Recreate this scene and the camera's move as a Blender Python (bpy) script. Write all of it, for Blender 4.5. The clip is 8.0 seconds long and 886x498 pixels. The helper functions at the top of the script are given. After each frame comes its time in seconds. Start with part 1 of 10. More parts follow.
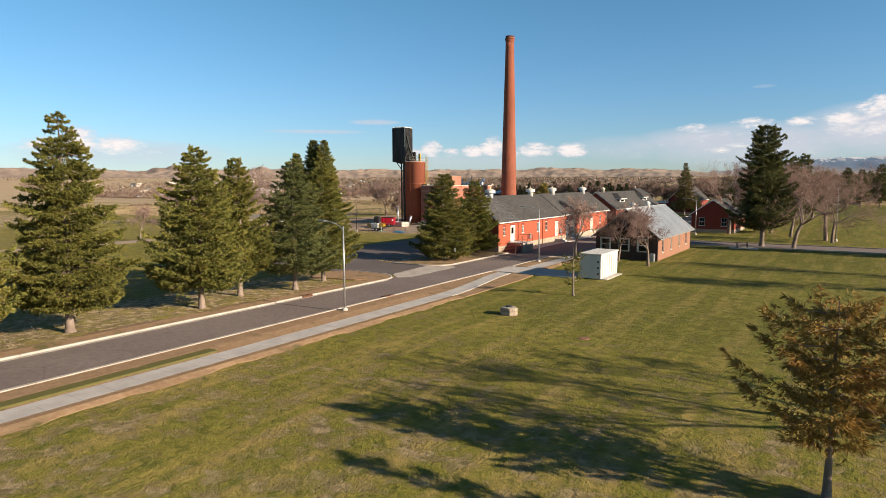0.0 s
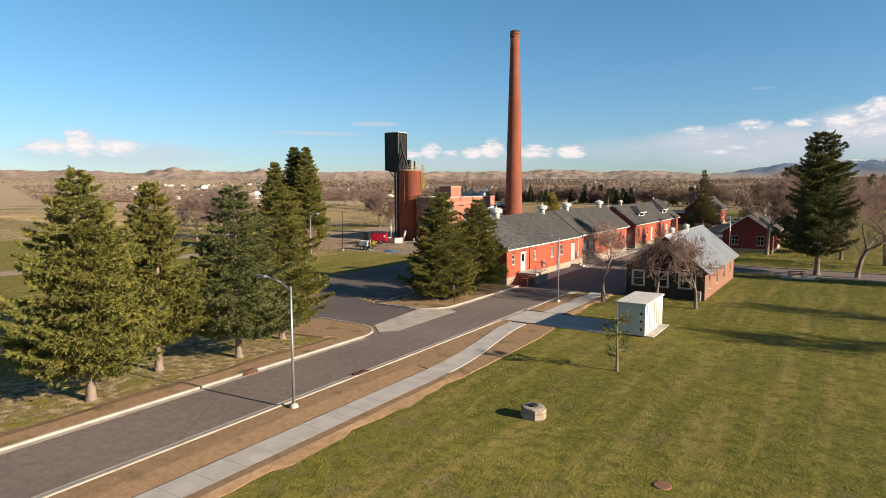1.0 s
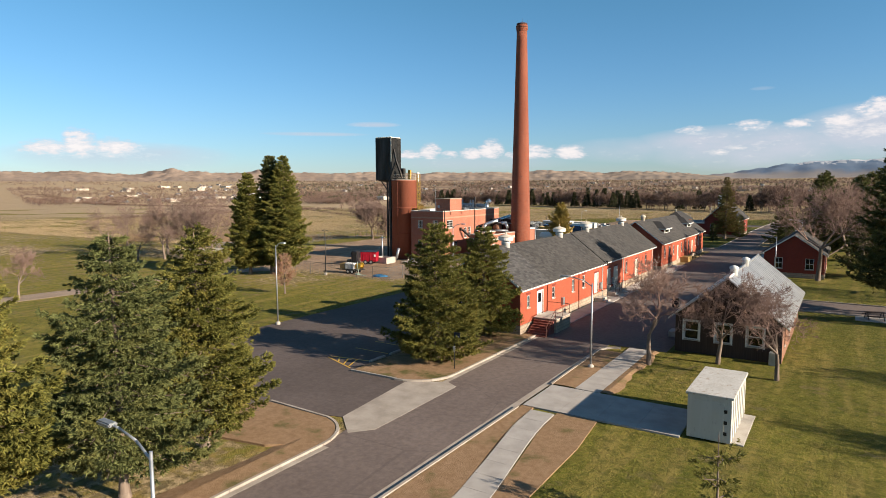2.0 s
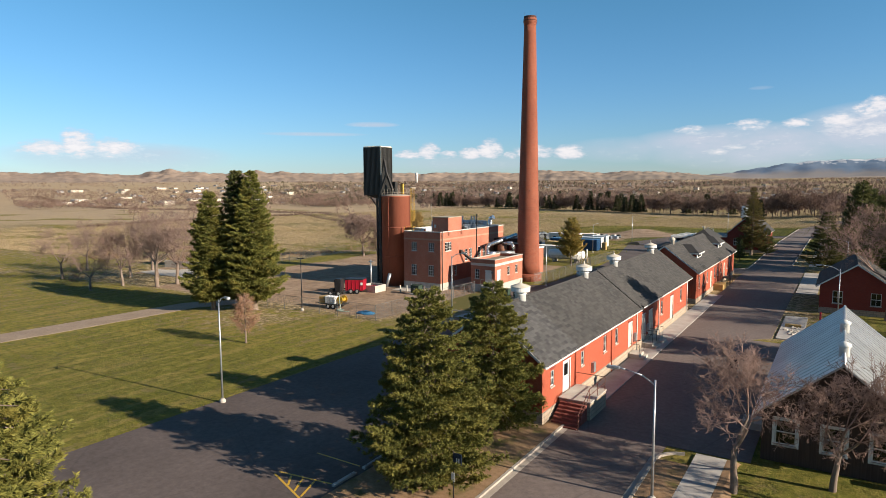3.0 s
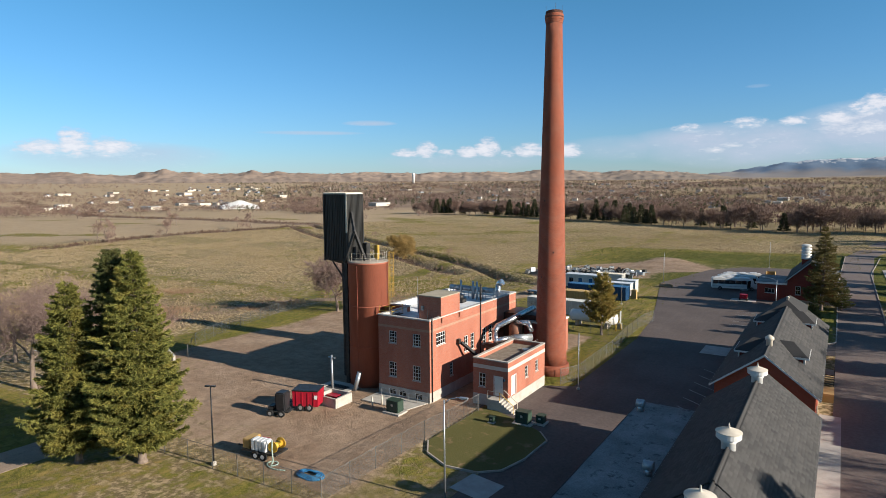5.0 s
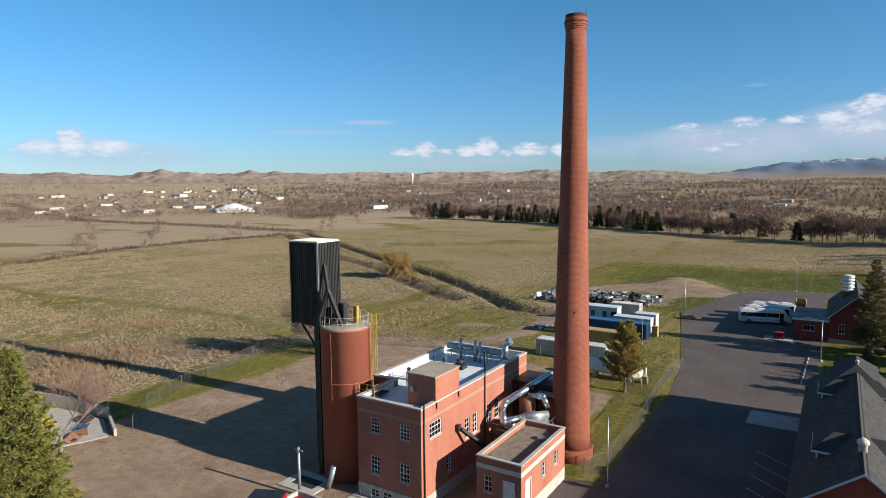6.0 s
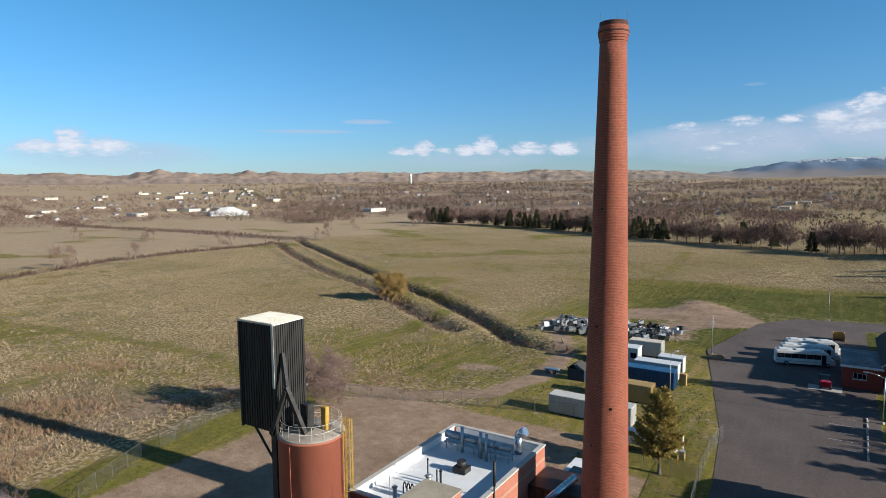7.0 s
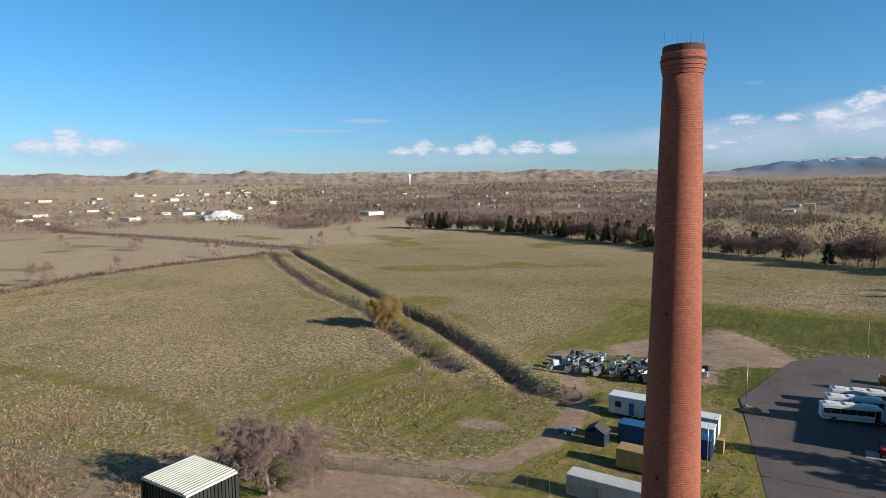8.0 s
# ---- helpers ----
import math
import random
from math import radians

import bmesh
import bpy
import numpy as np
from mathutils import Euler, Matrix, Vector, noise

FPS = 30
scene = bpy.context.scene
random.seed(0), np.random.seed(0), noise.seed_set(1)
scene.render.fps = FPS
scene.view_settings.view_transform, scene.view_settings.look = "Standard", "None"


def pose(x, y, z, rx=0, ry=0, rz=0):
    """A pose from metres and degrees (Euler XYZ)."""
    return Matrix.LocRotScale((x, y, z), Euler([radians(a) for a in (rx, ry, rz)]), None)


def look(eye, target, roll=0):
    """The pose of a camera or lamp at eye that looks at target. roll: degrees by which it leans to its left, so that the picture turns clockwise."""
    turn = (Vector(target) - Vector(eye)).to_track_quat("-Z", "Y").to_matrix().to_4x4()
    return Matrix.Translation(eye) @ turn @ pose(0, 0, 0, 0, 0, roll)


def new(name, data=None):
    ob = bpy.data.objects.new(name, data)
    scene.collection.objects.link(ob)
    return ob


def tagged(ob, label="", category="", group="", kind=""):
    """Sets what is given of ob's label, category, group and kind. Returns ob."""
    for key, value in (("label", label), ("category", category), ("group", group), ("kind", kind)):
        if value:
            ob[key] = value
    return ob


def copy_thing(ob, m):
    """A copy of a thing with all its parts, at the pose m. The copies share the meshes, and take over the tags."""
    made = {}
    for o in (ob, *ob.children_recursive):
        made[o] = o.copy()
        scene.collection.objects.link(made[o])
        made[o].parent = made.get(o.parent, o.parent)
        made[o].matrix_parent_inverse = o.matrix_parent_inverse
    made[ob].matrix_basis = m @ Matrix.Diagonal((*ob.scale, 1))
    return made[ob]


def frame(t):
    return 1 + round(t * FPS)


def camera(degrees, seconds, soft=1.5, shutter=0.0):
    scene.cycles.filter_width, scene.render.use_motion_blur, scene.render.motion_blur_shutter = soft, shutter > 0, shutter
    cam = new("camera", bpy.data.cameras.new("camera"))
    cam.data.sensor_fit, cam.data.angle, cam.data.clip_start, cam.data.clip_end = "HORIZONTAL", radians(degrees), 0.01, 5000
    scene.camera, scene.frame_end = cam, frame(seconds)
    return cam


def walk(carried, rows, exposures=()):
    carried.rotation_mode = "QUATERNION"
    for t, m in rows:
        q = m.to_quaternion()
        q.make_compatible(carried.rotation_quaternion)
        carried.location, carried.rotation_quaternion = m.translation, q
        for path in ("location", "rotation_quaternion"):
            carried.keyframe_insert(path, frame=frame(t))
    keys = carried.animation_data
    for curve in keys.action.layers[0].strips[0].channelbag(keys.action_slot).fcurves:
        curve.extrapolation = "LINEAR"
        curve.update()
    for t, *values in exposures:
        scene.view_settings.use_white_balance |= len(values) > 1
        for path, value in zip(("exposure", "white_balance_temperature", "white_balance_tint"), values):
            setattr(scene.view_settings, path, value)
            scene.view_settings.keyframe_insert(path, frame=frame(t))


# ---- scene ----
cam = camera(70.91, 8.0, soft=0.55)
# seconds, eye x y z, tilt, lean, yaw
ROWS = [
    (0.0, -0.11, 1.88, 9.55, 84.04, 0.16, 33.06),
    (0.5, -4.03, 8.21, 10.54, 84.13, 0.14, 33.03),
    (1.0, -7.98, 14.52, 11.51, 84.20, 0.16, 33.00),
    (1.5, -11.95, 20.83, 12.52, 84.23, 0.19, 32.97),
    (2.0, -15.91, 27.15, 13.61, 84.25, 0.22, 32.94),
    (2.5, -19.85, 33.47, 14.85, 84.25, 0.26, 32.90),
    (3.0, -23.77, 39.82, 16.25, 84.24, 0.30, 32.85),
    (3.5, -27.66, 46.20, 17.85, 84.21, 0.34, 32.80),
    (4.0, -31.54, 52.59, 19.65, 84.18, 0.37, 32.74),
    (4.5, -35.40, 59.00, 21.62, 84.15, 0.39, 32.68),
    (5.0, -39.27, 65.41, 23.72, 84.11, 0.41, 32.62),
    (5.5, -43.14, 71.80, 25.90, 84.08, 0.42, 32.56),
    (6.0, -47.02, 78.17, 28.12, 84.04, 0.44, 32.50),
    (6.5, -50.91, 84.51, 30.34, 84.01, 0.46, 32.45),
    (7.0, -54.80, 90.80, 32.59, 83.97, 0.49, 32.39),
    (7.5, -58.66, 97.07, 34.93, 83.94, 0.53, 32.34),
    (8.0, -62.46, 103.34, 37.51, 83.89, 0.59, 32.28),
]
walk(cam, [(t, pose(x, y, z, rx, ry, rz)) for t, x, y, z, rx, ry, rz in ROWS], exposures=[(0.0, 1.15, 6750, 12), (4.0, 1.05, 6100, 9), (8.0, 0.90, 5600, 7)])

# ---- world and sun ----
SUN_EL, SUN_AZ = 20.5, 4.5          # height above the horizon; degrees from +x towards +y
SKY_LOW, SKY_HIGH, SKY_TOP = (0.86, 1.07, 1.50, 1), (0.69, 1.22, 1.20, 1), (1.12, 1.0, 0.92, 1)      # clear, cool spring sky; unseen SKY_TOP is warmed to neutralise fill in shade
world = bpy.data.worlds.new("sky")
scene.world = world
world.use_nodes = True


def node(tree, kind, **inputs):
    n = tree.nodes.new(kind)
    for key, value in inputs.items():
        n.inputs[int(key[1:]) if key[0] == "i" and key[1:].isdigit() else key].default_value = value
    return n


def sky_world():
    t = world.node_tree
    t.nodes.clear()
    out = t.nodes.new("ShaderNodeOutputWorld")
    bg = t.nodes.new("ShaderNodeBackground")
    bg.inputs["Strength"].default_value = 0.047
    sky = t.nodes.new("ShaderNodeTexSky")
    sky.sky_type = "NISHITA"
    sky.sun_disc = False
    sky.sun_elevation, sky.sun_rotation = radians(SUN_EL), radians(90 - SUN_AZ)
    sky.altitude, sky.air_density, sky.dust_density, sky.ozone_density = 0, 1.15, 0.1, 4.0
    # clouds: soft banks low over the horizon, by direction alone
    tc = t.nodes.new("ShaderNodeTexCoord")
    sep = t.nodes.new("ShaderNodeSeparateXYZ")
    t.links.new(tc.outputs["Generated"], sep.inputs[0])

    def math_(op, a, b=None, c=None, clamp=False):
        m = t.nodes.new("ShaderNodeMath")
        m.operation, m.use_clamp = op, clamp
        for k, v in enumerate((a, b, c)):
            if v is None:
                continue
            if isinstance(v, (int, float)):
                m.inputs[k].default_value = v
            else:
                t.links.new(v, m.inputs[k])
        return m.outputs[0]

    az = math_("ARCTAN2", math_("MULTIPLY", sep.outputs[0], -1.0), sep.outputs[1])     # left of +y, radians
    el = math_("ARCSINE", sep.outputs[2])
    vec = t.nodes.new("ShaderNodeCombineXYZ")
    t.links.new(math_("MULTIPLY", az, 1.0), vec.inputs[0])
    t.links.new(math_("MULTIPLY", el, 2.6), vec.inputs[1])

    def noise_(scale, detail, rough=0.6):
        n = t.nodes.new("ShaderNodeTexNoise")
        n.inputs["Scale"].default_value, n.inputs["Detail"].default_value, n.inputs["Roughness"].default_value = scale, detail, rough
        t.links.new(vec.outputs[0], n.inputs["Vector"])
        return n.outputs["Fac"]

    puff, fine, wisp = noise_(30.0, 9.0, 0.66), noise_(85.0, 6.0, 0.65), noise_(9.0, 5.0)

    def gather(rows):
        """Highest of soft-edged ovals; the lower half of each is flattened."""
        total = None
        for a, e, wa, up, down, k in rows:
            da = math_("DIVIDE", math_("SUBTRACT", az, radians(a)), radians(wa))
            dz = math_("SUBTRACT", el, radians(e))
            de = math_("ADD", math_("DIVIDE", math_("MAXIMUM", dz, 0.0), radians(up)), math_("DIVIDE", math_("MINIMUM", dz, 0.0), radians(down)))
            r2 = math_("ADD", math_("MULTIPLY", da, da), math_("MULTIPLY", de, de))
            blob = math_("MULTIPLY", math_("SUBTRACT", 1.0, r2, clamp=True), k)
            total = blob if total is None else math_("MAXIMUM", total, blob)
        return total

    # centre azimuth, elevation, half width, height above and below the centre (degrees), weight
    heaps = gather(((62.9, 3.1, 1.6, 2.0, 0.9, 1.0), (65.2, 3.0, 2.2, 0.9, 0.7, 0.95), (60.6, 3.1, 2.6, 1.1, 0.8, 0.85), (34.1, 2.9, 1.3, 1.2, 0.5, 1.0), (35.9, 2.8, 1.6, 0.6, 0.4, 0.85), (32.4, 2.8, 1.2, 0.5, 0.4, 0.8),
                    (28.6, 3.0, 1.4, 1.5, 0.7, 1.0), (30.4, 2.8, 1.3, 0.8, 0.5, 0.95), (24.6, 2.9, 2.2, 1.0, 0.6, 1.0), (21.4, 2.9, 1.9, 0.9, 0.7, 1.0), (26.6, 2.7, 1.0, 0.5, 0.4, 0.8),
                    (11.5, 4.6, 1.6, 0.5, 0.5, 0.7), (3.4, 4.85, 1.5, 0.5, 0.5, 0.95), (7.0, 4.9, 2.0, 0.5, 0.6, 0.8), (0.8, 4.9, 1.6, 0.7, 0.7, 1.0), (-1.6, 5.8, 1.9, 0.9, 1.0, 1.0), (-5.0, 6.4, 3.2, 1.2, 1.2, 1.0),
                    (-1.0, 4.0, 3.0, 0.8, 0.5, 0.7), (9.5, 2.7, 1.3, 0.4, 0.3, 0.7), (8.0, 3.1, 1.0, 0.3, 0.3, 0.7), (-12.0, 6.5, 5.0, 2.0, 1.5, 1.0), (-40.0, 5.0, 14.0, 3.0, 2.0, 0.9), (-75.0, 6.0, 18.0, 2.5, 2.0, 0.8), (110.0, 4.0, 20.0, 2.0, 1.5, 0.8)))
    veils = gather(((60.0, 2.7, 9.0, 1.1, 1.6, 0.9), (44.4, 4.65, 5.0, 0.22, 0.2, 1.0), (39.2, 5.5, 2.6, 0.32, 0.22, 1.0), (30.0, 2.2, 9.0, 0.8, 1.0, 0.6), (16.5, 3.2, 6.0, 1.1, 1.3, 0.7), (7.0, 3.6, 10.0, 1.5, 2.6, 1.5), (-3.0, 4.2, 8.0, 2.2, 2.6, 1.7), (6.2, 7.7, 1.0, 0.2, 0.15, 0.35), (-30.0, 4.5, 22.0, 2.5, 3.0, 1.0)))
    rough = math_("ADD", math_("MULTIPLY", math_("SUBTRACT", puff, 0.5), 2.0), math_("MULTIPLY", math_("SUBTRACT", fine, 0.5), 1.1))
    shape = math_("ADD", math_("MULTIPLY", heaps, 0.85), math_("MULTIPLY", rough, 1.0))
    cover = math_("MULTIPLY", math_("MULTIPLY", math_("SUBTRACT", shape, 0.05), 1.5, clamp=True), math_("MULTIPLY", heaps, 3.0, clamp=True))
    thin = math_("MULTIPLY", math_("MULTIPLY", veils, math_("ADD", 0.1, math_("MULTIPLY", wisp, 1.4))), 0.9, clamp=True)
    cover = math_("MAXIMUM", cover, thin)
    shade = t.nodes.new("ShaderNodeMix")
    shade.data_type = "RGBA"
    shade.inputs["A"].default_value, shade.inputs["B"].default_value = (5.9, 6.3, 7.2, 1), (9.9, 9.2, 9.0, 1)
    t.links.new(math_("MULTIPLY", math_("SUBTRACT", shape, 0.15), 1.25, clamp=True), shade.inputs["Factor"])
    mix = t.nodes.new("ShaderNodeMix")
    mix.data_type = "RGBA"
    t.links.new(math_("MULTIPLY", cover, 0.9), mix.inputs["Factor"])
    tint = t.nodes.new("ShaderNodeMix")
    tint.data_type, tint.blend_type = "RGBA", "MULTIPLY"
    tint.inputs["Factor"].default_value = 1.0
    ramp = t.nodes.new("ShaderNodeMix")
    ramp.data_type = "RGBA"
    ramp.inputs["A"].default_value, ramp.inputs["B"].default_value = SKY_LOW, SKY_HIGH
    t.links.new(math_("DIVIDE", el, radians(22), clamp=True), ramp.inputs["Factor"])
    top = t.nodes.new("ShaderNodeMix")
    top.data_type = "RGBA"
    top.inputs["B"].default_value = SKY_TOP
    t.links.new(math_("DIVIDE", math_("SUBTRACT", el, radians(24)), radians(22), clamp=True), top.inputs["Factor"])
    t.links.new(ramp.outputs["Result"], top.inputs["A"])
    t.links.new(top.outputs["Result"], tint.inputs["B"])
    t.links.new(sky.outputs[0], tint.inputs["A"])
    t.links.new(tint.outputs["Result"], mix.inputs["A"])
    t.links.new(shade.outputs["Result"], mix.inputs["B"])
    t.links.new(mix.outputs["Result"], bg.inputs["Color"])
    t.links.new(bg.outputs[0], out.inputs[0])


sky_world()
sun = new("sun", bpy.data.lights.new("sun", "SUN"))
sun.data.energy, sun.data.angle, sun.data.color = 5.0, radians(0.53), (1.0, 0.86, 0.68)
sun_from = Vector((math.cos(radians(SUN_EL)) * math.cos(radians(SUN_AZ)), math.cos(radians(SUN_EL)) * math.sin(radians(SUN_AZ)), math.sin(radians(SUN_EL))))
sun.matrix_basis = look(sun_from * 300, (0, 0, 0))


# ---- materials ----
ALBEDO_SCALE = 0.765      # scales every base colour, so shade renders darker against the sky


class Mat:
    """A small wrapper that wires node materials."""

    def __init__(self, name, rough=0.8, metal=0.0, spec=0.3):
        self.mat = bpy.data.materials.new(name)
        self.mat.use_nodes = True
        self.t = self.mat.node_tree
        self.b = self.t.nodes["Principled BSDF"]
        self.b.inputs["Roughness"].default_value, self.b.inputs["Metallic"].default_value = rough, metal
        self.b.inputs["Specular IOR Level"].default_value = spec
        self.pos = self.t.nodes.new("ShaderNodeNewGeometry").outputs["Position"]

    def link(self, a, socket):
        if isinstance(a, (int, float)):
            socket.default_value = a
        elif isinstance(a, tuple):
            socket.default_value = (*a, 1.0) if len(a) == 3 else a
        else:
            self.t.links.new(a, socket)

    def math(self, op, a, b=0.0, clamp=False):
        m = self.t.nodes.new("ShaderNodeMath")
        m.operation, m.use_clamp = op, clamp
        self.link(a, m.inputs[0])
        self.link(b, m.inputs[1])
        return m.outputs[0]

    def mapped(self, vec, scale):
        m = self.t.nodes.new("ShaderNodeMapping")
        m.inputs["Scale"].default_value = scale
        self.link(vec, m.inputs["Vector"])
        return m.outputs[0]

    def noise(self, scale, detail=4.0, rough=0.55, vec=None, stretch=None):
        n = self.t.nodes.new("ShaderNodeTexNoise")
        n.inputs["Scale"].default_value, n.inputs["Detail"].default_value, n.inputs["Roughness"].default_value = scale, detail, rough
        v = self.pos if vec is None else vec
        self.link(self.mapped(v, stretch) if stretch else v, n.inputs["Vector"])
        return n.outputs["Fac"]

    def step(self, a, lo, hi):
        m = self.t.nodes.new("ShaderNodeMapRange")
        m.inputs["From Min"].default_value, m.inputs["From Max"].default_value = lo, hi
        self.link(a, m.inputs["Value"])
        return m.outputs["Result"]

    def mix(self, f, a, b, kind="MIX"):
        m = self.t.nodes.new("ShaderNodeMix")
        m.data_type, m.blend_type = "RGBA", kind
        self.link(f, m.inputs["Factor"])
        self.link(a, m.inputs["A"])
        self.link(b, m.inputs["B"])
        return m.outputs["Result"]

    def xyz(self, vec=None):
        s = self.t.nodes.new("ShaderNodeSeparateXYZ")
        self.link(self.pos if vec is None else vec, s.inputs[0])
        return s.outputs[0], s.outputs[1], s.outputs[2]

    def vec(self, x, y, z=0.0):
        c = self.t.nodes.new("ShaderNodeCombineXYZ")
        for k, v in enumerate((x, y, z)):
            self.link(v, c.inputs[k])
        return c.outputs[0]

    def island(self):
        return self.t.nodes.new("ShaderNodeNewGeometry").outputs["Random Per Island"]

    def obrand(self):
        return self.t.nodes.new("ShaderNodeObjectInfo").outputs["Random"]

    def attr(self, name):
        a = self.t.nodes.new("ShaderNodeAttribute")
        a.attribute_name = name
        return a.outputs["Color"]

    def attr_alpha(self, name):
        a = self.t.nodes.new("ShaderNodeAttribute")
        a.attribute_name = name
        return a.outputs["Alpha"]

    def color(self, c):
        self.base = self.mix(1.0, c, (ALBEDO_SCALE, ALBEDO_SCALE, ALBEDO_SCALE), "MULTIPLY")
        self.link(self.base, self.b.inputs["Base Color"])
        return self

    def rough(self, r):
        self.link(r, self.b.inputs["Roughness"])
        return self

    def bump(self, h, strength=0.4, dist=0.05):
        b = self.t.nodes.new("ShaderNodeBump")
        b.inputs["Strength"].default_value, b.inputs["Distance"].default_value = strength, dist
        self.link(h, b.inputs["Height"])
        self.t.links.new(b.outputs[0], self.b.inputs["Normal"])
        return self


def plain(name, c1, c2, scale=3.0, rough=0.75, metal=0.0, bump=0.15, fine=30.0, spec=0.3, stretch=None):
    """Two tones at two scales, with a fine relief."""
    m = Mat(name, rough, metal, spec)
    big, small = m.noise(scale, 4.0, stretch=stretch), m.noise(fine, 3.0, stretch=stretch)
    c = m.mix(m.step(big, 0.35, 0.65), c1, c2)
    c = m.mix(0.35, c, m.mix(small, (0.25, 0.25, 0.25), (0.8, 0.8, 0.8)), "OVERLAY")
    m.color(c)
    m.rough(m.math("ADD", m.math("MULTIPLY", small, 0.16), rough - 0.08))
    m.bump(small, bump, 0.02)
    return m.mat


def stained(name, c1, c2, spot, scale):
    """Mottled sheet with darker blotches and speckle."""
    m = Mat(name, 0.85)
    big, mid, small = m.noise(scale, 5.0, 0.6), m.noise(scale * 5, 5.0, 0.65), m.noise(9.0, 4.0, 0.7)
    c = m.mix(m.step(big, 0.35, 0.65), c1, c2)
    c = m.mix(m.math("MULTIPLY", m.step(mid, 0.56, 0.66), 0.7), c, spot)
    c = m.mix(0.45, c, m.mix(m.step(small, 0.3, 0.7), (0.25, 0.25, 0.25), (0.78, 0.78, 0.78)), "OVERLAY")
    m.color(c).bump(small, 0.3, 0.02)
    return m.mat


def brick(name, c1, c2, mortar, w=0.22, h=0.075, centre=None, radius=2.0, stain=0.35):
    """Coursed brick on upright walls that run along x or y, or round a shaft at centre."""
    m = Mat(name, 0.85)
    x, y, z = m.xyz()
    if centre:
        u = m.math("MULTIPLY", m.math("ARCTAN2", m.math("SUBTRACT", y, centre[1]), m.math("SUBTRACT", x, centre[0])), radius)
    else:
        u = m.math("ADD", x, y)
    b = m.t.nodes.new("ShaderNodeTexBrick")
    b.inputs["Scale"].default_value = 1.0
    b.inputs["Brick Width"].default_value, b.inputs["Row Height"].default_value = w, h
    b.inputs["Mortar Size"].default_value, b.inputs["Mortar Smooth"].default_value = h * 0.14, 0.3
    b.inputs["Color1"].default_value, b.inputs["Color2"].default_value, b.inputs["Mortar"].default_value = (*c1, 1), (*c2, 1), (*mortar, 1)
    m.link(m.vec(u, z), b.inputs["Vector"])
    big = m.noise(0.35, 5.0, 0.6, stretch=(1.0, 1.0, 0.35))
    mid = m.noise(2.5, 4.0, 0.6)
    c = m.mix(m.math("MULTIPLY", m.step(big, 0.4, 0.75), stain), b.outputs["Color"], (c1[0] * 0.55, c1[1] * 0.5, c1[2] * 0.5))
    c = m.mix(m.math("MULTIPLY", m.step(mid, 0.5, 0.8), 0.3), c, (min(1, c2[0] * 1.25), c2[1] * 1.35, c2[2] * 1.5))
    m.color(c)
    m.bump(m.math("SUBTRACT", 1.0, b.outputs["Fac"]), 0.5, 0.02)
    return m.mat


def leafy(name, dark, light, warm, rough=0.7):
    m = Mat(name, rough, spec=0.2)
    c = m.mix(m.island(), dark, light)
    c = m.mix(m.math("MULTIPLY", m.step(m.noise(0.55, 3.0), 0.5, 0.75), 0.8), c, warm)
    c = m.mix(m.math("MULTIPLY", m.obrand(), 0.35), c, (dark[0] * 1.5, dark[1] * 1.15, dark[2]))
    m.color(c)
    glow = m.t.nodes.new("ShaderNodeBsdfTranslucent")
    m.link(m.base, glow.inputs["Color"])
    both = m.t.nodes.new("ShaderNodeMixShader")
    both.inputs[0].default_value = 0.18
    m.t.links.new(m.b.outputs[0], both.inputs[1])
    m.t.links.new(glow.outputs[0], both.inputs[2])
    m.t.links.new(both.outputs[0], m.t.nodes["Material Output"].inputs[0])
    return m.mat


CHIM = (-69.48, 137.66)
M_BRICK = brick("brick_orange", (0.42, 0.13, 0.075), (0.52, 0.185, 0.11), (0.44, 0.25, 0.185), stain=0.5)
M_BRICK_B1 = brick("brick_painted_red", (0.43, 0.095, 0.045), (0.47, 0.11, 0.055), (0.38, 0.10, 0.06), stain=0.2)
M_BRICK_DARK = brick("brick_deep_red", (0.26, 0.045, 0.03), (0.30, 0.055, 0.035), (0.22, 0.06, 0.045), stain=0.2)
M_BRICK_CHIM = brick("brick_chimney", (0.25, 0.06, 0.03), (0.36, 0.095, 0.045), (0.31, 0.16, 0.11), w=0.30, h=0.115, centre=CHIM, radius=1.7, stain=0.5)
M_STONE = brick("stone_footing", (0.42, 0.33, 0.24), (0.50, 0.40, 0.30), (0.3, 0.25, 0.2), w=0.7, h=0.3, stain=0.4)
M_CONC = plain("concrete", (0.44, 0.40, 0.35), (0.54, 0.50, 0.44), 1.2, 0.85, fine=14)
M_WALK = plain("walk_concrete", (0.40, 0.37, 0.34), (0.50, 0.465, 0.43), 0.9, 0.85, fine=18)
M_KERB = plain("kerb_concrete", (0.36, 0.31, 0.26), (0.48, 0.42, 0.36), 0.8, 0.85, fine=16)
M_WHITE = plain("white_paint", (0.72, 0.71, 0.68), (0.80, 0.79, 0.76), 1.5, 0.5, fine=25)
M_CREAM = plain("cream_paint", (0.62, 0.55, 0.44), (0.70, 0.63, 0.52), 2.0, 0.6)
M_GALV = plain("galvanised_steel", (0.42, 0.44, 0.46), (0.55, 0.57, 0.59), 3.0, 0.42, 0.7, 0.05)
M_CHROME = plain("bright_duct_metal", (0.62, 0.63, 0.65), (0.75, 0.76, 0.78), 4.0, 0.25, 0.9, 0.06)
M_BLACK = plain("black_paint", (0.018, 0.018, 0.02), (0.03, 0.03, 0.033), 2.0, 0.45)
M_DKSTEEL = plain("weathered_dark_steel", (0.035, 0.035, 0.036), (0.07, 0.065, 0.06), 1.5, 0.55, 0.4)
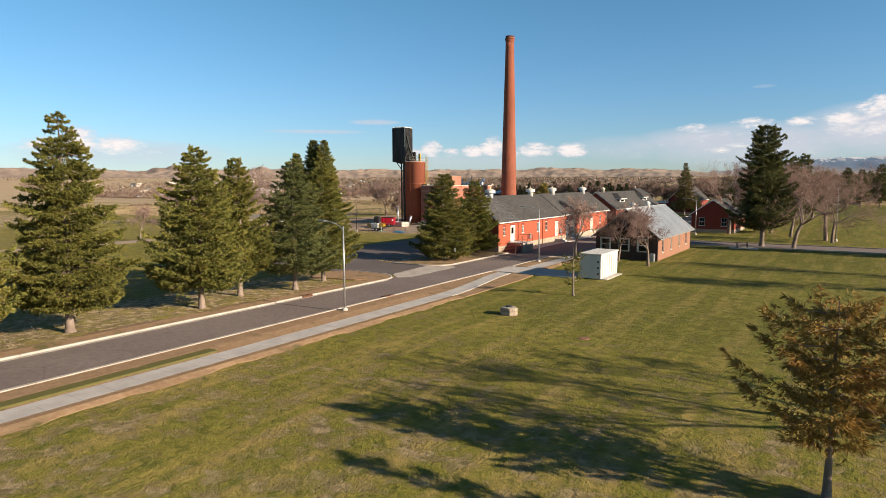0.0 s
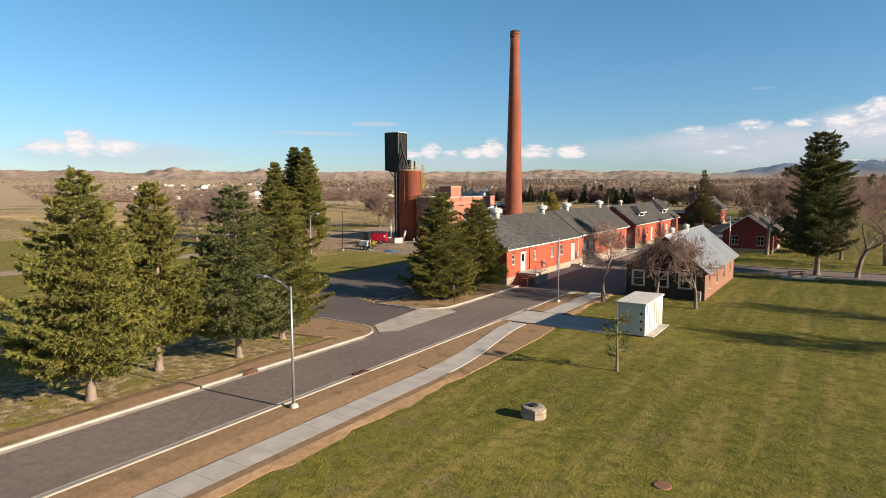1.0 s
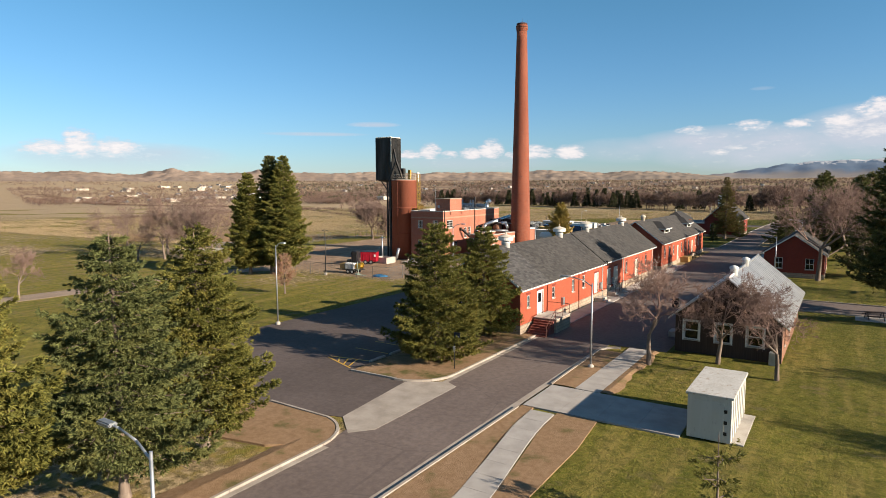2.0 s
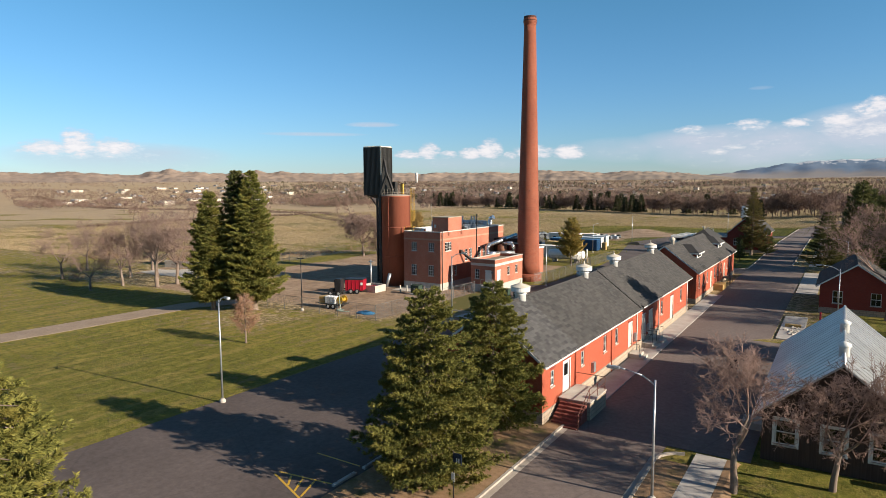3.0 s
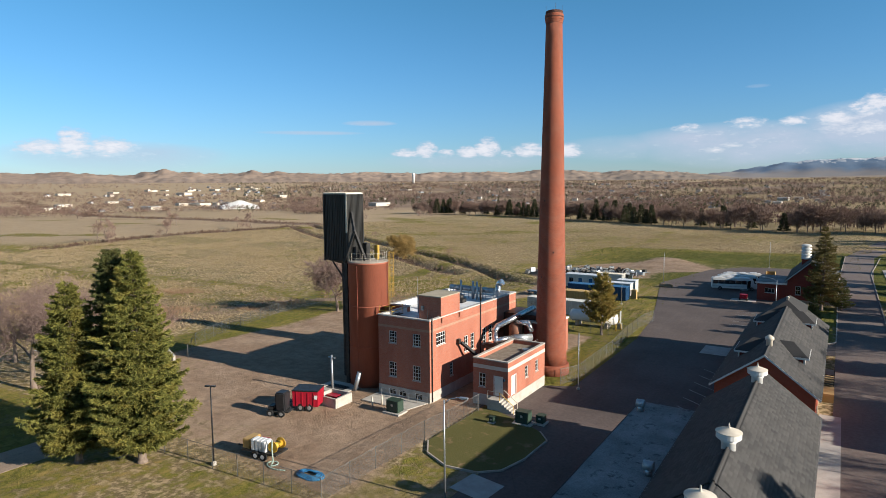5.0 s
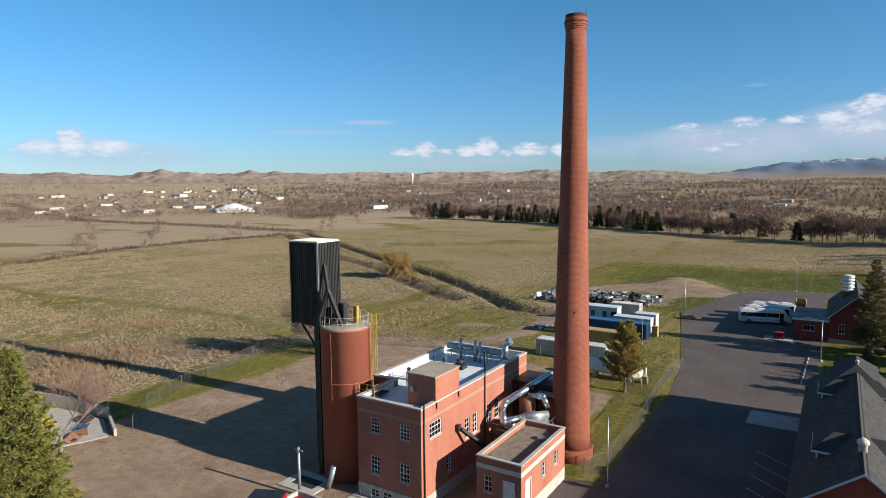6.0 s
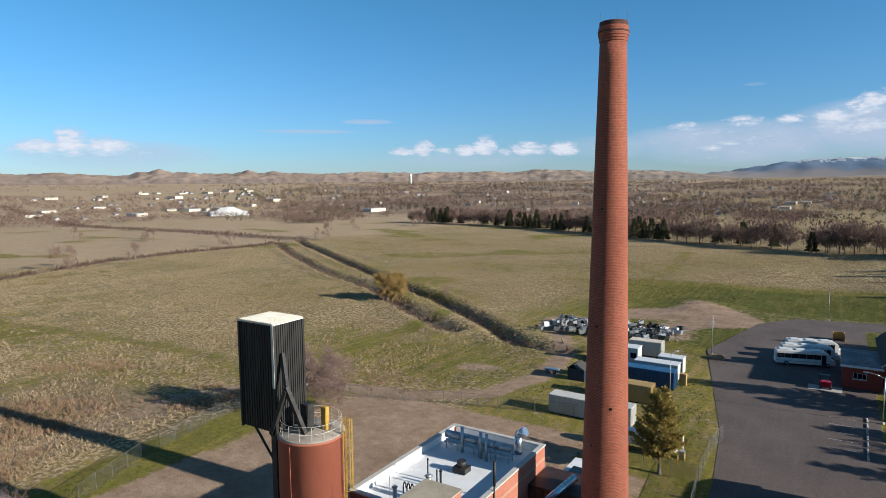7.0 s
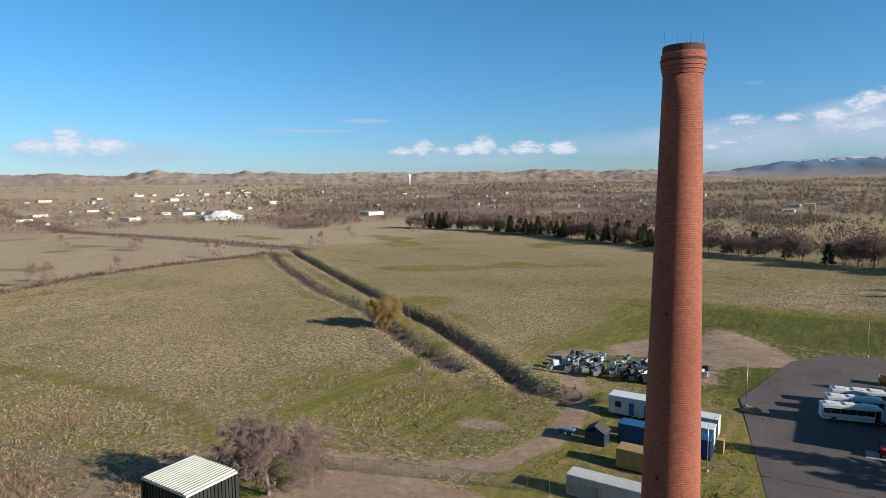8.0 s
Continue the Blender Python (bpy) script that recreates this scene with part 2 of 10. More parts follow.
M_SILO = plain("silo_red_oxide", (0.34, 0.105, 0.062), (0.40, 0.135, 0.082), 0.5, 0.6, fine=9, bump=0.08, stretch=(1, 1, 0.25))
M_YELLOW = plain("yellow_paint", (0.62, 0.36, 0.03), (0.7, 0.43, 0.05), 2.0, 0.5)
M_RED = plain("red_paint", (0.34, 0.008, 0.024), (0.40, 0.013, 0.032), 2.0, 0.4)
M_BLUE = plain("blue_paint", (0.03, 0.10, 0.22), (0.05, 0.15, 0.30), 1.0, 0.5)
M_SKYBLUE = plain("light_blue_paint", (0.05, 0.22, 0.45), (0.08, 0.28, 0.5), 1.0, 0.5)
M_TAN = plain("tan_paint", (0.42, 0.27, 0.09), (0.5, 0.33, 0.13), 1.0, 0.55)
M_GREENBOX = plain("green_enamel", (0.03, 0.055, 0.04), (0.045, 0.075, 0.055), 2.0, 0.5)
M_MEMBRANE = plain("white_roof_membrane", (0.80, 0.80, 0.80), (0.90, 0.90, 0.90), 0.6, 0.5, fine=6)
M_GRAVELROOF = plain("gravel_roof", (0.20, 0.16, 0.12), (0.30, 0.25, 0.19), 2.0, 0.95, fine=22, bump=0.5)
M_GREYROOF = stained("patched_grey_roof", (0.20, 0.195, 0.19), (0.33, 0.32, 0.31), (0.05, 0.05, 0.05), 0.3)
M_DRIVE = stained("gravelly_concrete", (0.30, 0.22, 0.155), (0.38, 0.285, 0.205), (0.22, 0.16, 0.11), 0.35)
M_STONECAP = plain("stone_coping", (0.30, 0.255, 0.21), (0.40, 0.35, 0.29), 1.0, 0.85)
M_FENCE = plain("dull_fence_steel", (0.17, 0.165, 0.155), (0.25, 0.245, 0.23), 3.0, 0.6, 0.5, 0.05)
M_LADDER = plain("faded_yellow_paint", (0.42, 0.25, 0.04), (0.5, 0.32, 0.06), 2.0, 0.6)
M_METALROOF = plain("weathered_metal_roof", (0.58, 0.57, 0.55), (0.74, 0.73, 0.71), 0.7, 0.34, 0.7, fine=7, stretch=(0.4, 1, 1))
M_BARK = plain("bark", (0.175, 0.13, 0.10), (0.29, 0.225, 0.18), 3.0, 0.9, fine=14, bump=0.6, stretch=(1, 1, 0.3))
M_TWIG = plain("twigs", (0.235, 0.15, 0.12), (0.34, 0.23, 0.185), 0.6, 0.9)
M_TWIG_PALE = plain("pale_pinkish_twigs", (0.22, 0.15, 0.125), (0.31, 0.215, 0.18), 0.5, 0.9)
M_TWIG_RED = plain("reddish_twigs", (0.24, 0.155, 0.125), (0.35, 0.235, 0.195), 0.5, 0.9)
M_TWIG_COPPER = plain("copper_twigs", (0.33, 0.18, 0.11), (0.42, 0.25, 0.16), 0.5, 0.9)
M_SPRUCE = leafy("spruce_needles", (0.078, 0.09, 0.021), (0.35, 0.335, 0.08), (0.40, 0.325, 0.075))
M_SPRUCE_BLUE = leafy("blue_spruce_needles", (0.072, 0.09, 0.032), (0.24, 0.26, 0.09), (0.27, 0.255, 0.075))
M_PINE_DARK = leafy("dark_pine_needles", (0.055, 0.07, 0.024), (0.21, 0.215, 0.07), (0.21, 0.18, 0.06))
M_SPRUCE_OLIVE = leafy("olive_spruce_needles", (0.095, 0.085, 0.03), (0.30, 0.25, 0.085), (0.32, 0.22, 0.08))
M_BRICK_SOOT = brick("brick_sooty", (0.10, 0.04, 0.03), (0.15, 0.055, 0.036), (0.05, 0.04, 0.035), w=0.3, h=0.115, centre=CHIM, radius=1.2, stain=0.8)
M_PINE_RUST = leafy("rusty_pine_needles", (0.19, 0.135, 0.035), (0.50, 0.35, 0.095), (0.58, 0.25, 0.07))
M_LEAF_OLIVE = leafy("olive_spring_leaves", (0.26, 0.21, 0.055), (0.58, 0.47, 0.13), (0.52, 0.36, 0.11))
M_LEAF_GOLD = leafy("golden_willow_twigs", (0.33, 0.22, 0.075), (0.56, 0.40, 0.16), (0.46, 0.31, 0.10))
M_DRYGRASS = leafy("dry_grass", (0.24, 0.18, 0.10), (0.58, 0.45, 0.28), (0.37, 0.285, 0.145))
M_GREENGRASS = leafy("rough_green_grass", (0.05, 0.07, 0.014), (0.20, 0.20, 0.05), (0.30, 0.22, 0.09))
M_HOUSEWALL = plain("pale_siding", (0.36, 0.34, 0.32), (0.62, 0.60, 0.57), 0.02, 0.7)
M_RUBBER = plain("rubber", (0.015, 0.015, 0.015), (0.025, 0.025, 0.025), 4.0, 0.8)
M_SIDING = plain("dark_brown_siding", (0.05, 0.03, 0.024), (0.08, 0.05, 0.038), 1.5, 0.75, stretch=(8, 8, 0.3))
M_PLASTIC = plain("white_plastic", (0.7, 0.7, 0.7), (0.78, 0.78, 0.78), 3.0, 0.4)
M_SIGNBLUE = plain("sign_blue", (0.02, 0.035, 0.06), (0.03, 0.045, 0.075), 3.0, 0.4)
M_BENCHRED = plain("red_stair_paint", (0.20, 0.06, 0.045), (0.27, 0.09, 0.07), 2.0, 0.75)


def shingle_material():
    m = Mat("asphalt_shingles", 0.9)
    r = m.island()
    c = m.mix(r, (0.034, 0.033, 0.033), (0.068, 0.065, 0.063))
    c = m.mix(m.math("MULTIPLY", m.step(m.noise(0.3, 3.0), 0.4, 0.7), 0.35), c, (0.085, 0.078, 0.073))
    c = m.mix(0.5, c, m.mix(m.noise(40.0, 2.0), (0.3, 0.3, 0.3), (0.75, 0.75, 0.75)), "OVERLAY")
    m.color(c).bump(m.noise(60.0, 2.0), 0.4, 0.01)
    return m.mat


def asphalt_material(name, lo, hi, worn):
    m = Mat(name, 0.85)
    c = m.mix(m.step(m.noise(0.12, 5.0), 0.35, 0.65), lo, hi)
    c = m.mix(m.math("MULTIPLY", m.step(m.noise(0.9, 4.0, 0.6, stretch=(1.0, 0.12, 1.0)), 0.5, 0.75), 0.35), c, worn)
    c = m.mix(0.4, c, m.mix(m.noise(25.0, 3.0), (0.3, 0.3, 0.3), (0.72, 0.72, 0.72)), "OVERLAY")
    c = m.mix(0.5, c, m.mix(m.step(m.noise(2.6, 5.0, 0.7), 0.32, 0.68), (0.32, 0.32, 0.32), (0.70, 0.70, 0.70)), "OVERLAY")
    # seams and sealed cracks
    v = m.t.nodes.new("ShaderNodeTexVoronoi")
    v.feature = "DISTANCE_TO_EDGE"
    v.inputs["Scale"].default_value = 0.11
    wob = m.t.nodes.new("ShaderNodeTexNoise")
    wob.inputs["Scale"].default_value = 0.6
    m.link(m.pos, wob.inputs["Vector"])
    m.link(m.mix(0.08, m.pos, wob.outputs["Color"], "ADD"), v.inputs["Vector"])
    crack = m.math("LESS_THAN", v.outputs["Distance"], 0.0045)
    c = m.mix(m.math("MULTIPLY", crack, 0.2), c, (0.05, 0.045, 0.045))
    m.color(c).bump(m.noise(45.0, 2.0), 0.3, 0.01)
    return m.mat


M_SHINGLE = shingle_material()
M_ASPHALT = asphalt_material("dark_asphalt", (0.098, 0.076, 0.068), (0.138, 0.108, 0.097), (0.172, 0.137, 0.123))
M_ROAD = asphalt_material("worn_asphalt", (0.160, 0.124, 0.110), (0.200, 0.157, 0.139), (0.235, 0.187, 0.166))


def glass_material():
    m = Mat("window_glass", 0.04, 0.0, 0.6)
    m.color((0.03, 0.035, 0.04))
    m.b.inputs["Transmission Weight"].default_value = 0.75
    return m.mat


M_GLASS = glass_material()


def chainlink_material():
    m = Mat("chain_link_wire", 0.45, 0.8)
    x, y, z = m.xyz()
    u = m.math("ADD", x, y)
    a = m.math("ABSOLUTE", m.math("SUBTRACT", m.math("FRACT", m.math("MULTIPLY", m.math("ADD", u, z), 11.0)), 0.5))
    b = m.math("ABSOLUTE", m.math("SUBTRACT", m.math("FRACT", m.math("MULTIPLY", m.math("SUBTRACT", u, z), 11.0)), 0.5))
    wire = m.math("LESS_THAN", m.math("MINIMUM", a, b), 0.03)
    m.color((0.30, 0.31, 0.31))
    clear = m.t.nodes.new("ShaderNodeBsdfTransparent")
    mix = m.t.nodes.new("ShaderNodeMixShader")
    m.link(wire, mix.inputs[0])
    m.t.links.new(clear.outputs[0], mix.inputs[1])
    m.t.links.new(m.b.outputs[0], mix.inputs[2])
    m.t.links.new(mix.outputs[0], m.t.nodes["Material Output"].inputs[0])
    return m.mat


M_LINK = chainlink_material()


def corrugated(name, c1, c2, pitch=0.3, rough=0.5, metal=0.0):
    """Painted sheet with rust and dirt runs; the ribs themselves are built."""
    m = Mat(name, rough, metal)
    c = m.mix(m.step(m.noise(0.8, 4.0, stretch=(3, 3, 0.3)), 0.4, 0.7), c1, c2)
    c = m.mix(m.math("MULTIPLY", m.step(m.noise(2.5, 5.0, 0.7, stretch=(2, 2, 0.6)), 0.6, 0.75), 0.45), c, (0.14, 0.08, 0.05))
    m.color(c).bump(m.noise(20.0, 2.0), 0.05, 0.01)
    return m.mat


M_HOPPER = corrugated("dark_ribbed_sheet", (0.05, 0.05, 0.048), (0.085, 0.08, 0.075), rough=0.45, metal=0.5)
M_CONT_WHITE = corrugated("container_white", (0.55, 0.54, 0.5), (0.66, 0.64, 0.6))
M_CONT_TAN = corrugated("container_tan", (0.40, 0.27, 0.10), (0.48, 0.34, 0.15))
M_CONT_BLUE = corrugated("container_blue", (0.02, 0.07, 0.16), (0.03, 0.10, 0.21))
M_SHEDROOF = stained("rust_stained_white_roof", (0.56, 0.54, 0.50), (0.66, 0.64, 0.60), (0.30, 0.21, 0.14), 0.9)
M_SHED = corrugated("chipped_white_shed_paint", (0.62, 0.60, 0.55), (0.70, 0.68, 0.64))


# ---- mesh helpers ----
def thing(name, at=(0, 0, 0), label="", category="", group="", kind=""):
    ob = new(name)
    ob.empty_display_size = 0.2
    ob.location = at
    return tagged(ob, label, category, group, kind)


def root_of(ob):
    while ob.parent:
        ob = ob.parent
    return ob


def part(name, bm, material, parent=None, label=""):
    """Links a bmesh in world coordinates as one mesh object under a thing or part."""
    me = bpy.data.meshes.new(name)
    if parent:
        bmesh.ops.translate(bm, verts=bm.verts, vec=-root_of(parent).location)
    bm.to_mesh(me)
    bm.free()
    me.materials.append(material)
    ob = new(name, me)
    ob.parent = parent
    return tagged(ob, label)


def mesh_np(name, verts, tris, material, parent=None, label="", smooth=False):
    me = bpy.data.meshes.new(name)
    verts, tris = np.asarray(verts, np.float32), np.asarray(tris, np.int32)
    if parent:
        verts = verts - np.array(root_of(parent).location, np.float32)
    n, k = tris.shape
    me.vertices.add(len(verts))
    me.vertices.foreach_set("co", verts.ravel())
    me.loops.add(n * k)
    me.loops.foreach_set("vertex_index", tris.ravel())
    me.polygons.add(n)
    me.polygons.foreach_set("loop_start", np.arange(n, dtype=np.int32) * k)
    me.polygons.foreach_set("loop_total", np.full(n, k, np.int32))
    if smooth:
        me.polygons.foreach_set("use_smooth", np.ones(n, bool))
    me.update(calc_edges=True)
    me.materials.append(material)
    ob = new(name, me)
    ob.parent = parent
    return tagged(ob, label)


def box(bm, x0, x1, y0, y1, z0, z1, bevel=0.0):
    vs = [bm.verts.new((x, y, z)) for x in (x0, x1) for y in (y0, y1) for z in (z0, z1)]
    fs = [bm.faces.new([vs[i] for i in q]) for q in ((0, 1, 3, 2), (4, 6, 7, 5), (0, 4, 5, 1), (2, 3, 7, 6), (0, 2, 6, 4), (1, 5, 7, 3))]
    if bevel:
        bmesh.ops.bevel(bm, geom=list({e for f in fs for e in f.edges}), offset=bevel, segments=2, affect="EDGES")
    return bm


def tube(bm, p, q, r, r2=None, n=10, caps=True):
    p, q = Vector(p), Vector(q)
    r2 = r if r2 is None else r2
    d = (q - p).normalized()
    a = d.orthogonal().normalized()
    b = d.cross(a)
    rings = [[bm.verts.new(c + rad * (math.cos(2 * math.pi * k / n) * a + math.sin(2 * math.pi * k / n) * b)) for k in range(n)] for c, rad in ((p, r), (q, r2))]
    for k in range(n):
        bm.faces.new((rings[0][k], rings[0][(k + 1) % n], rings[1][(k + 1) % n], rings[1][k])).smooth = n > 6
    if caps:
        bm.faces.new(rings[0][::-1])
        bm.faces.new(rings[-1])
    return bm


def lathe(bm, x, y, prof, n=32, smooth=True):
    """A turned shape about an upright axis, from (radius, height) pairs."""
    rings = [[bm.verts.new((x + r * math.cos(2 * math.pi * k / n), y + r * math.sin(2 * math.pi * k / n), z)) for k in range(n)] for r, z in prof]
    for a, b in zip(rings, rings[1:]):
        for k in range(n):
            bm.faces.new((a[k], a[(k + 1) % n], b[(k + 1) % n], b[k])).smooth = smooth
    bm.faces.new(rings[0][::-1])
    bm.faces.new(rings[-1])
    return bm


def poly(bm, pts, z0, z1):
    """An upright prism over a plan outline, given against the clock."""
    lo, hi = [bm.verts.new((x, y, z0)) for x, y in pts], [bm.verts.new((x, y, z1)) for x, y in pts]
    bm.faces.new(hi)
    bm.faces.new(lo[::-1])
    for k in range(len(pts)):
        j = (k + 1) % len(pts)
        bm.faces.new((lo[k], lo[j], hi[j], hi[k]))
    return bm


def wall(bm, ax, t0, t1, u0, u1, z0, z1, holes=()):
    """A wall along x or y (ax), between t0 and t1 across it, with real openings (u0, u1, z0, z1)."""
    us = sorted({u0, u1, *[h[0] for h in holes], *[h[1] for h in holes]})
    for a, b in zip(us, us[1:]):
        cuts = sorted((h[2], h[3]) for h in holes if h[0] < (a + b) / 2 < h[1])
        z = z0
        for lo, hi in [*cuts, (z1, z1)]:
            if lo - z > 1e-4:
                box(bm, *((t0, t1, a, b) if ax == "y" else (a, b, t0, t1)), z, lo)
            z = hi
    bmesh.ops.remove_doubles(bm, verts=bm.verts, dist=1e-4)
    return bm


def at_wall(ax, t0, t1, u0, u1, z0, z1):
    return (t0, t1, u0, u1, z0, z1) if ax == "y" else (u0, u1, t0, t1, z0, z1)


def window(parent, ax, face, out, u0, u1, z0, z1, nx=2, nz=3, frame_mat=None, sill=True, bar=0.04, label=""):
    """A sash window in an opening: frame with glazing bars, one pane behind, a sill in front. out: +1 or -1, the way it faces."""
    bm = bmesh.new()
    a, b = sorted((face - out * 0.06, face - out * 0.14))
    fw = 0.07
    for q in ((u0, u1, z0, z0 + fw), (u0, u1, z1 - fw, z1), (u0, u0 + fw, z0 + fw, z1 - fw), (u1 - fw, u1, z0 + fw, z1 - fw)):
        box(bm, *at_wall(ax, a, b, *q))
    ob = part("window", bm, frame_mat or M_WHITE, parent, label)
    for k in range(1, nx):
        u = u0 + (u1 - u0) * k / nx
        part("glazing_bar", box(bmesh.new(), *at_wall(ax, a + 0.015, b - 0.015, u - bar / 2, u + bar / 2, z0 + fw, z1 - fw)), frame_mat or M_WHITE, ob)
    for k in range(1, nz):
        z = z0 + (z1 - z0) * k / nz
        w = bar * (1.6 if k == (nz + 1) // 2 else 1)
        part("glazing_bar", box(bmesh.new(), *at_wall(ax, a + 0.012, b - 0.012, u0 + fw, u1 - fw, z - w / 2, z + w / 2)), frame_mat or M_WHITE, ob)
    bm = bmesh.new()
    c, d = sorted((face - out * 0.10, face - out * 0.108))
    box(bm, *at_wall(ax, c, d, u0 + fw, u1 - fw, z0 + fw, z1 - fw))
    part("pane", bm, M_GLASS, ob)
    if sill:
        bm = bmesh.new()
        c, d = sorted((face - out * 0.05, face + out * 0.07))
        box(bm, *at_wall(ax, c, d, u0 - 0.06, u1 + 0.06, z0 - 0.09, z0 - 0.003), bevel=0.012)
        part("sill", bm, M_CONC, ob)
    return ob


def door(parent, ax, face, out, u0, u1, z0, z1, mat, label="", glazed=False):
    bm = bmesh.new()
    a, b = sorted((face - out * 0.05, face - out * 0.11))
    holes = [(u0 + (u1 - u0) * 0.22, u1 - (u1 - u0) * 0.22, z0 + (z1 - z0) * 0.52, z1 - 0.2)] if glazed else []
    wall(bm, ax, a, b, u0, u1, z0, z1, holes)
    ob = part("door", bm, mat, parent, label)
    bm = bmesh.new()
    c, d = sorted((face - out * 0.045, face + out * 0.02))
    for q in ((u0 - 0.09, u0 - 0.003, z0, z1 + 0.09), (u1 + 0.003, u1 + 0.09, z0, z1 + 0.09), (u0 - 0.003, u1 + 0.003, z1 + 0.003, z1 + 0.09)):
        box(bm, *at_wall(ax, c, d, *q))
    part("door_frame", bm, M_WHITE, ob)
    bm = bmesh.new()
    c, d = sorted((face - out * 0.05, face + out * 0.02))
    box(bm, *at_wall(ax, c, d, u1 - 0.16, u1 - 0.08, z0 + 0.95, z0 + 1.1), bevel=0.01)
    part("handle", bm, M_GALV, ob, "metal door handle")
    for h in holes:
        bm = bmesh.new()
        c, d = sorted((face - out * 0.07, face - out * 0.08))
        box(bm, *at_wall(ax, c, d, *h))
        part("pane", bm, M_GLASS, ob)
    return ob


def gable_roof(bm, x0, x1, y0, y1, z_eave, z_ridge, over=0.35, thick=0.16, xr=None):
    """Two slabs that meet in a ridge along y."""
    xr = (x0 + x1) / 2 if xr is None else xr
    for xe, s in ((x0, -1), (x1, 1)):
        slope = (z_ridge - z_eave) / abs(xr - xe)
        xo = xe + s * over
        zo = z_eave - slope * over
        v = [bm.verts.new((x, y, z + dz)) for dz in (0, thick) for x, y, z in ((xr, y0 - over, z_ridge), (xo, y0 - over, zo), (xo, y1 + over, zo), (xr, y1 + over, z_ridge))]
        for q in ((0, 1, 2, 3), (7, 6, 5, 4), (0, 4, 5, 1), (1, 5, 6, 2), (2, 6, 7, 3), (3, 7, 4, 0)):
            bm.faces.new([v[i] for i in q])
    bmesh.ops.recalc_face_normals(bm, faces=bm.faces)
    return bm


def gable_wall(bm, y0, y1, x0, x1, z_eave, z_ridge):
    """The triangle of wall under a gable, with the ridge along y."""
    xm = (x0 + x1) / 2
    a = [bm.verts.new((x, y0, z)) for x, z in ((x0, z_eave), (x1, z_eave), (xm, z_ridge))]
    b = [bm.verts.new((x, y1, z)) for x, z in ((x0, z_eave), (x1, z_eave), (xm, z_ridge))]
    bm.faces.new(a)
    bm.faces.new(b[::-1])
    for k in range(3):
        j = (k + 1) % 3
        bm.faces.new((a[k], b[k], b[j], a[j]))
    bmesh.ops.recalc_face_normals(bm, faces=bm.faces)
    return bm


def fascia(parent, x0, x1, y0, y1, z_eave, z_ridge, over=0.35, mat=None, ends=True):
    """White boards along the eaves and up the gables."""
    xm = (x0 + x1) / 2
    slope = (z_ridge - z_eave) / (xm - x0)
    zo = z_eave - slope * over
    for xe, s in ((x0 - over, -1), (x1 + over, 1)):
        bm = box(bmesh.new(), *sorted((xe + s * 0.003, xe + s * 0.035)), y0 - over, y1 + over, zo - 0.06, zo + 0.15)
        part("eave_board", bm, mat or M_WHITE, parent, "white eave board")
        if ends:
            for yy, sy in ((y0 - over, -1), (y1 + over, 1)):
                bm = bmesh.new()
                ya, yb = sorted((yy + sy * 0.003, yy + sy * 0.035))
                v = [bm.verts.new((x, y, z)) for y in (ya, yb) for x, z in ((xe, zo - 0.06), (xm, z_ridge - 0.06), (xm, z_ridge + 0.14), (xe, zo + 0.14))]
                for q in ((0, 1, 2, 3), (7, 6, 5, 4), (0, 4, 5, 1), (1, 5, 6, 2), (2, 6, 7, 3), (3, 7, 4, 0)):
                    bm.faces.new([v[i] for i in q])
                bmesh.ops.recalc_face_normals(bm, faces=bm.faces)
                part("barge_board", bm, mat or M_WHITE, parent, "white gable board")


def smoothstep(a, lo, hi):
    k = np.clip((a - lo) / (hi - lo), 0, 1)
    return k * k * (3 - 2 * k)


def seg_dist(x, y, pts):
    """Distance in plan from a polyline."""
    d = np.full(np.shape(x), 1e9)
    for (ax, ay), (bx, by) in zip(pts, pts[1:]):
        vx, vy = bx - ax, by - ay
        k = np.clip(((x - ax) * vx + (y - ay) * vy) / (vx * vx + vy * vy), 0, 1)
        d = np.minimum(d, np.hypot(x - ax - k * vx, y - ay - k * vy))
    return d


def in_box(x, y, x0, x1, y0, y1, soft=1.0):
    return smoothstep(np.minimum(np.minimum(x - x0, x1 - x), np.minimum(y - y0, y1 - y)), -soft, soft)


# ---- ground: one sheet to the horizon ----
DITCH_A = [(-345, 358), (-297, 321), (-226, 272), (-186, 251), (-142, 218), (-128, 209)]
DITCH_B = [(-352, 382), (-325, 361), (-244, 304), (-180, 260), (-153, 242), (-125, 220), (-110, 207), (-99, 204)]
TRACK = [(-131, 160), (-121, 165), (-110, 167), (-99, 174), (-96, 185), (-97, 200), (-104, 216), (-112, 226), (-113, 234), (-98, 240)]
PATH_LAWN = [(-104, 30), (-100, 74), (-99.5, 92), (-95, 100)]
FIELD_PATH = [(-300, 162), (-233, 159), (-182, 165.5), (-156, 166), (-135, 160)]
GREEN_TRACK = [(-130, 160), (-138, 168), (-137.2, 176), (-137.3, 203), (-139, 225)]
GRASS_TRACK = [(-137, 108), (-139.8, 123), (-139.6, 130), (-138, 136.5), (-141.5, 147.5), (-135, 157)]
BROWN_BANK = [(-318, 190), (-329, 222), (-345, 251), (-343, 274), (-350, 303), (-343, 334), (-348, 359)]
REED_BAND = [(-1185, 554), (-923, 486), (-675, 409), (-579, 408), (-489, 405), (-390, 391), (-350, 385)]


def wob(x, y, s, seed=0.0):
    """Cheap smooth noise over arrays, about -1 to 1."""
    return (np.sin(x / s + 1.7 * np.sin(y / s * 0.8 + seed) + seed * 2.1) + np.sin(y / s * 1.13 + 1.3 * np.sin(x / s * 0.7 - seed) + seed)) / 2


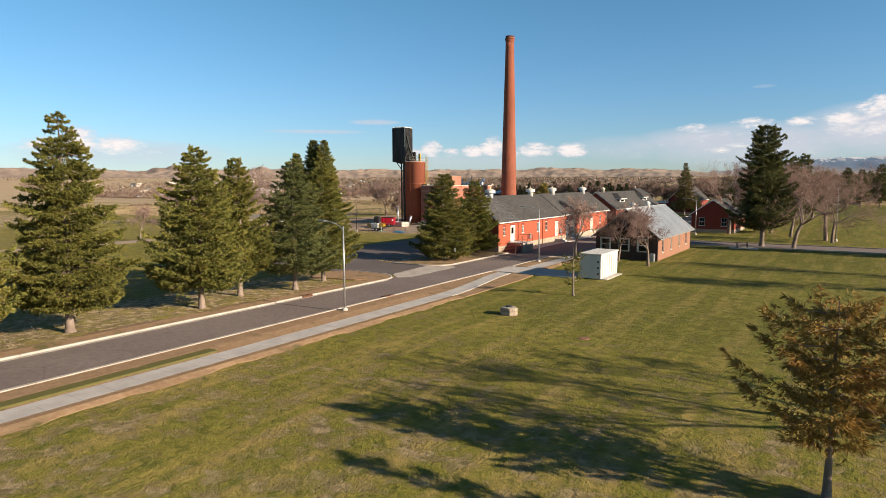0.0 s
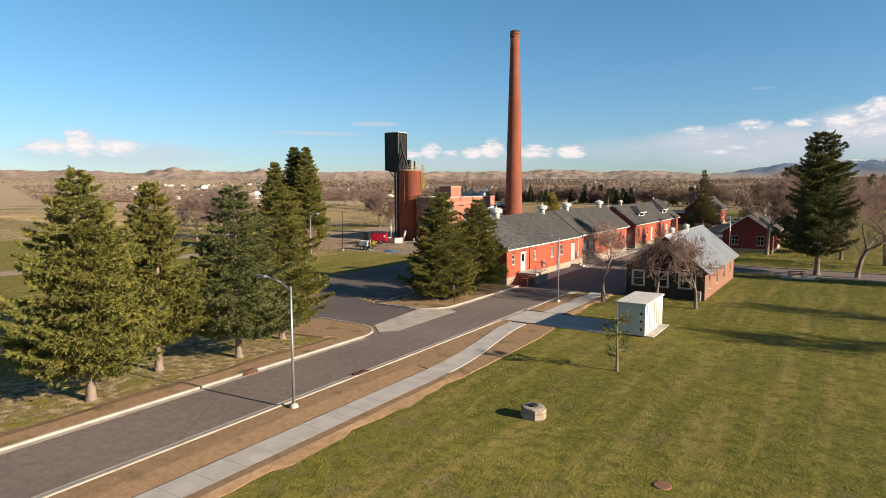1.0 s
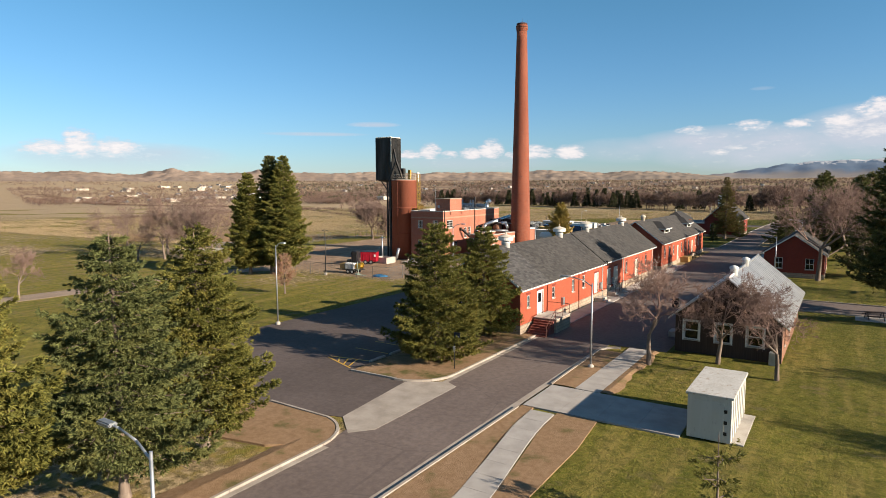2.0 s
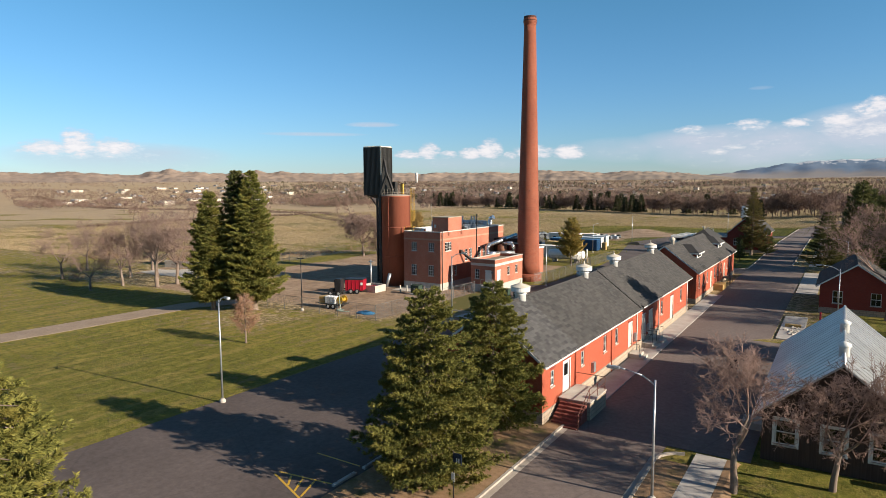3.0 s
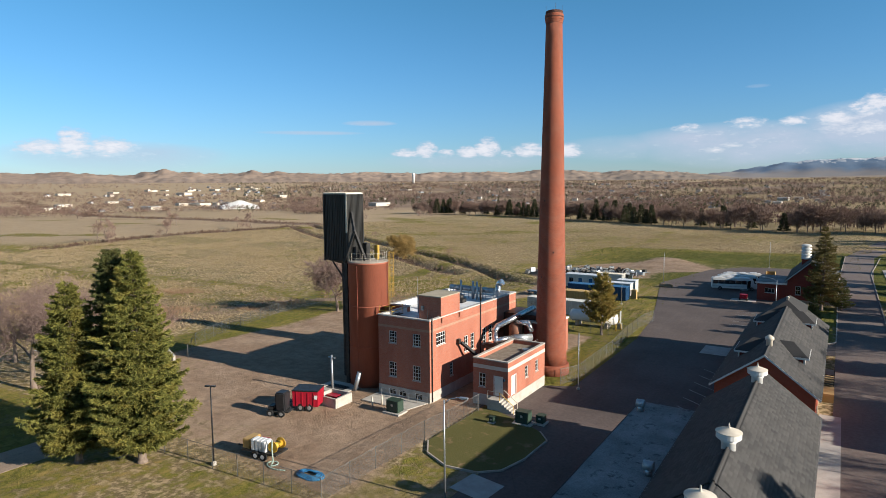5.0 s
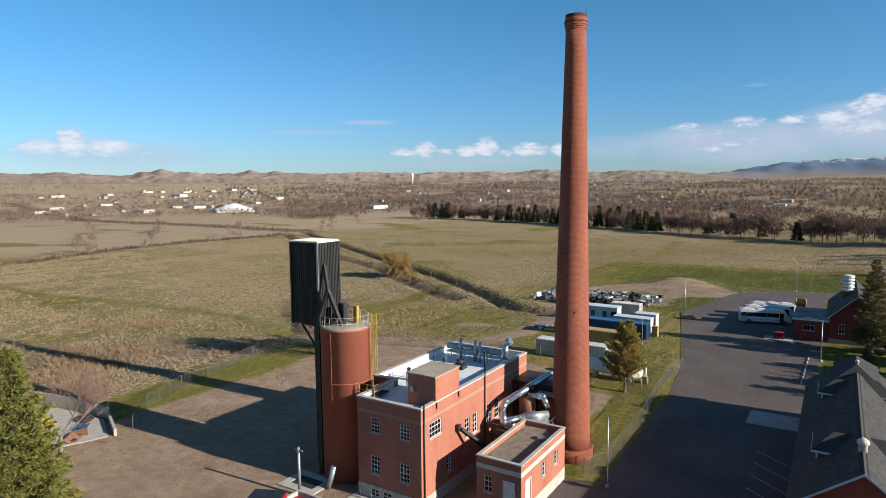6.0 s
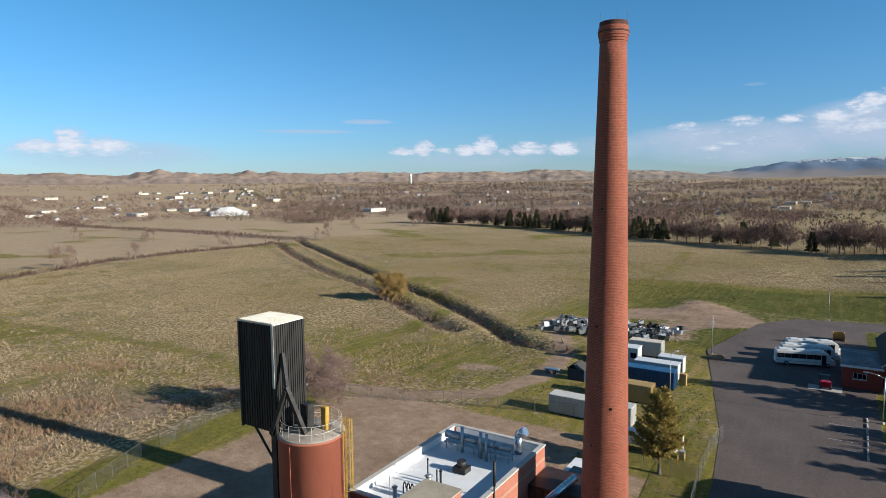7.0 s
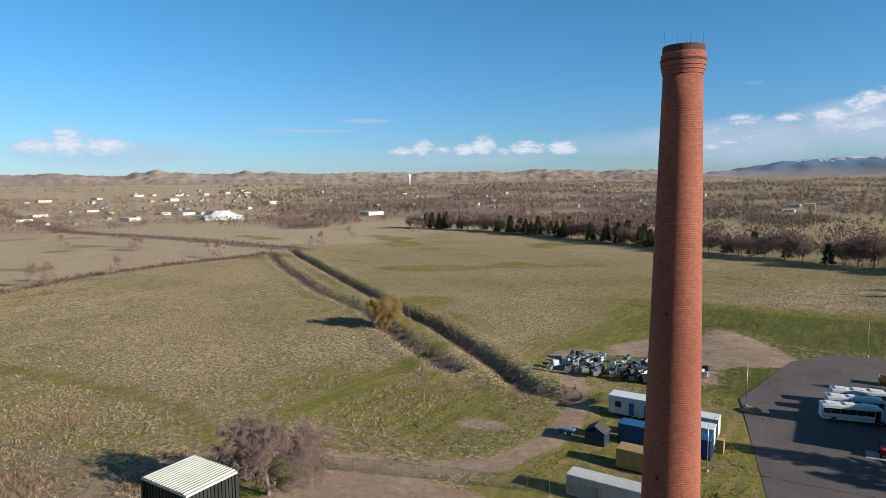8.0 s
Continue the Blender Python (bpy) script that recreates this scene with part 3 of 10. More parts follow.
def patch(x, y, s, seed=0):
    """Uneven smooth noise over arrays, 0 to 1, with no period."""
    u, v = np.asarray(x, float) / s + 0.37 * seed, np.asarray(y, float) / s - 0.61 * seed
    i, j = np.floor(u), np.floor(v)
    f, g = u - i, v - j
    f, g = f * f * (3 - 2 * f), g * g * (3 - 2 * g)

    def at(a, b):
        h = np.sin(a * 127.1 + b * 311.7 + seed * 74.7) * 43758.5453
        return h - np.floor(h)
    return (at(i, j) * (1 - f) + at(i + 1, j) * f) * (1 - g) + (at(i, j + 1) * (1 - f) + at(i + 1, j + 1) * f) * g


def height(x, y):
    d = np.hypot(x + 60, y - 100)
    az = np.degrees(np.arctan2(-(x + 60), y - 100))
    z = 0.0 * x
    far = np.clip(d - 700, 0, None)
    z = z + 0.021 * np.clip(far, 0, 2300) * smoothstep(far, 0, 700)
    # yard, lot and street lie level; the pasture falls gently away from them
    along_fall = -0.54 * (x + 50) + 0.84 * (y - 84)
    level = np.maximum(np.maximum(in_box(x, y, -82, 600, -400, 262, 14), in_box(x, y, -134, 600, -400, 170, 10)), np.maximum(in_box(x, y, -104, 600, -400, 206, 10), in_box(x, y, -46, 600, 200, 470, 16)))
    z = z - 0.0105 * np.clip(12 * np.logaddexp(0, (along_fall - 75) / 12), 0, 620) * (1 - level)
    # ditches cut into it
    da, db = seg_dist(x, y, DITCH_A), seg_dist(x, y, DITCH_B)
    z = z - 1.0 * np.exp(-(da / 1.8) ** 2) + 0.5 * np.exp(-((da - 4.5) / 2.2) ** 2)
    z = z - 1.9 * np.exp(-(db / 2.0) ** 2) + 0.5 * np.exp(-((db - 5.0) / 2.4) ** 2)
    z = z + 1.2 * np.exp(-(((x + 84) / 9) ** 2 + ((y - 266) / 12) ** 2))
    rough = (1 - in_box(x, y, -132, 90, -120, 175, 6)) * (1 - in_box(x, y, -82, 90, 170, 330, 6)) * (d < 800)
    z = z + rough * (0.10 * wob(x, y, 1.3, 3.0) + 0.25 * wob(x, y, 9.0, 5.0) + 0.07 * wob(x, y, 0.7, 8.0))
    return z


def cover(x, y):
    """Shares of lush grass, bare soil, and brown brush."""
    d = np.hypot(x + 60, y - 100)
    n = wob(x, y, 14, 1.0) * 0.5 + wob(x, y, 37, 2.0) * 0.5
    lush = (0.08 + 0.20 * n + 0.42 * patch(x, y, 30, 3) * patch(x, y, 75, 5)) * (1 - 0.75 * smoothstep(-x + 0.0 * y, 330, 352))
    near = in_box(x, y, -33, 140, -150, 112, 3)
    lush = np.maximum(lush, near * (0.61 + 0.30 * smoothstep(y, 20, 46) + 0.06 * n))
    lush = np.maximum(lush, in_box(x, y, -26, 160, 108, 330, 4) * 0.9)
    lush = np.maximum(lush, in_box(x, y, -160, -62, -150, 98, 3) * (0.79 + 0.2 * n - 0.55 * np.exp(-((x + 86) / 9) ** 2 - ((y - 91) / 7) ** 2)))
    lush = np.maximum(lush, in_box(x, y, -80, -62, 84, 97.6, 1.5) * 0.72)
    lush = np.maximum(lush, in_box(x, y, -70.6, -62.5, 97, 110, 1.2) * 0.7)
    lush = np.maximum(lush, 0.7 * smoothstep(wob(x, y, 21, 8.0) + wob(x, y, 9, 3.0) * 0.5, 0.55, 1.0) * smoothstep(-x, 120, 160) * smoothstep(y, 140, 170))
    lush = np.maximum(lush, in_box(x, y, -48.4, -39, 170.5, 203, 0.6) * 0.95)
    lush = np.maximum(lush, in_box(x, y, -66, -49, -150, 58, 1) * (0.74 + 0.18 * n))
    lush = np.where((x > -50) & (x < -39) & (y < 58), 0.36 + 0.12 * n + 0.45 * np.exp(-((x + 41) / 4) ** 2 - ((y - 52) / 5) ** 2), lush)
    lush = np.maximum(lush, in_box(x, y, -128, -118, 116, 168, 2) * 0.82)
    lush = np.maximum(lush, in_box(x, y, -80, -62, 128, 172, 2) * 0.75)
    lush = np.maximum(lush, np.exp(-((x + 126) / 38) ** 2 - ((y - 188) / 20) ** 2) * 0.75)
    lush = np.maximum(lush, smoothstep(x + 0.30 * (y - 260) + 9 * wob(x, y, 16, 4.0), -150, -90) * in_box(x, y, -170, 40, 210, 312, 14) * (0.90 + 0.10 * smoothstep(x, -110, -70)))
    lush = np.maximum(lush, np.exp(-(seg_dist(x, y, [(-112, 240), (-112, 300), (-108, 337), (-117, 413)]) / 4) ** 2) * 0.7)
    lush = np.maximum(lush, np.exp(-(seg_dist(x, y, GREEN_TRACK) / 3.5) ** 2) * 0.85)
    lush = np.maximum(lush, np.exp(-(seg_dist(x, y, FIELD_PATH) / 5) ** 2) * 0.6)
    lush = np.maximum(lush, in_box(x, y, -290, -143, 96, 164, 8) * (0.25 + 0.5 * patch(x, y, 17, 4)))
    lush = np.maximum(lush, np.exp(-((x + 330) / 40) ** 2 - ((y - 190) / 12) ** 2) * 0.7)
    lush = lush * (1 - 0.5 * smoothstep(d, 420, 800))
    soil = 0.05 + 0 * x
    soil = np.maximum(soil, in_box(x, y, -119.5, -71, 99, 158, 2.0) * (0.95 - 0.35 * (wob(x, y, 6, 7.0) > 0.55)))
    soil = np.maximum(soil, in_box(x, y, -90, -64, 98, 106, 2) * 0.45)
    soil = np.maximum(soil, in_box(x, y, -117, -80, 150, 166, 2) * 0.85)
    lush = np.maximum(lush, in_box(x, y, -100, -66, 163, 215, 4) * (0.5 + 0.3 * n))
    for line, w in ((TRACK, 2.1),):
        soil = np.maximum(soil, np.exp(-(seg_dist(x, y, line) / w) ** 4))
    soil = np.maximum(soil, 0.4 * np.exp(-(seg_dist(x, y, FIELD_PATH) / 0.9) ** 2))
    soil = np.maximum(soil, smoothstep(1.25 - ((x + 86) / 19) ** 2 - ((y - 250) / 24) ** 2 + 0.7 * wob(x, y, 5.0, 2.2), 0.0, 1.2) * 0.8)
    soil = np.maximum(soil, np.exp(-(((x + 108) / 5) ** 2 + ((y - 186) / 3.5) ** 2)) * 0.9)
    soil = np.maximum(soil, in_box(x, y, -95, -74, 172, 240, 4) * 0.35)
    soil = np.maximum(soil, in_box(x, y, -80, -30, 246, 266, 3) * 0.4)
    soil = np.maximum(soil, 0.95 * np.exp(-(seg_dist(x, y, GRASS_TRACK) / 1.4) ** 4))
    soil = np.maximum(soil, in_box(x, y, -66, -63.2, 100, 132, 0.6) * 0.6)
    brush = 0.35 * smoothstep(wob(x, y, 45, 6.0), 0.35, 0.9) * (d > 160)
    for line, w in ((DITCH_A, 4.5), (DITCH_B, 3.5)):
        brush = np.maximum(brush, (0.45 + 0.5 * patch(x, y, 9, 2)) * np.exp(-(seg_dist(x, y, line) / (w * 0.75)) ** 2))
    brush = np.maximum(brush, 0.85 * np.exp(-(seg_dist(x, y, BROWN_BANK) / 4.5) ** 2))
    brush = np.maximum(brush, 0.9 * np.exp(-(seg_dist(x, y, REED_BAND) / 14) ** 2))
    az = np.degrees(np.arctan2(-(x + 60), y - 100))
    brush = np.maximum(brush, in_box(x, y, -170, -131, 118, 150, 6) * 0.55)
    brush = np.maximum(brush, (1 - 0.8 * smoothstep(az, 40, 52)) * smoothstep(d, 620, 800) * (1 - smoothstep(d, 2300, 2900)) * (0.25 + 0.6 * patch(x, y, 90, 9)))
    # pale dry pasture, and far ground paled with haze put into the colour
    pale = np.maximum(smoothstep(-x + 12 * wob(x, y, 30, 2.0), 325, 365) * smoothstep(y, 150, 230), smoothstep(d, 500, 800) * smoothstep(az, 32, 46))
    return np.clip(np.stack([lush, soil, brush, pale], -1), 0, 1)


def ground_material():
    m = Mat("grass_and_soil", 0.95, spec=0.1)
    sep = m.t.nodes.new("ShaderNodeSeparateColor")
    m.link(m.attr("cover"), sep.inputs[0])
    lush, soil, brush = sep.outputs[0], sep.outputs[1], sep.outputs[2]
    n1, n2, n3, n4 = m.noise(0.22, 5.0, 0.6), m.noise(0.85, 5.0, 0.62), m.noise(5.0, 4.0, 0.75), m.noise(0.06, 4.0, 0.55)
    n5 = m.noise(1.5, 3.0, 0.62)
    streak = m.noise(0.5, 4.0, 0.6, stretch=(1.6, 0.16, 1.0))
    k2, k5 = m.step(n2, 0.42, 0.58), m.step(n5, 0.45, 0.60)
    dry = m.mix(m.step(n1, 0.35, 0.65), (0.315, 0.235, 0.125), (0.43, 0.32, 0.175))
    dry = m.mix(m.math("MULTIPLY", k2, 0.5), dry, (0.19, 0.152, 0.055))
    dry = m.mix(k5, m.mix(0.5, dry, (0.11, 0.088, 0.036)), m.mix(m.math("MULTIPLY", m.math("SUBTRACT", 1.0, lush, clamp=True), 0.85), dry, (0.68, 0.515, 0.31)))
    green = m.mix(m.step(n1, 0.3, 0.7), (0.135, 0.14, 0.020), (0.235, 0.205, 0.040))
    # thickest grass is darker green, with some tree shade put into the colour
    green = m.mix(m.step(lush, 0.84, 0.98), green, m.mix(m.step(n1, 0.3, 0.7), (0.055, 0.08, 0.011), (0.09, 0.105, 0.017)))
    green = m.mix(m.math("MULTIPLY", m.math("MULTIPLY", m.step(streak, 0.46, 0.66), m.math("SUBTRACT", 1.0, lush, clamp=True)), 2.3), green, (0.35, 0.25, 0.085))
    green = m.mix(m.math("MULTIPLY", m.step(streak, 0.48, 0.64), 0.28), green, (0.36, 0.265, 0.095))
    green = m.mix(m.math("MULTIPLY", m.step(n3, 0.46, 0.62), 0.42), green, (0.32, 0.24, 0.07))
    green = m.mix(m.math("MULTIPLY", m.step(n5, 0.48, 0.62), 0.5), green, (0.065, 0.085, 0.014))
    rough = m.math("ADD", m.math("MULTIPLY", m.math("SUBTRACT", k2, 0.5), 0.44), m.math("MULTIPLY", m.math("SUBTRACT", n1, 0.5), 1.3))
    f = m.step(m.math("ADD", lush, rough), 0.24, 0.66)
    c = m.mix(f, dry, green)
    pale = m.mix(m.step(n1, 0.3, 0.7), (0.43, 0.315, 0.195), (0.54, 0.41, 0.265))
    pale = m.mix(m.math("MULTIPLY", m.step(n2, 0.5, 0.75), 0.5), pale, (0.25, 0.185, 0.09))
    c = m.mix(m.math("MULTIPLY", m.attr_alpha("cover"), m.math("SUBTRACT", 1.0, f)), c, pale)
    br = m.mix(m.step(n2, 0.35, 0.65), (0.17, 0.115, 0.085), (0.32, 0.23, 0.17))
    c = m.mix(m.step(m.math("ADD", brush, m.math("MULTIPLY", m.math("SUBTRACT", n2, 0.5), 0.9)), 0.35, 0.7), c, br)
    so = m.mix(m.step(n1, 0.35, 0.65), (0.33, 0.225, 0.15), (0.45, 0.325, 0.225))
    so = m.mix(m.math("MULTIPLY", m.step(n3, 0.45, 0.7), 0.45), so, (0.19, 0.13, 0.088))
    c = m.mix(m.step(m.math("ADD", soil, m.math("MULTIPLY", m.math("SUBTRACT", n2, 0.5), 0.8)), 0.38, 0.62), c, so)
    c = m.mix(0.35, c, m.mix(n4, (0.3, 0.3, 0.3), (0.7, 0.7, 0.7)), "OVERLAY")
    c = m.mix(0.45, c, m.mix(m.step(n2, 0.3, 0.7), (0.28, 0.28, 0.28), (0.72, 0.72, 0.72)), "OVERLAY")
    m.color(c)
    m.bump(m.math("ADD", m.math("MULTIPLY", n3, 0.5), m.math("MULTIPLY", n2, 0.7)), 1.0, 0.32)
    return m.mat


M_GROUND = ground_material()


def axis(lo, hi, fine, far):
    a = list(np.arange(lo, hi + 1e-6, fine))
    s = fine
    while a[-1] < far:
        s *= 1.11
        a.append(min(far, a[-1] + s))
    s = fine
    b = [lo]
    while b[-1] > -far:
        s *= 1.11
        b.append(max(-far, b[-1] - s))
    return np.array(b[:0:-1] + a)


def build_ground():
    gx, gy = axis(-330, 20, 1.3, 4700), axis(0, 440, 1.3, 4700)
    X, Y = np.meshgrid(gx, gy, indexing="ij")
    Z = height(X, Y)
    nx, ny = X.shape
    idx = np.arange(nx * ny).reshape(nx, ny)
    quads = np.stack([idx[:-1, :-1], idx[1:, :-1], idx[1:, 1:], idx[:-1, 1:]], -1).reshape(-1, 4)
    ob = mesh_np("ground", np.stack([X, Y, Z], -1).reshape(-1, 3), quads, M_GROUND, smooth=True)
    col = cover(X, Y).reshape(-1, 4)
    a = ob.data.attributes.new("cover", "FLOAT_COLOR", "POINT")
    a.data.foreach_set("color", col.astype(np.float32).ravel())
    tagged(ob, "rolling ground of mown lawn, dry tan pasture and bare soil", "ground", kind="structure")


build_ground()


def hills():
    """Low bare hills with knolls along the skyline."""
    m = Mat("bare_hill_grass", 0.95, spec=0.05)
    n1, n2, n3 = m.noise(0.0022, 6.0, 0.65), m.noise(0.010, 6.0, 0.75), m.noise(0.045, 4.0, 0.75)
    c = m.mix(m.step(n1, 0.35, 0.65), (0.37, 0.275, 0.21), (0.48, 0.365, 0.28))
    c = m.mix(m.math("MULTIPLY", m.step(n2, 0.46, 0.62), 0.6), c, (0.29, 0.225, 0.185))
    c = m.mix(m.math("MULTIPLY", m.step(n3, 0.50, 0.62), 0.45), c, (0.21, 0.175, 0.15))
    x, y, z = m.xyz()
    # duller, greyer tone towards +x: distance haze put into the hill colour
    hazed = m.mix(m.step(n2, 0.42, 0.60), (0.38, 0.30, 0.235), (0.25, 0.215, 0.185))
    c = m.mix(m.step(x, -1900.0, -700.0), c, hazed)
    m.color(c).bump(m.math("ADD", m.math("MULTIPLY", n2, 14.0), m.math("MULTIPLY", n3, 3.0)), 0.22, 1.0)
    az, rad = np.linspace(100, -40, 1500), np.linspace(2700, 4600, 44)
    A, R = np.meshgrid(az, rad, indexing="ij")
    k = smoothstep(R, 2700, 4200)
    up = 54 * k + k * (8 * wob(A, R / 420, 4.2, 1.0) + 9 * wob(A, R / 260, 1.3, 2.0) + 6 * wob(A, R / 120, 0.45, 4.0) + 3.0 * wob(A, R / 60, 0.21, 6.0) + 2.2 * wob(A, R / 45, 0.11, 3.0))
    fold = 1 - np.abs(wob(A, R / 330, 1.9, 7.0))
    up = up + 9 * k * fold ** 2 + 4 * k * (1 - k) * (9 * (1 - np.abs(wob(A, R / 300, 1.1, 2.6))) + 6 * (1 - np.abs(wob(A, R / 170, 0.5, 5.1))) + 4 * wob(A, R / 70, 0.17, 2.2) - 9)
    knoll = smoothstep(R, 3300, 3900) * (1 - 0.5 * smoothstep(R, 4100, 4600))
    for a, w, h in ((56.9, 0.75, 27), (58.4, 0.6, 17), (54.8, 0.7, 13), (49.7, 0.6, 21), (51.4, 1.4, 11), (47.6, 0.8, 8), (64.0, 2.5, 5), (36.0, 2.0, 5), (28.0, 0.9, 9), (23.6, 0.9, 11), (20.5, 1.0, 9), (40.5, 1.2, 5)):
        up = up + knoll * h * np.exp(-((A - a) / w) ** 2)
    up = up * (0.22 + 0.78 * smoothstep(A, 6.5, 12.0))
    rx, ry = -60 - np.sin(np.radians(A)) * R, 100 + np.cos(np.radians(A)) * R
    Z = height(rx, ry) - 1.5 + up
    n, k2 = A.shape
    idx = np.arange(n * k2).reshape(n, k2)
    q = np.stack([idx[:-1, :-1], idx[:-1, 1:], idx[1:, 1:], idx[1:, :-1]], -1).reshape(-1, 4)
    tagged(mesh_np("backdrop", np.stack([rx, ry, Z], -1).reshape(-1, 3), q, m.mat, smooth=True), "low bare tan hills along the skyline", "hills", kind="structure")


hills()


def mountain():
    """The long forested mountain on the skyline, with haze put into its colour."""
    m = Mat("hazy_blue_mountain", 0.95, spec=0.05)
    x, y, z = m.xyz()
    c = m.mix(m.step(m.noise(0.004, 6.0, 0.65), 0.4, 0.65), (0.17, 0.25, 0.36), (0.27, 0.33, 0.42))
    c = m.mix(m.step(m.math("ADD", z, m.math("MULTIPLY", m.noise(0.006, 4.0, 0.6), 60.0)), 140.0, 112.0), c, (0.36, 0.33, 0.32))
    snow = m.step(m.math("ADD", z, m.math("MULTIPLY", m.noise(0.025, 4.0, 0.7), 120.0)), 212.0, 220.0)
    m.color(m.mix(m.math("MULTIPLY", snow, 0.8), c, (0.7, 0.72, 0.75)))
    az = np.radians(np.linspace(9.5, -75, 240))
    rad = np.linspace(4350, 4690, 16)
    A, R = np.meshgrid(az, rad, indexing="ij")
    deg = np.degrees(A)
    crest = np.interp(deg, [-75, -40, -20, -8, -3, 0, 2.2, 3.6, 5.0, 7.0, 9.5], [70, 105, 140, 166, 165, 160, 158, 142, 124, 101, 76])
    k = smoothstep(R, 4350, 4560)
    Zm = 40 + (crest - 40 + 7 * wob(deg, R / 60, 0.7, 3.0)) * k + 9 * wob(deg, R / 30, 0.35, 1.0) * k
    V = np.stack([-60 - np.sin(A) * R, 100 + np.cos(A) * R, Zm], -1)
    n, k2 = A.shape
    idx = np.arange(n * k2).reshape(n, k2)
    q = np.stack([idx[:-1, :-1], idx[1:, :-1], idx[1:, 1:], idx[:-1, 1:]], -1).reshape(-1, 4)
    tagged(mesh_np("backdrop", V.reshape(-1, 3), q, m.mat, smooth=True), "long forested mountain coloured hazy blue, with patches of snow", "mountain", kind="structure")


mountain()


# ---- roads, kerbs and walks ----
def sheet(name, pts, z, mat, label, category="road", kind="structure"):
    bm = poly(bmesh.new(), pts, -0.3, z)
    return tagged(part(name, bm, mat), label, category, kind=kind)


sheet("road", [(-38.4, -150), (-32.4, -150), (-32.4, 76), (-32.6, 110), (-29.65, 113), (-29.65, 180), (-32.2, 182), (-32.2, 240), (-30.0, 300), (-18.0, 360), (10, 420), (0, 426), (-26, 366), (-37.5, 300), (-39.0, 240), (-39.0, 53.0), (-38.4, 50.0)], 0.03, M_ROAD, "grey-brown asphalt street with kerbs on both sides")
sheet("parking_lot", [(-39.02, 54.2), (-39.02, 61.2), (-46.0, 61.6), (-46.0, 79.3), (-54.2, 79.3), (-54.2, 124), (-48.6, 125), (-48.6, 250), (-38, 254), (-38, 262), (-62, 257), (-69, 247), (-75, 218),
                      (-66.4, 176), (-64.8, 160), (-64.8, 133.5), (-71.0, 130.5), (-71.0, 122.0), (-63.3, 108.0), (-63.3, 52.2), (-46.0, 52.4)], 0.032, M_ASPHALT, "weathered asphalt parking lot and service lane", "parking lot")
sheet("parking_apron", [(-32.58, 78.9), (-27.7, 78.9), (-27.7, 103.9), (-32.58, 103.9)], 0.028, M_ROAD, "asphalt apron beside the brown house", "parking lot")
sheet("service_lane", [(-48.62, 164.2), (-39.02, 164.2), (-39.02, 173.0), (-41.6, 170.8), (-48.62, 170.6)], 0.028, M_ASPHALT, "asphalt lane behind the dormered building")
sheet("side_street", [(-32.58, 104.0), (70, 104.0), (70, 111.0), (-32.58, 111.0)], 0.028, M_ROAD, "narrow asphalt side street")


def kerb(name, pts, label, width=0.2, top=0.15, mat=None, lead=3.0):
    """A run of kerb stones along a line in plan, each a part of its own."""
    own = thing(name, (pts[0][0], pts[0][1], 0), label, "kerb", kind="structure")
    for (ax, ay), (bx, by) in zip(pts, pts[1:]):
        a, b = Vector((ax, ay, 0)), Vector((bx, by, 0))
        d = (b - a).normalized()
        s = Vector((-d.y, d.x, 0)) * width / 2
        n = max(1, round((b - a).length / lead))
        for k in range(n):
            p, q = a + (b - a) * k / n + d * 0.008, a + (b - a) * (k + 1) / n - d * 0.008
            bm = bmesh.new()
            lo = [bm.verts.new(v) for v in (p + s, p - s, q - s, q + s)]
            hi = [bm.verts.new((v.x, v.y, top - 0.0)) for v in (p + s * 0.8, p - s * 0.8, q - s * 0.8, q + s * 0.8)]
            for v in lo:
                v.co.z = -0.1
            bm.faces.new(hi)
            for j in range(4):
                i = (j + 1) % 4
                bm.faces.new((lo[j], lo[i], hi[i], hi[j]))
            bmesh.ops.recalc_face_normals(bm, faces=bm.faces)
            part("kerb_stone", bm, mat or M_KERB, own)
    return own


def arc(cx, cy, r, a0, a1, n=7):
    return [(cx + r * math.cos(radians(a0 + (a1 - a0) * k / n)), cy + r * math.sin(radians(a0 + (a1 - a0) * k / n))) for k in range(n + 1)]


kerb("kerb", [(-38.5, -60), (-38.5, 50.2)] + arc(-41.6, 50.2, 3.1, 0, 78) + [(-46.0, 53.4)], "pale concrete kerb along the street, curving into the driveway")
kerb("kerb", [(-46.1, 61.2)] + [(-42.0, 61.3)] + arc(-42.2, 64.3, 3.1, -88, -2) + [(-39.1, 79.5)], "pale concrete kerb round the planted island")
kerb("kerb", [(-32.3, -60), (-32.3, 60.8)], "pale concrete kerb along the verge")
kerb("kerb", [(-32.3, 66.0), (-32.5, 76.5)] + arc(-30.9, 76.5, 1.6, 180, 100, 4), "pale concrete kerb along the verge")
kerb("kerb", [(-47.2, 170.7), (-41.6, 170.7)] + arc(-41.6, 173.3, 2.6, -90, 0, 5) + [(-39.1, 240), (-37.6, 300)], "pale concrete kerb along the street")
kerb("kerb", [(-32.1, 182), (-32.1, 258), (-28.5, 300)], "pale concrete kerb along the street")
kerb("kerb", [(-30, 103.9), (66, 103.9)], "pale concrete kerb along the side street")
kerb("kerb", [(-26, 111.1), (10, 111.1)], "pale concrete kerb along the side street")


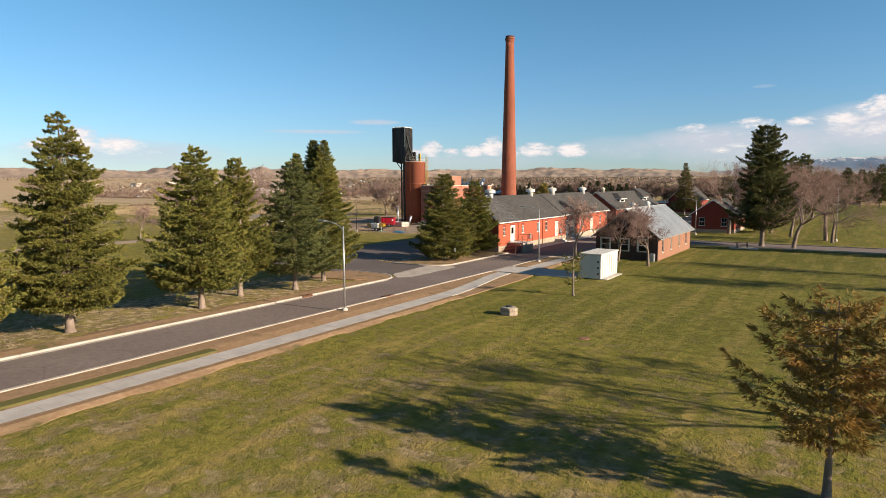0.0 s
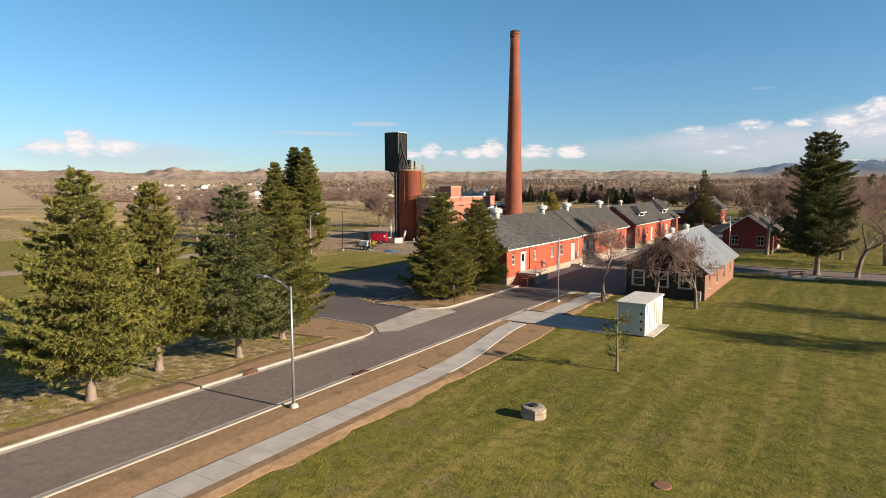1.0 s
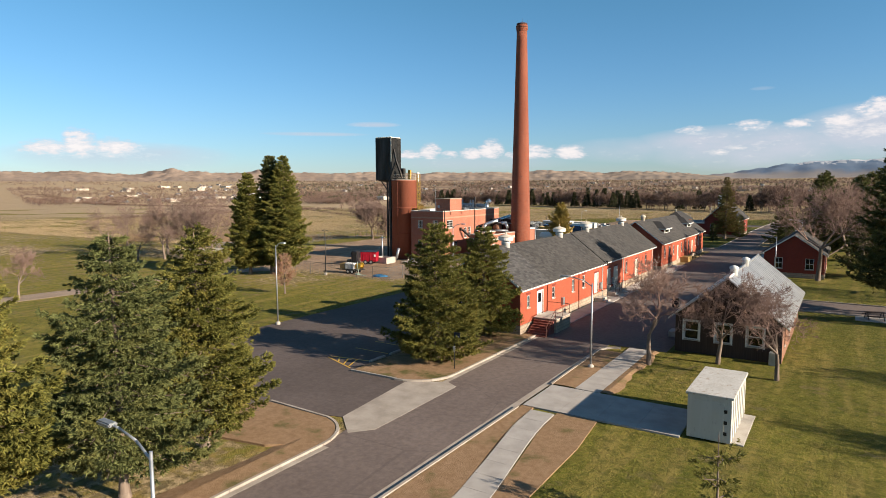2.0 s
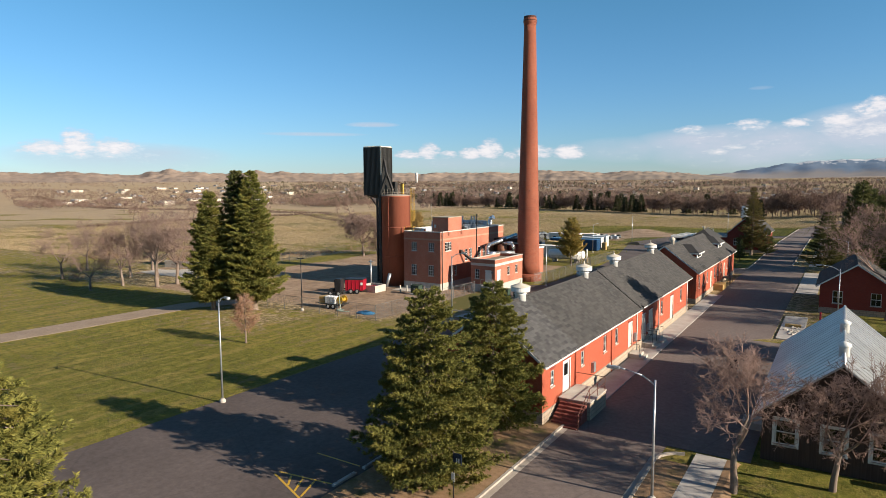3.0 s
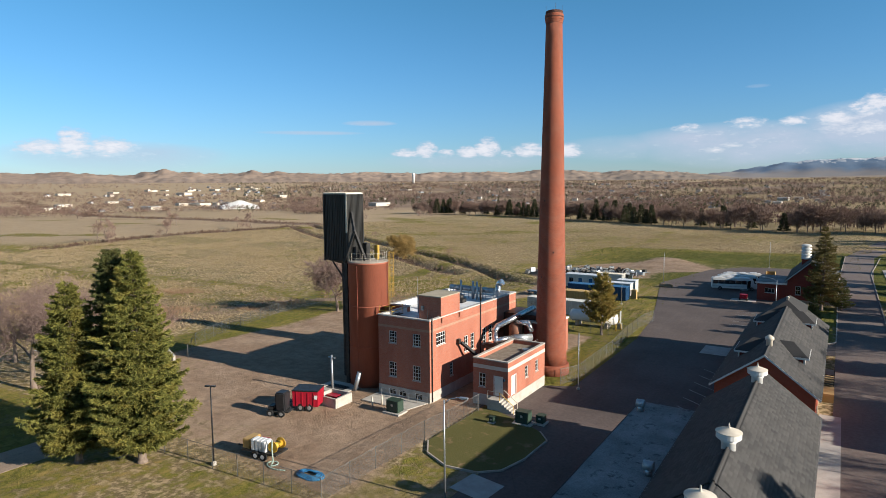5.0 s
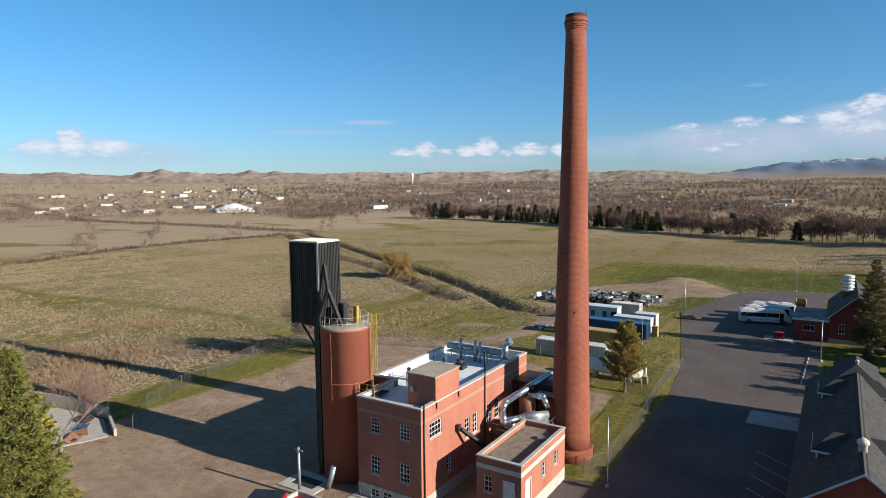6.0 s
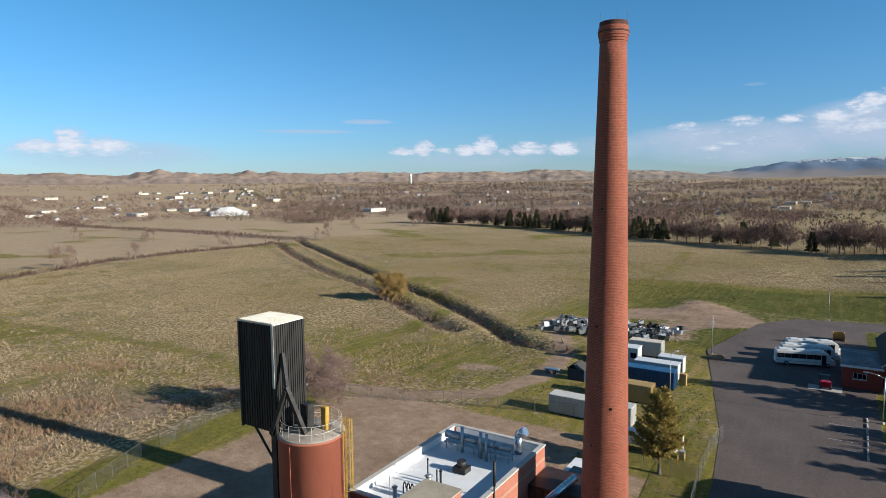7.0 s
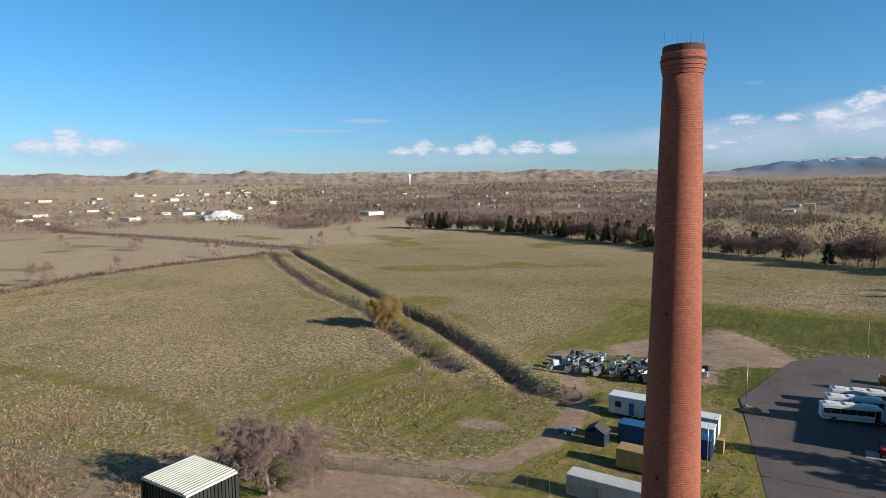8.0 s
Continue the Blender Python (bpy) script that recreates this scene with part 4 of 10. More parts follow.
def slabs(name, x0, x1, y0, y1, label, along="y", step=1.5, z=0.1, mat=None):
    own = thing(name, ((x0 + x1) / 2, y0, 0), label, "pavement", kind="structure")
    n = max(1, round(((y1 - y0) if along == "y" else (x1 - x0)) / step))
    for k in range(n):
        bm = bmesh.new()
        if along == "y":
            box(bm, x0, x1, y0 + (y1 - y0) * k / n + 0.007, y0 + (y1 - y0) * (k + 1) / n - 0.007, -0.2, z)
        else:
            box(bm, x0 + (x1 - x0) * k / n + 0.007, x0 + (x1 - x0) * (k + 1) / n - 0.007, y0, y1, -0.2, z)
        part("slab", bm, mat or M_WALK, own)
    return own


def footpath():
    """Pale slabs beside the street that swing over to the pad in front of the shed."""
    own = thing("pavement", (-28.8, 0, 0), "pale concrete footpath beside the street", "pavement", kind="structure")
    line = [(-28.75 - 1.9 * float(smoothstep(np.array(y), 46.0, 61.0)), y) for y in np.arange(-60, 61.3, 1.51)]
    for (xa, ya), (xb, yb) in zip(line, line[1:]):
        bm = poly(bmesh.new(), [(xa - 0.77, ya + 0.007), (xa + 0.77, ya + 0.007), (xb + 0.77, yb - 0.007), (xb - 0.77, yb - 0.007)], -0.2, 0.1)
        part("slab", bm, M_WALK, own)


footpath()
slabs("pavement", -32.2, -22.9, 61.3, 65.9, "concrete pad from the street to the white shed", "x", 2.5)
slabs("pavement", -30.6, -28.9, 66.0, 78.5, "pale concrete footpath across the lawn", step=1.55)
def drive():
    """The pale drive across the lawn, edged by a low kerb on its far side."""
    pts = [Vector((x, y, 0)) for x, y in [(-104, -20)] + PATH_LAWN[0:]]
    left, right = [], []
    for k, p in enumerate(pts):
        d = ((pts[min(k + 1, len(pts) - 1)] - pts[max(k - 1, 0)])).normalized()
        s = Vector((-d.y, d.x, 0)) * 2.3
        left.append(p + s)
        right.append(p - s)
    sheet("drive", [(p.x, p.y) for p in right] + [(p.x, p.y) for p in left[::-1]], 0.03, M_DRIVE, "pale gravelly drive across the lawn")


drive()
slabs("pavement", -40.2, -38.3, 78.2, 138, "concrete walk along the long brick building", step=2.4, z=0.09)
slabs("pavement", -29.3, -26.9, 113, 126.5, "concrete footpath beside the cottage drive", step=2.0)
slabs("pavement", -29.4, -26.6, 145.5, 171, "concrete footpath beside the street", step=2.0)
slabs("pavement", -29.3, -27.6, 182, 268, "concrete footpath beside the street", step=2.0)


def verge_material(name, grassy):
    m = Mat(name, 0.95, spec=0.1)
    n1, n2, n3 = m.noise(0.5, 4.0, 0.6), m.noise(3.0, 4.0, 0.7), m.noise(12.0, 3.0, 0.7)
    soil = m.mix(m.step(n2, 0.35, 0.65), (0.29, 0.18, 0.10), (0.38, 0.25, 0.15))
    grass = m.mix(n3, (0.075, 0.095, 0.025), (0.19, 0.15, 0.06))
    c = m.mix(m.step(m.math("ADD", n1, m.math("MULTIPLY", n2, 0.25)), 0.72 - grassy, 0.86 - grassy), soil, grass)
    m.color(c).bump(n3, 0.6, 0.06)
    return m.mat


M_VERGE_GREEN = verge_material("green_verge_strip", 0.34)
M_VERGE, M_VERGE_GRASS = verge_material("bare_verge_soil", 0.02), verge_material("thin_verge_grass", 0.10)


def verge(x0, x1, y0, y1, label, mat, z=0.1):
    bm = bmesh.new()
    n = max(2, int((y1 - y0) / 1.0))
    rows = []
    for k in range(n + 1):
        y = y0 + (y1 - y0) * k / n
        w = 0.18 * math.sin(y * 0.9) + 0.12 * math.sin(y * 2.3)
        rows.append([bm.verts.new(p) for p in ((x0, y, -0.15), (x0, y, z), ((x0 + x1) / 2, y, z + 0.03), (x1 - (0.0 if x1 < -30.5 and x1 > -33 else w), y, z if x1 < -30.5 and x1 > -33 else 0.02), (x1, y, -0.15))])
    for a, b in zip(rows, rows[1:]):
        for j in range(4):
            bm.faces.new((a[j], b[j], b[j + 1], a[j + 1]))
    bmesh.ops.recalc_face_normals(bm, faces=bm.faces)
    return tagged(part("verge", bm, mat), label, "verge", kind="structure")


verge(-32.2, -29.53, -60, 46, "strip of bare reddish soil with thin grass beside the kerb", M_VERGE)
tagged(part("verge", box(bmesh.new(), -30.7, -29.9, -60, 24, 0.0, 0.145, 0.02), M_VERGE_GREEN), "narrow strip of green grass beside the footpath", "verge", kind="structure")
verge(-32.4, -30.62, 66.1, 76.5, "strip of bare reddish soil with thin grass beside the kerb", M_VERGE)
verge(-27.97, -26.9, -60, 46, "bare soil edge along the footpath", M_VERGE)
verge(-28.88, -28.1, 66.1, 78.5, "bare soil edge along the footpath", M_VERGE)
tagged(part("verge", poly(bmesh.new(), [(-32.18, 46.02), (-29.54, 46.02), (-29.75, 49.5), (-30.4, 53.5), (-31.2, 58.0), (-31.42, 61.2), (-32.18, 61.2)], -0.15, 0.1), M_VERGE), "bare reddish soil between the kerb and the footpath", "verge", kind="structure")
tagged(part("verge", poly(bmesh.new(), [(-27.96, 46.02), (-28.2, 49.5), (-28.85, 53.5), (-29.65, 58.0), (-29.86, 61.2), (-27.4, 61.2), (-27.0, 57.0), (-26.9, 46.02)], -0.15, 0.06), M_VERGE), "bare soil edge along the bend of the footpath", "verge", kind="structure")


def verge_left():
    bm = bmesh.new()
    ys = np.arange(-60, 50.5, 1.0)
    rows = [[bm.verts.new(p) for p in ((-38.6, y, -0.1), (-38.6, y, 0.13), (-39.8, y, 0.16), (-40.7 + 0.25 * math.sin(y * 0.7), y, 0.02), (-41.0, y, -0.1))] for y in ys]
    for a, b in zip(rows, rows[1:]):
        for j in range(4):
            bm.faces.new((a[j], b[j], b[j + 1], a[j + 1]))
    bmesh.ops.recalc_face_normals(bm, faces=bm.faces)
    tagged(part("verge", bm, M_VERGE), "bare reddish soil bank behind the kerb", "verge", kind="structure")
    bm = poly(bmesh.new(), [(-38.62, 50.2), *arc(-41.6, 50.2, 2.98, 0, 78), (-45.9, 53.2), (-46.5, 52.2), (-48, 50), (-46, 47.5), (-41, 48.5)], -0.1, 0.12)
    tagged(part("verge", bm, M_VERGE), "bare soil corner behind the curved kerb", "verge", kind="structure")
    bm = poly(bmesh.new(), [(-45.98, 61.35), (-42.0, 61.42), *arc(-42.2, 64.3, 2.98, -88, -2), (-39.22, 79.3), (-45.98, 79.3)], -0.1, 0.14)
    tagged(part("island", bm, M_VERGE_GRASS), "kerbed island of bare soil and thin grass", "verge", kind="structure")


verge_left()


# ---- trees ----
def tufts(cs, ds, size, rng, blades=5, spread=0.6, width=0.2):
    """Small sprays of pointed leaves: at each centre, blades round a direction."""
    n = len(cs)
    c, d = np.repeat(cs, blades, 0), np.repeat(ds, blades, 0)
    s = np.repeat(size, blades) * rng.uniform(0.7, 1.2, n * blades)
    d = d + rng.normal(0, spread, d.shape)
    d /= np.linalg.norm(d, axis=1, keepdims=True)
    p = np.cross(d, rng.normal(0, 1, d.shape))
    p /= np.linalg.norm(p, axis=1, keepdims=True) + 1e-9
    a, b, e = c - p * (s * width)[:, None], c + p * (s * width)[:, None], c + d * s[:, None]
    V = np.stack([a, b, e], 1).reshape(-1, 3)
    return V, np.arange(len(V)).reshape(-1, 3)


def conifer(name, h, r, seed, mat, label, bare=0.12, density=1.0, power=0.64, droop=0.28, twin=False, size=0.34, category="spruce tree", clump=0.0, group="conifers", blade=0.11, sprays=8):
    rng = np.random.default_rng(seed)
    own = thing(name, (0, 0, 0), label, category, group)
    bm = bmesh.new()
    lean = rng.normal(0, 0.01, 2)
    zs = [-0.15, 0.25, 0.8, h * 0.3, h * 0.7, h * 0.985]
    rad = [0.034, 0.025, 0.021, 0.016, 0.008, 0.002]
    for k in range(5):
        tube(bm, (lean[0] * zs[k], lean[1] * zs[k], zs[k]), (lean[0] * zs[k + 1], lean[1] * zs[k + 1], zs[k + 1]), rad[k] * h * 0.85, rad[k + 1] * h * 0.85, 10, caps=k in (0, 4))
    part("trunk", bm, M_BARK, own, "grey-brown bark trunk")
    C, D, S, L = [], [], [], []
    tops = [(0.0, 0.0, 1.0)] + ([(0.55, 0.2, 0.94)] if twin else [])
    step = 0.42 / density
    levels = int(h * (1 - bare) / step)
    for i in range(levels * 8):
        # whorl by whorl, each with its own strong and weak sides
        lv = i // 8
        f = min(0.995, bare + (1 - bare) * ((lv + rng.normal(0, 0.22)) / levels))
        if f < bare:
            continue
        tx, ty, th = tops[rng.integers(len(tops))]
        prof = (1 - f) ** power
        prof *= min(1.0, 0.55 + (f - bare) / 0.12 * 0.45) if f < bare + 0.12 else 1.0
        a = 2 * math.pi * (i % 8) / 8 + lv * 2.4 + rng.normal(0, 0.25)
        R = r * prof * (1.0 + 0.13 * math.sin(a * 2 + lv * 0.7) + 0.10 * math.sin(a * 3 - lv * 0.45)) * rng.uniform(0.74, 1.12) + 0.15
        if rng.random() < 0.12 + clump * 0.6:
            R *= rng.uniform(0.4, 0.8)
        out = np.array([math.cos(a), math.sin(a), 0.0])
        side = np.array([-out[1], out[0], 0.0])
        base = np.array([tx * f, ty * f, f * th * h])
        n = max(6, int(R * 24 * density + 6))
        s = rng.uniform(0.12, 1.0, n) ** 0.7
        lat = rng.normal(0, 0.2, n) * R * np.sqrt(np.clip(1.08 - s, 0.03, 1)) + rng.normal(0, 0.05, n)
        zz = -droop * R * s + 0.26 * R * s ** 3 - 0.30 * np.abs(lat) + rng.normal(0, 0.04, n) - 0.10 * rng.random(n) ** 2
        P = base + out * (s * R)[:, None] + side * lat[:, None]
        P[:, 2] += zz
        dd = out + side * np.sign(lat)[:, None] * 0.55 + np.array([0, 0, -0.30]) + (s[:, None] ** 3) * np.array([0, 0, 0.5])
        C.append(P), D.append(dd), S.append(np.full(n, size) * rng.uniform(0.75, 1.2) * (0.7 + 0.3 * prof))
        if i % 2 == 0:
            L.append((base, base + out * R * 0.85 + np.array([0, 0, -droop * R * 0.7])))
    C, D, S = np.concatenate(C), np.concatenate(D), np.concatenate(S)
    D /= np.linalg.norm(D, axis=1, keepdims=True)
    V, F = tufts(C, D, S, rng, sprays, 0.5, blade)
    mesh_np("crown", V, F, mat, own)
    bm = bmesh.new()
    for p, q in L:
        tube(bm, p, q, 0.03, 0.012, 4, caps=False)
    tagged(part("branchwork", bm, M_BARK, own), kind="stuff")
    return own


def bare_tree(name, h, seed, label, twig=None, spread=0.62, levels=7, trunk=0.22, category="tree", leaves=None, leaf_size=0.2, leaf_n=3, upright=0.25, thin=0.015, first=0.24, group="bare trees"):
    rng = np.random.default_rng(seed)
    own = thing(name, (0, 0, 0), label, category, group)
    big, small, ends = [], [], []

    def grow(p, d, length, r, lv):
        steps = 3 if lv < 2 else 2
        for _ in range(steps):
            d = d + rng.normal(0, 0.09, 3) + np.array([0, 0, upright * 0.25])
            d /= np.linalg.norm(d)
            q = p + d * length / steps
            r2 = r * 0.86
            (big if lv < 2 else small).append((p, q, r, r2))
            p, r = q, r2
            if lv >= 2 and rng.random() < 0.7 and lv < levels - 1:
                grow_side(p, d, length * 0.62, r * 0.55, lv + 1)
        if lv >= levels - 1:
            ends.append((p, d))
            return
        for _ in range(3 if lv < 3 else 2):
            grow_side(p, d, length * rng.uniform(0.62, 0.84), r * rng.uniform(0.58, 0.78), lv + 1)

    def grow_side(p, d, length, r, lv):
        e = d + rng.normal(0, spread, 3) + np.array([0, 0, upright * 0.5])
        grow(p, e / np.linalg.norm(e), length, max(r, thin), lv)

    grow(np.array([0.0, 0, -0.15]), np.array([0.03, 0.02, 1.0]), h * first, h * 0.026 * trunk / 0.22, 0)
    allseg = big + small
    top = max(s[1][2] for s in allseg)
    k = h / top

    def skin(segs, n):
        P, Q = np.array([s[0] for s in segs]) * k, np.array([s[1] for s in segs]) * k
        R1, R2 = np.array([s[2] for s in segs]), np.array([s[3] for s in segs])
        P[:, 2] = np.where(P[:, 2] < 0, P[:, 2] - 0.1, P[:, 2])
        d = Q - P
        d /= np.linalg.norm(d, axis=1, keepdims=True) + 1e-9
        a = np.cross(d, np.array([0.31, 0.83, 0.46]))
        a /= np.linalg.norm(a, axis=1, keepdims=True) + 1e-9
        b = np.cross(d, a)
        V = []
        for c, rad in ((P, R1), (Q, R2)):
            for j in range(n):
                t = 2 * math.pi * j / n
                V.append(c + rad[:, None] * (math.cos(t) * a + math.sin(t) * b))
        V = np.stack(V, 1)
        F = np.array([(j, (j + 1) % n, n + (j + 1) % n, n + j) for j in range(n)])
        base = (np.arange(len(segs)) * 2 * n)[:, None, None]
        return V.reshape(-1, 3), (F[None] + base).reshape(-1, 4)

    V, F = skin(big, 8)
    mesh_np("trunk", V, F, M_BARK, own, "grey-brown trunk and main limbs", smooth=True)
    V, F = skin(small, 3)
    mesh_np("crown", V, F, twig or M_TWIG, own)
    if leaves:
        P = np.array([e[0] for e in ends]) * k
        P = np.repeat(P, leaf_n, 0) + rng.normal(0, 0.22, (len(P) * leaf_n, 3))
        D = rng.normal(0, 1, P.shape)
        D /= np.linalg.norm(D, axis=1, keepdims=True)
        V, F = tufts(P, D, np.full(len(P), leaf_size), rng, 4, 0.7, 0.3)
        mesh_np("leaves", V, F, leaves, own)
    return own


def put(ob, x, y, z=0.0, turn=0.0, scale=1.0):
    ob.matrix_basis = pose(x, y, z, 0, 0, turn) @ Matrix.Diagonal((scale, scale, scale, 1))
    return ob


def again(ob, x, y, turn=0.0, scale=1.0, z=0.0, label=""):
    k = ob.scale[0]
    c = copy_thing(ob, pose(x, y, z, 0, 0, turn))
    c.scale = (scale, scale, scale)
    return tagged(c, label)


# street row of spruces, far kerb side
put(conifer("spruce_tree", 15.4, 5.0, 11, M_SPRUCE, "tall two-topped spruce with olive-green needles beside the street", size=0.24, blade=0.15, sprays=12, twin=True, droop=0.3, density=1.2, bare=0.14, power=0.68), -42.3, 22.0, turn=40, scale=0.93)
s_wide = put(conifer("spruce_tree", 12.6, 4.9, 12, M_SPRUCE, "dense green spruce beside the street", size=0.24, blade=0.15, sprays=12, bare=0.14, density=1.15, power=0.68, droop=0.2), -41.9, 31.6, turn=10)
put(conifer("spruce_tree", 12.0, 3.5, 13, M_SPRUCE, "narrow yellow-green spruce beside the street", size=0.24, blade=0.15, sprays=12, power=0.68, droop=0.1, bare=0.14, density=1.15), -43.8, 36.8, turn=80)
put(conifer("spruce_tree", 11.9, 5.0, 14, M_SPRUCE_BLUE, "broad bluish spruce beside the street", size=0.24, blade=0.15, sprays=12, power=0.66, droop=0.18, bare=0.14), -42.0, 41.5)
again(s_wide, -43.5, 46.7, 130, 0.94, label="dense green spruce beside the parking lot")
again(s_wide, -42.0, 14.8, 200, 1.0, label="dense green spruce at the start of the street row")
# two on the island
put(conifer("spruce_tree", 11.1, 4.5, 15, M_SPRUCE, "full olive-green spruce on the kerbed island", size=0.24, blade=0.15, sprays=12, density=1.15, bare=0.08, power=0.62), -42.4, 67.1)
put(conifer("spruce_tree", 10.3, 4.1, 16, M_SPRUCE, "full olive-green spruce beside the brick building", size=0.24, blade=0.15, sprays=12, density=1.15, bare=0.09, power=0.62), -43.0, 75.6)
# three at the far side of the lawn
put(conifer("spruce_tree", 16.0, 4.1, 17, M_SPRUCE, "tall spruce in a close group on the lawn", bare=0.09, size=0.36, blade=0.14, density=1.15, power=0.58), -93.9, 91.9)
put(conifer("spruce_tree", 18.8, 4.0, 18, M_PINE_DARK, "dark tall spruce in a close group on the lawn", bare=0.1, droop=0.35, size=0.36, blade=0.14, density=1.15, power=0.58), -91.9, 94.6)
put(conifer("spruce_tree", 18.7, 4.8, 19, M_SPRUCE, "tall spruce in a close group on the lawn", bare=0.1, size=0.36, blade=0.14, density=1.15, power=0.68), -89.3, 94.9)
# pines
put(conifer("pine_tree", 6.2, 3.2, 21, M_PINE_RUST, "small pine with rusty brown and olive needles on the lawn", bare=0.3, power=0.34, droop=-0.12, size=0.27, blade=0.075, sprays=9, category="pine tree", density=0.95, clump=0.65), -0.2, 23.3)
put(conifer("pine_tree", 4.35, 1.35, 22, M_SPRUCE, "thin young pine with sparse needles on the lawn", bare=0.2, power=0.6, droop=-0.2, size=0.24, category="pine tree", density=0.42), -19.5, 52.1)
put(conifer("pine_tree", 18.4, 5.3, 23, M_PINE_DARK, "broad dark green pine beside the side street", bare=0.14, power=0.45, droop=0.08, size=0.42, category="pine tree", clump=0.65, density=0.85), -10.9, 107.2)
put(conifer("spruce_tree", 16.0, 4.2, 24, M_SPRUCE_OLIVE, "tall olive-brown spruce beside the street", density=0.9, power=0.75, clump=0.3), -41.6, 198.9)
b_spruce = put(conifer("spruce_tree", 11.6, 3.9, 25, M_PINE_DARK, "broad dark green spruce beside the street", density=0.8, power=0.6), -26.3, 174.0)

# bare and budding trees
t_house = put(bare_tree("bare_tree", 8.4, 31, "low bare tree with reddish twigs beside the brown house", M_TWIG_RED, spread=0.62, levels=8, thin=0.012, upright=0.12), -28.0, 74.6)
again(t_house, -19.4, 75.4, 140, 0.86, label="low bare tree with reddish twigs in front of the brown house")
again(t_house, -23.6, 77.6, 250, 0.9, label="low bare tree with reddish twigs close to the brown house")
t_street = put(bare_tree("bare_tree", 12.6, 32, "spreading bare tree with reddish twigs beside the side street", M_TWIG_RED, spread=0.86, levels=8, thin=0.011, upright=0.12), -6.6, 106.0)
t_tall = put(bare_tree("bare_tree", 15.0, 33, "tall bare tree with grey-brown twigs beside the red cottage", M_TWIG, spread=0.62, levels=8, thin=0.012), -18.9, 129.8)
t_lawn = put(bare_tree("bare_tree", 14.4, 34, "old bare tree with pale twigs at the lawn's edge", M_TWIG_PALE, spread=0.72, levels=8, thin=0.013), -118.2, 99.3)
for tx, ty, turn, size in ((-13.5, 151, 60, 0.95), (-12.5, 167, 140, 0.9), (-9.5, 178, 220, 1.0), (-11.5, 190, 300, 0.85), (-8.5, 204, 20, 0.95), (-3.0, 123, 190, 0.9)):
    again(t_tall, tx, ty, turn, size, label="tall bare tree with grey-brown twigs on the grass along the street")
again(t_lawn, -118.2, 102.9, 100, 0.9)
again(t_house, -124.6, 97.2, 100, 1.2, label="slim dark bare tree at the lawn's edge")
again(t_lawn, -124.3, 91.7, 30, 0.53, label="small bare tree with pale twigs at the lawn's edge")
again(t_house, -100.5, 62.0, 20, 0.8, label="small bare tree on the lawn")
again(t_lawn, -134, 104, 190, 0.8)
again(t_lawn, -142, 96, 260, 0.7)
again(t_lawn, -127, 105, 310, 0.85)
again(t_lawn, -138, 111, 20, 0.8)
again(t_lawn, -149, 104, 150, 0.75)
again(t_tall, -112, 108, 80, 0.7, label="bare tree with grey-brown twigs at the lawn's edge")
put(bare_tree("bare_tree", 8.6, 41, "round dense bare tree with pale pinkish twigs behind the yard", M_TWIG_PALE, spread=0.95, levels=9, thin=0.02, first=0.08, trunk=0.26, upright=0.0), -119.0, 152.6, z=-0.2, scale=1.3)
t_far = bare_tree("bare_tree", 12.0, 42, "bare tree with grey-brown twigs beside the far street", M_TWIG, spread=0.62, levels=7, thin=0.034)
t_low = bare_tree("bare_tree", 8.4, 43, "bare tree with reddish twigs on the lawn", M_TWIG_RED, spread=0.75, thin=0.016)
s_far = conifer("pine_tree", 17.4, 4.6, 44, M_PINE_DARK, "dark pine beside the far street", bare=0.12, power=0.58, droop=0.1, size=0.8, category="pine tree", clump=0.3, density=0.42)
put(conifer("young_tree", 5.3, 1.9, 35, M_TWIG_COPPER, "young cone-shaped tree with copper-coloured bare twigs on the lawn", bare=0.2, power=0.75, droop=-0.55, size=0.42, density=1.0, blade=0.014, category="tree", group="young trees"), -75.9, 82.3)
put(conifer("leafing_tree", 9.8, 3.3, 36, M_LEAF_OLIVE, "cone-shaped tree with fresh olive leaves beside the storage tank", bare=0.17, power=0.55, droop=-0.3, size=0.34, blade=0.17, density=0.95, clump=0.35, category="tree", group="leafing trees"), -70.3, 160.0)
put(bare_tree("willow_tree", 8.2, 37, "golden willow in the open field", M_LEAF_GOLD, spread=0.9, leaves=M_LEAF_GOLD, leaf_size=0.2, leaf_n=14, first=0.07, upright=0.05, thin=0.03), -166.5, 235.0, z=float(height(np.array([-166.5]), np.array([235.0]))[0]) - 0.2, scale=1.2)


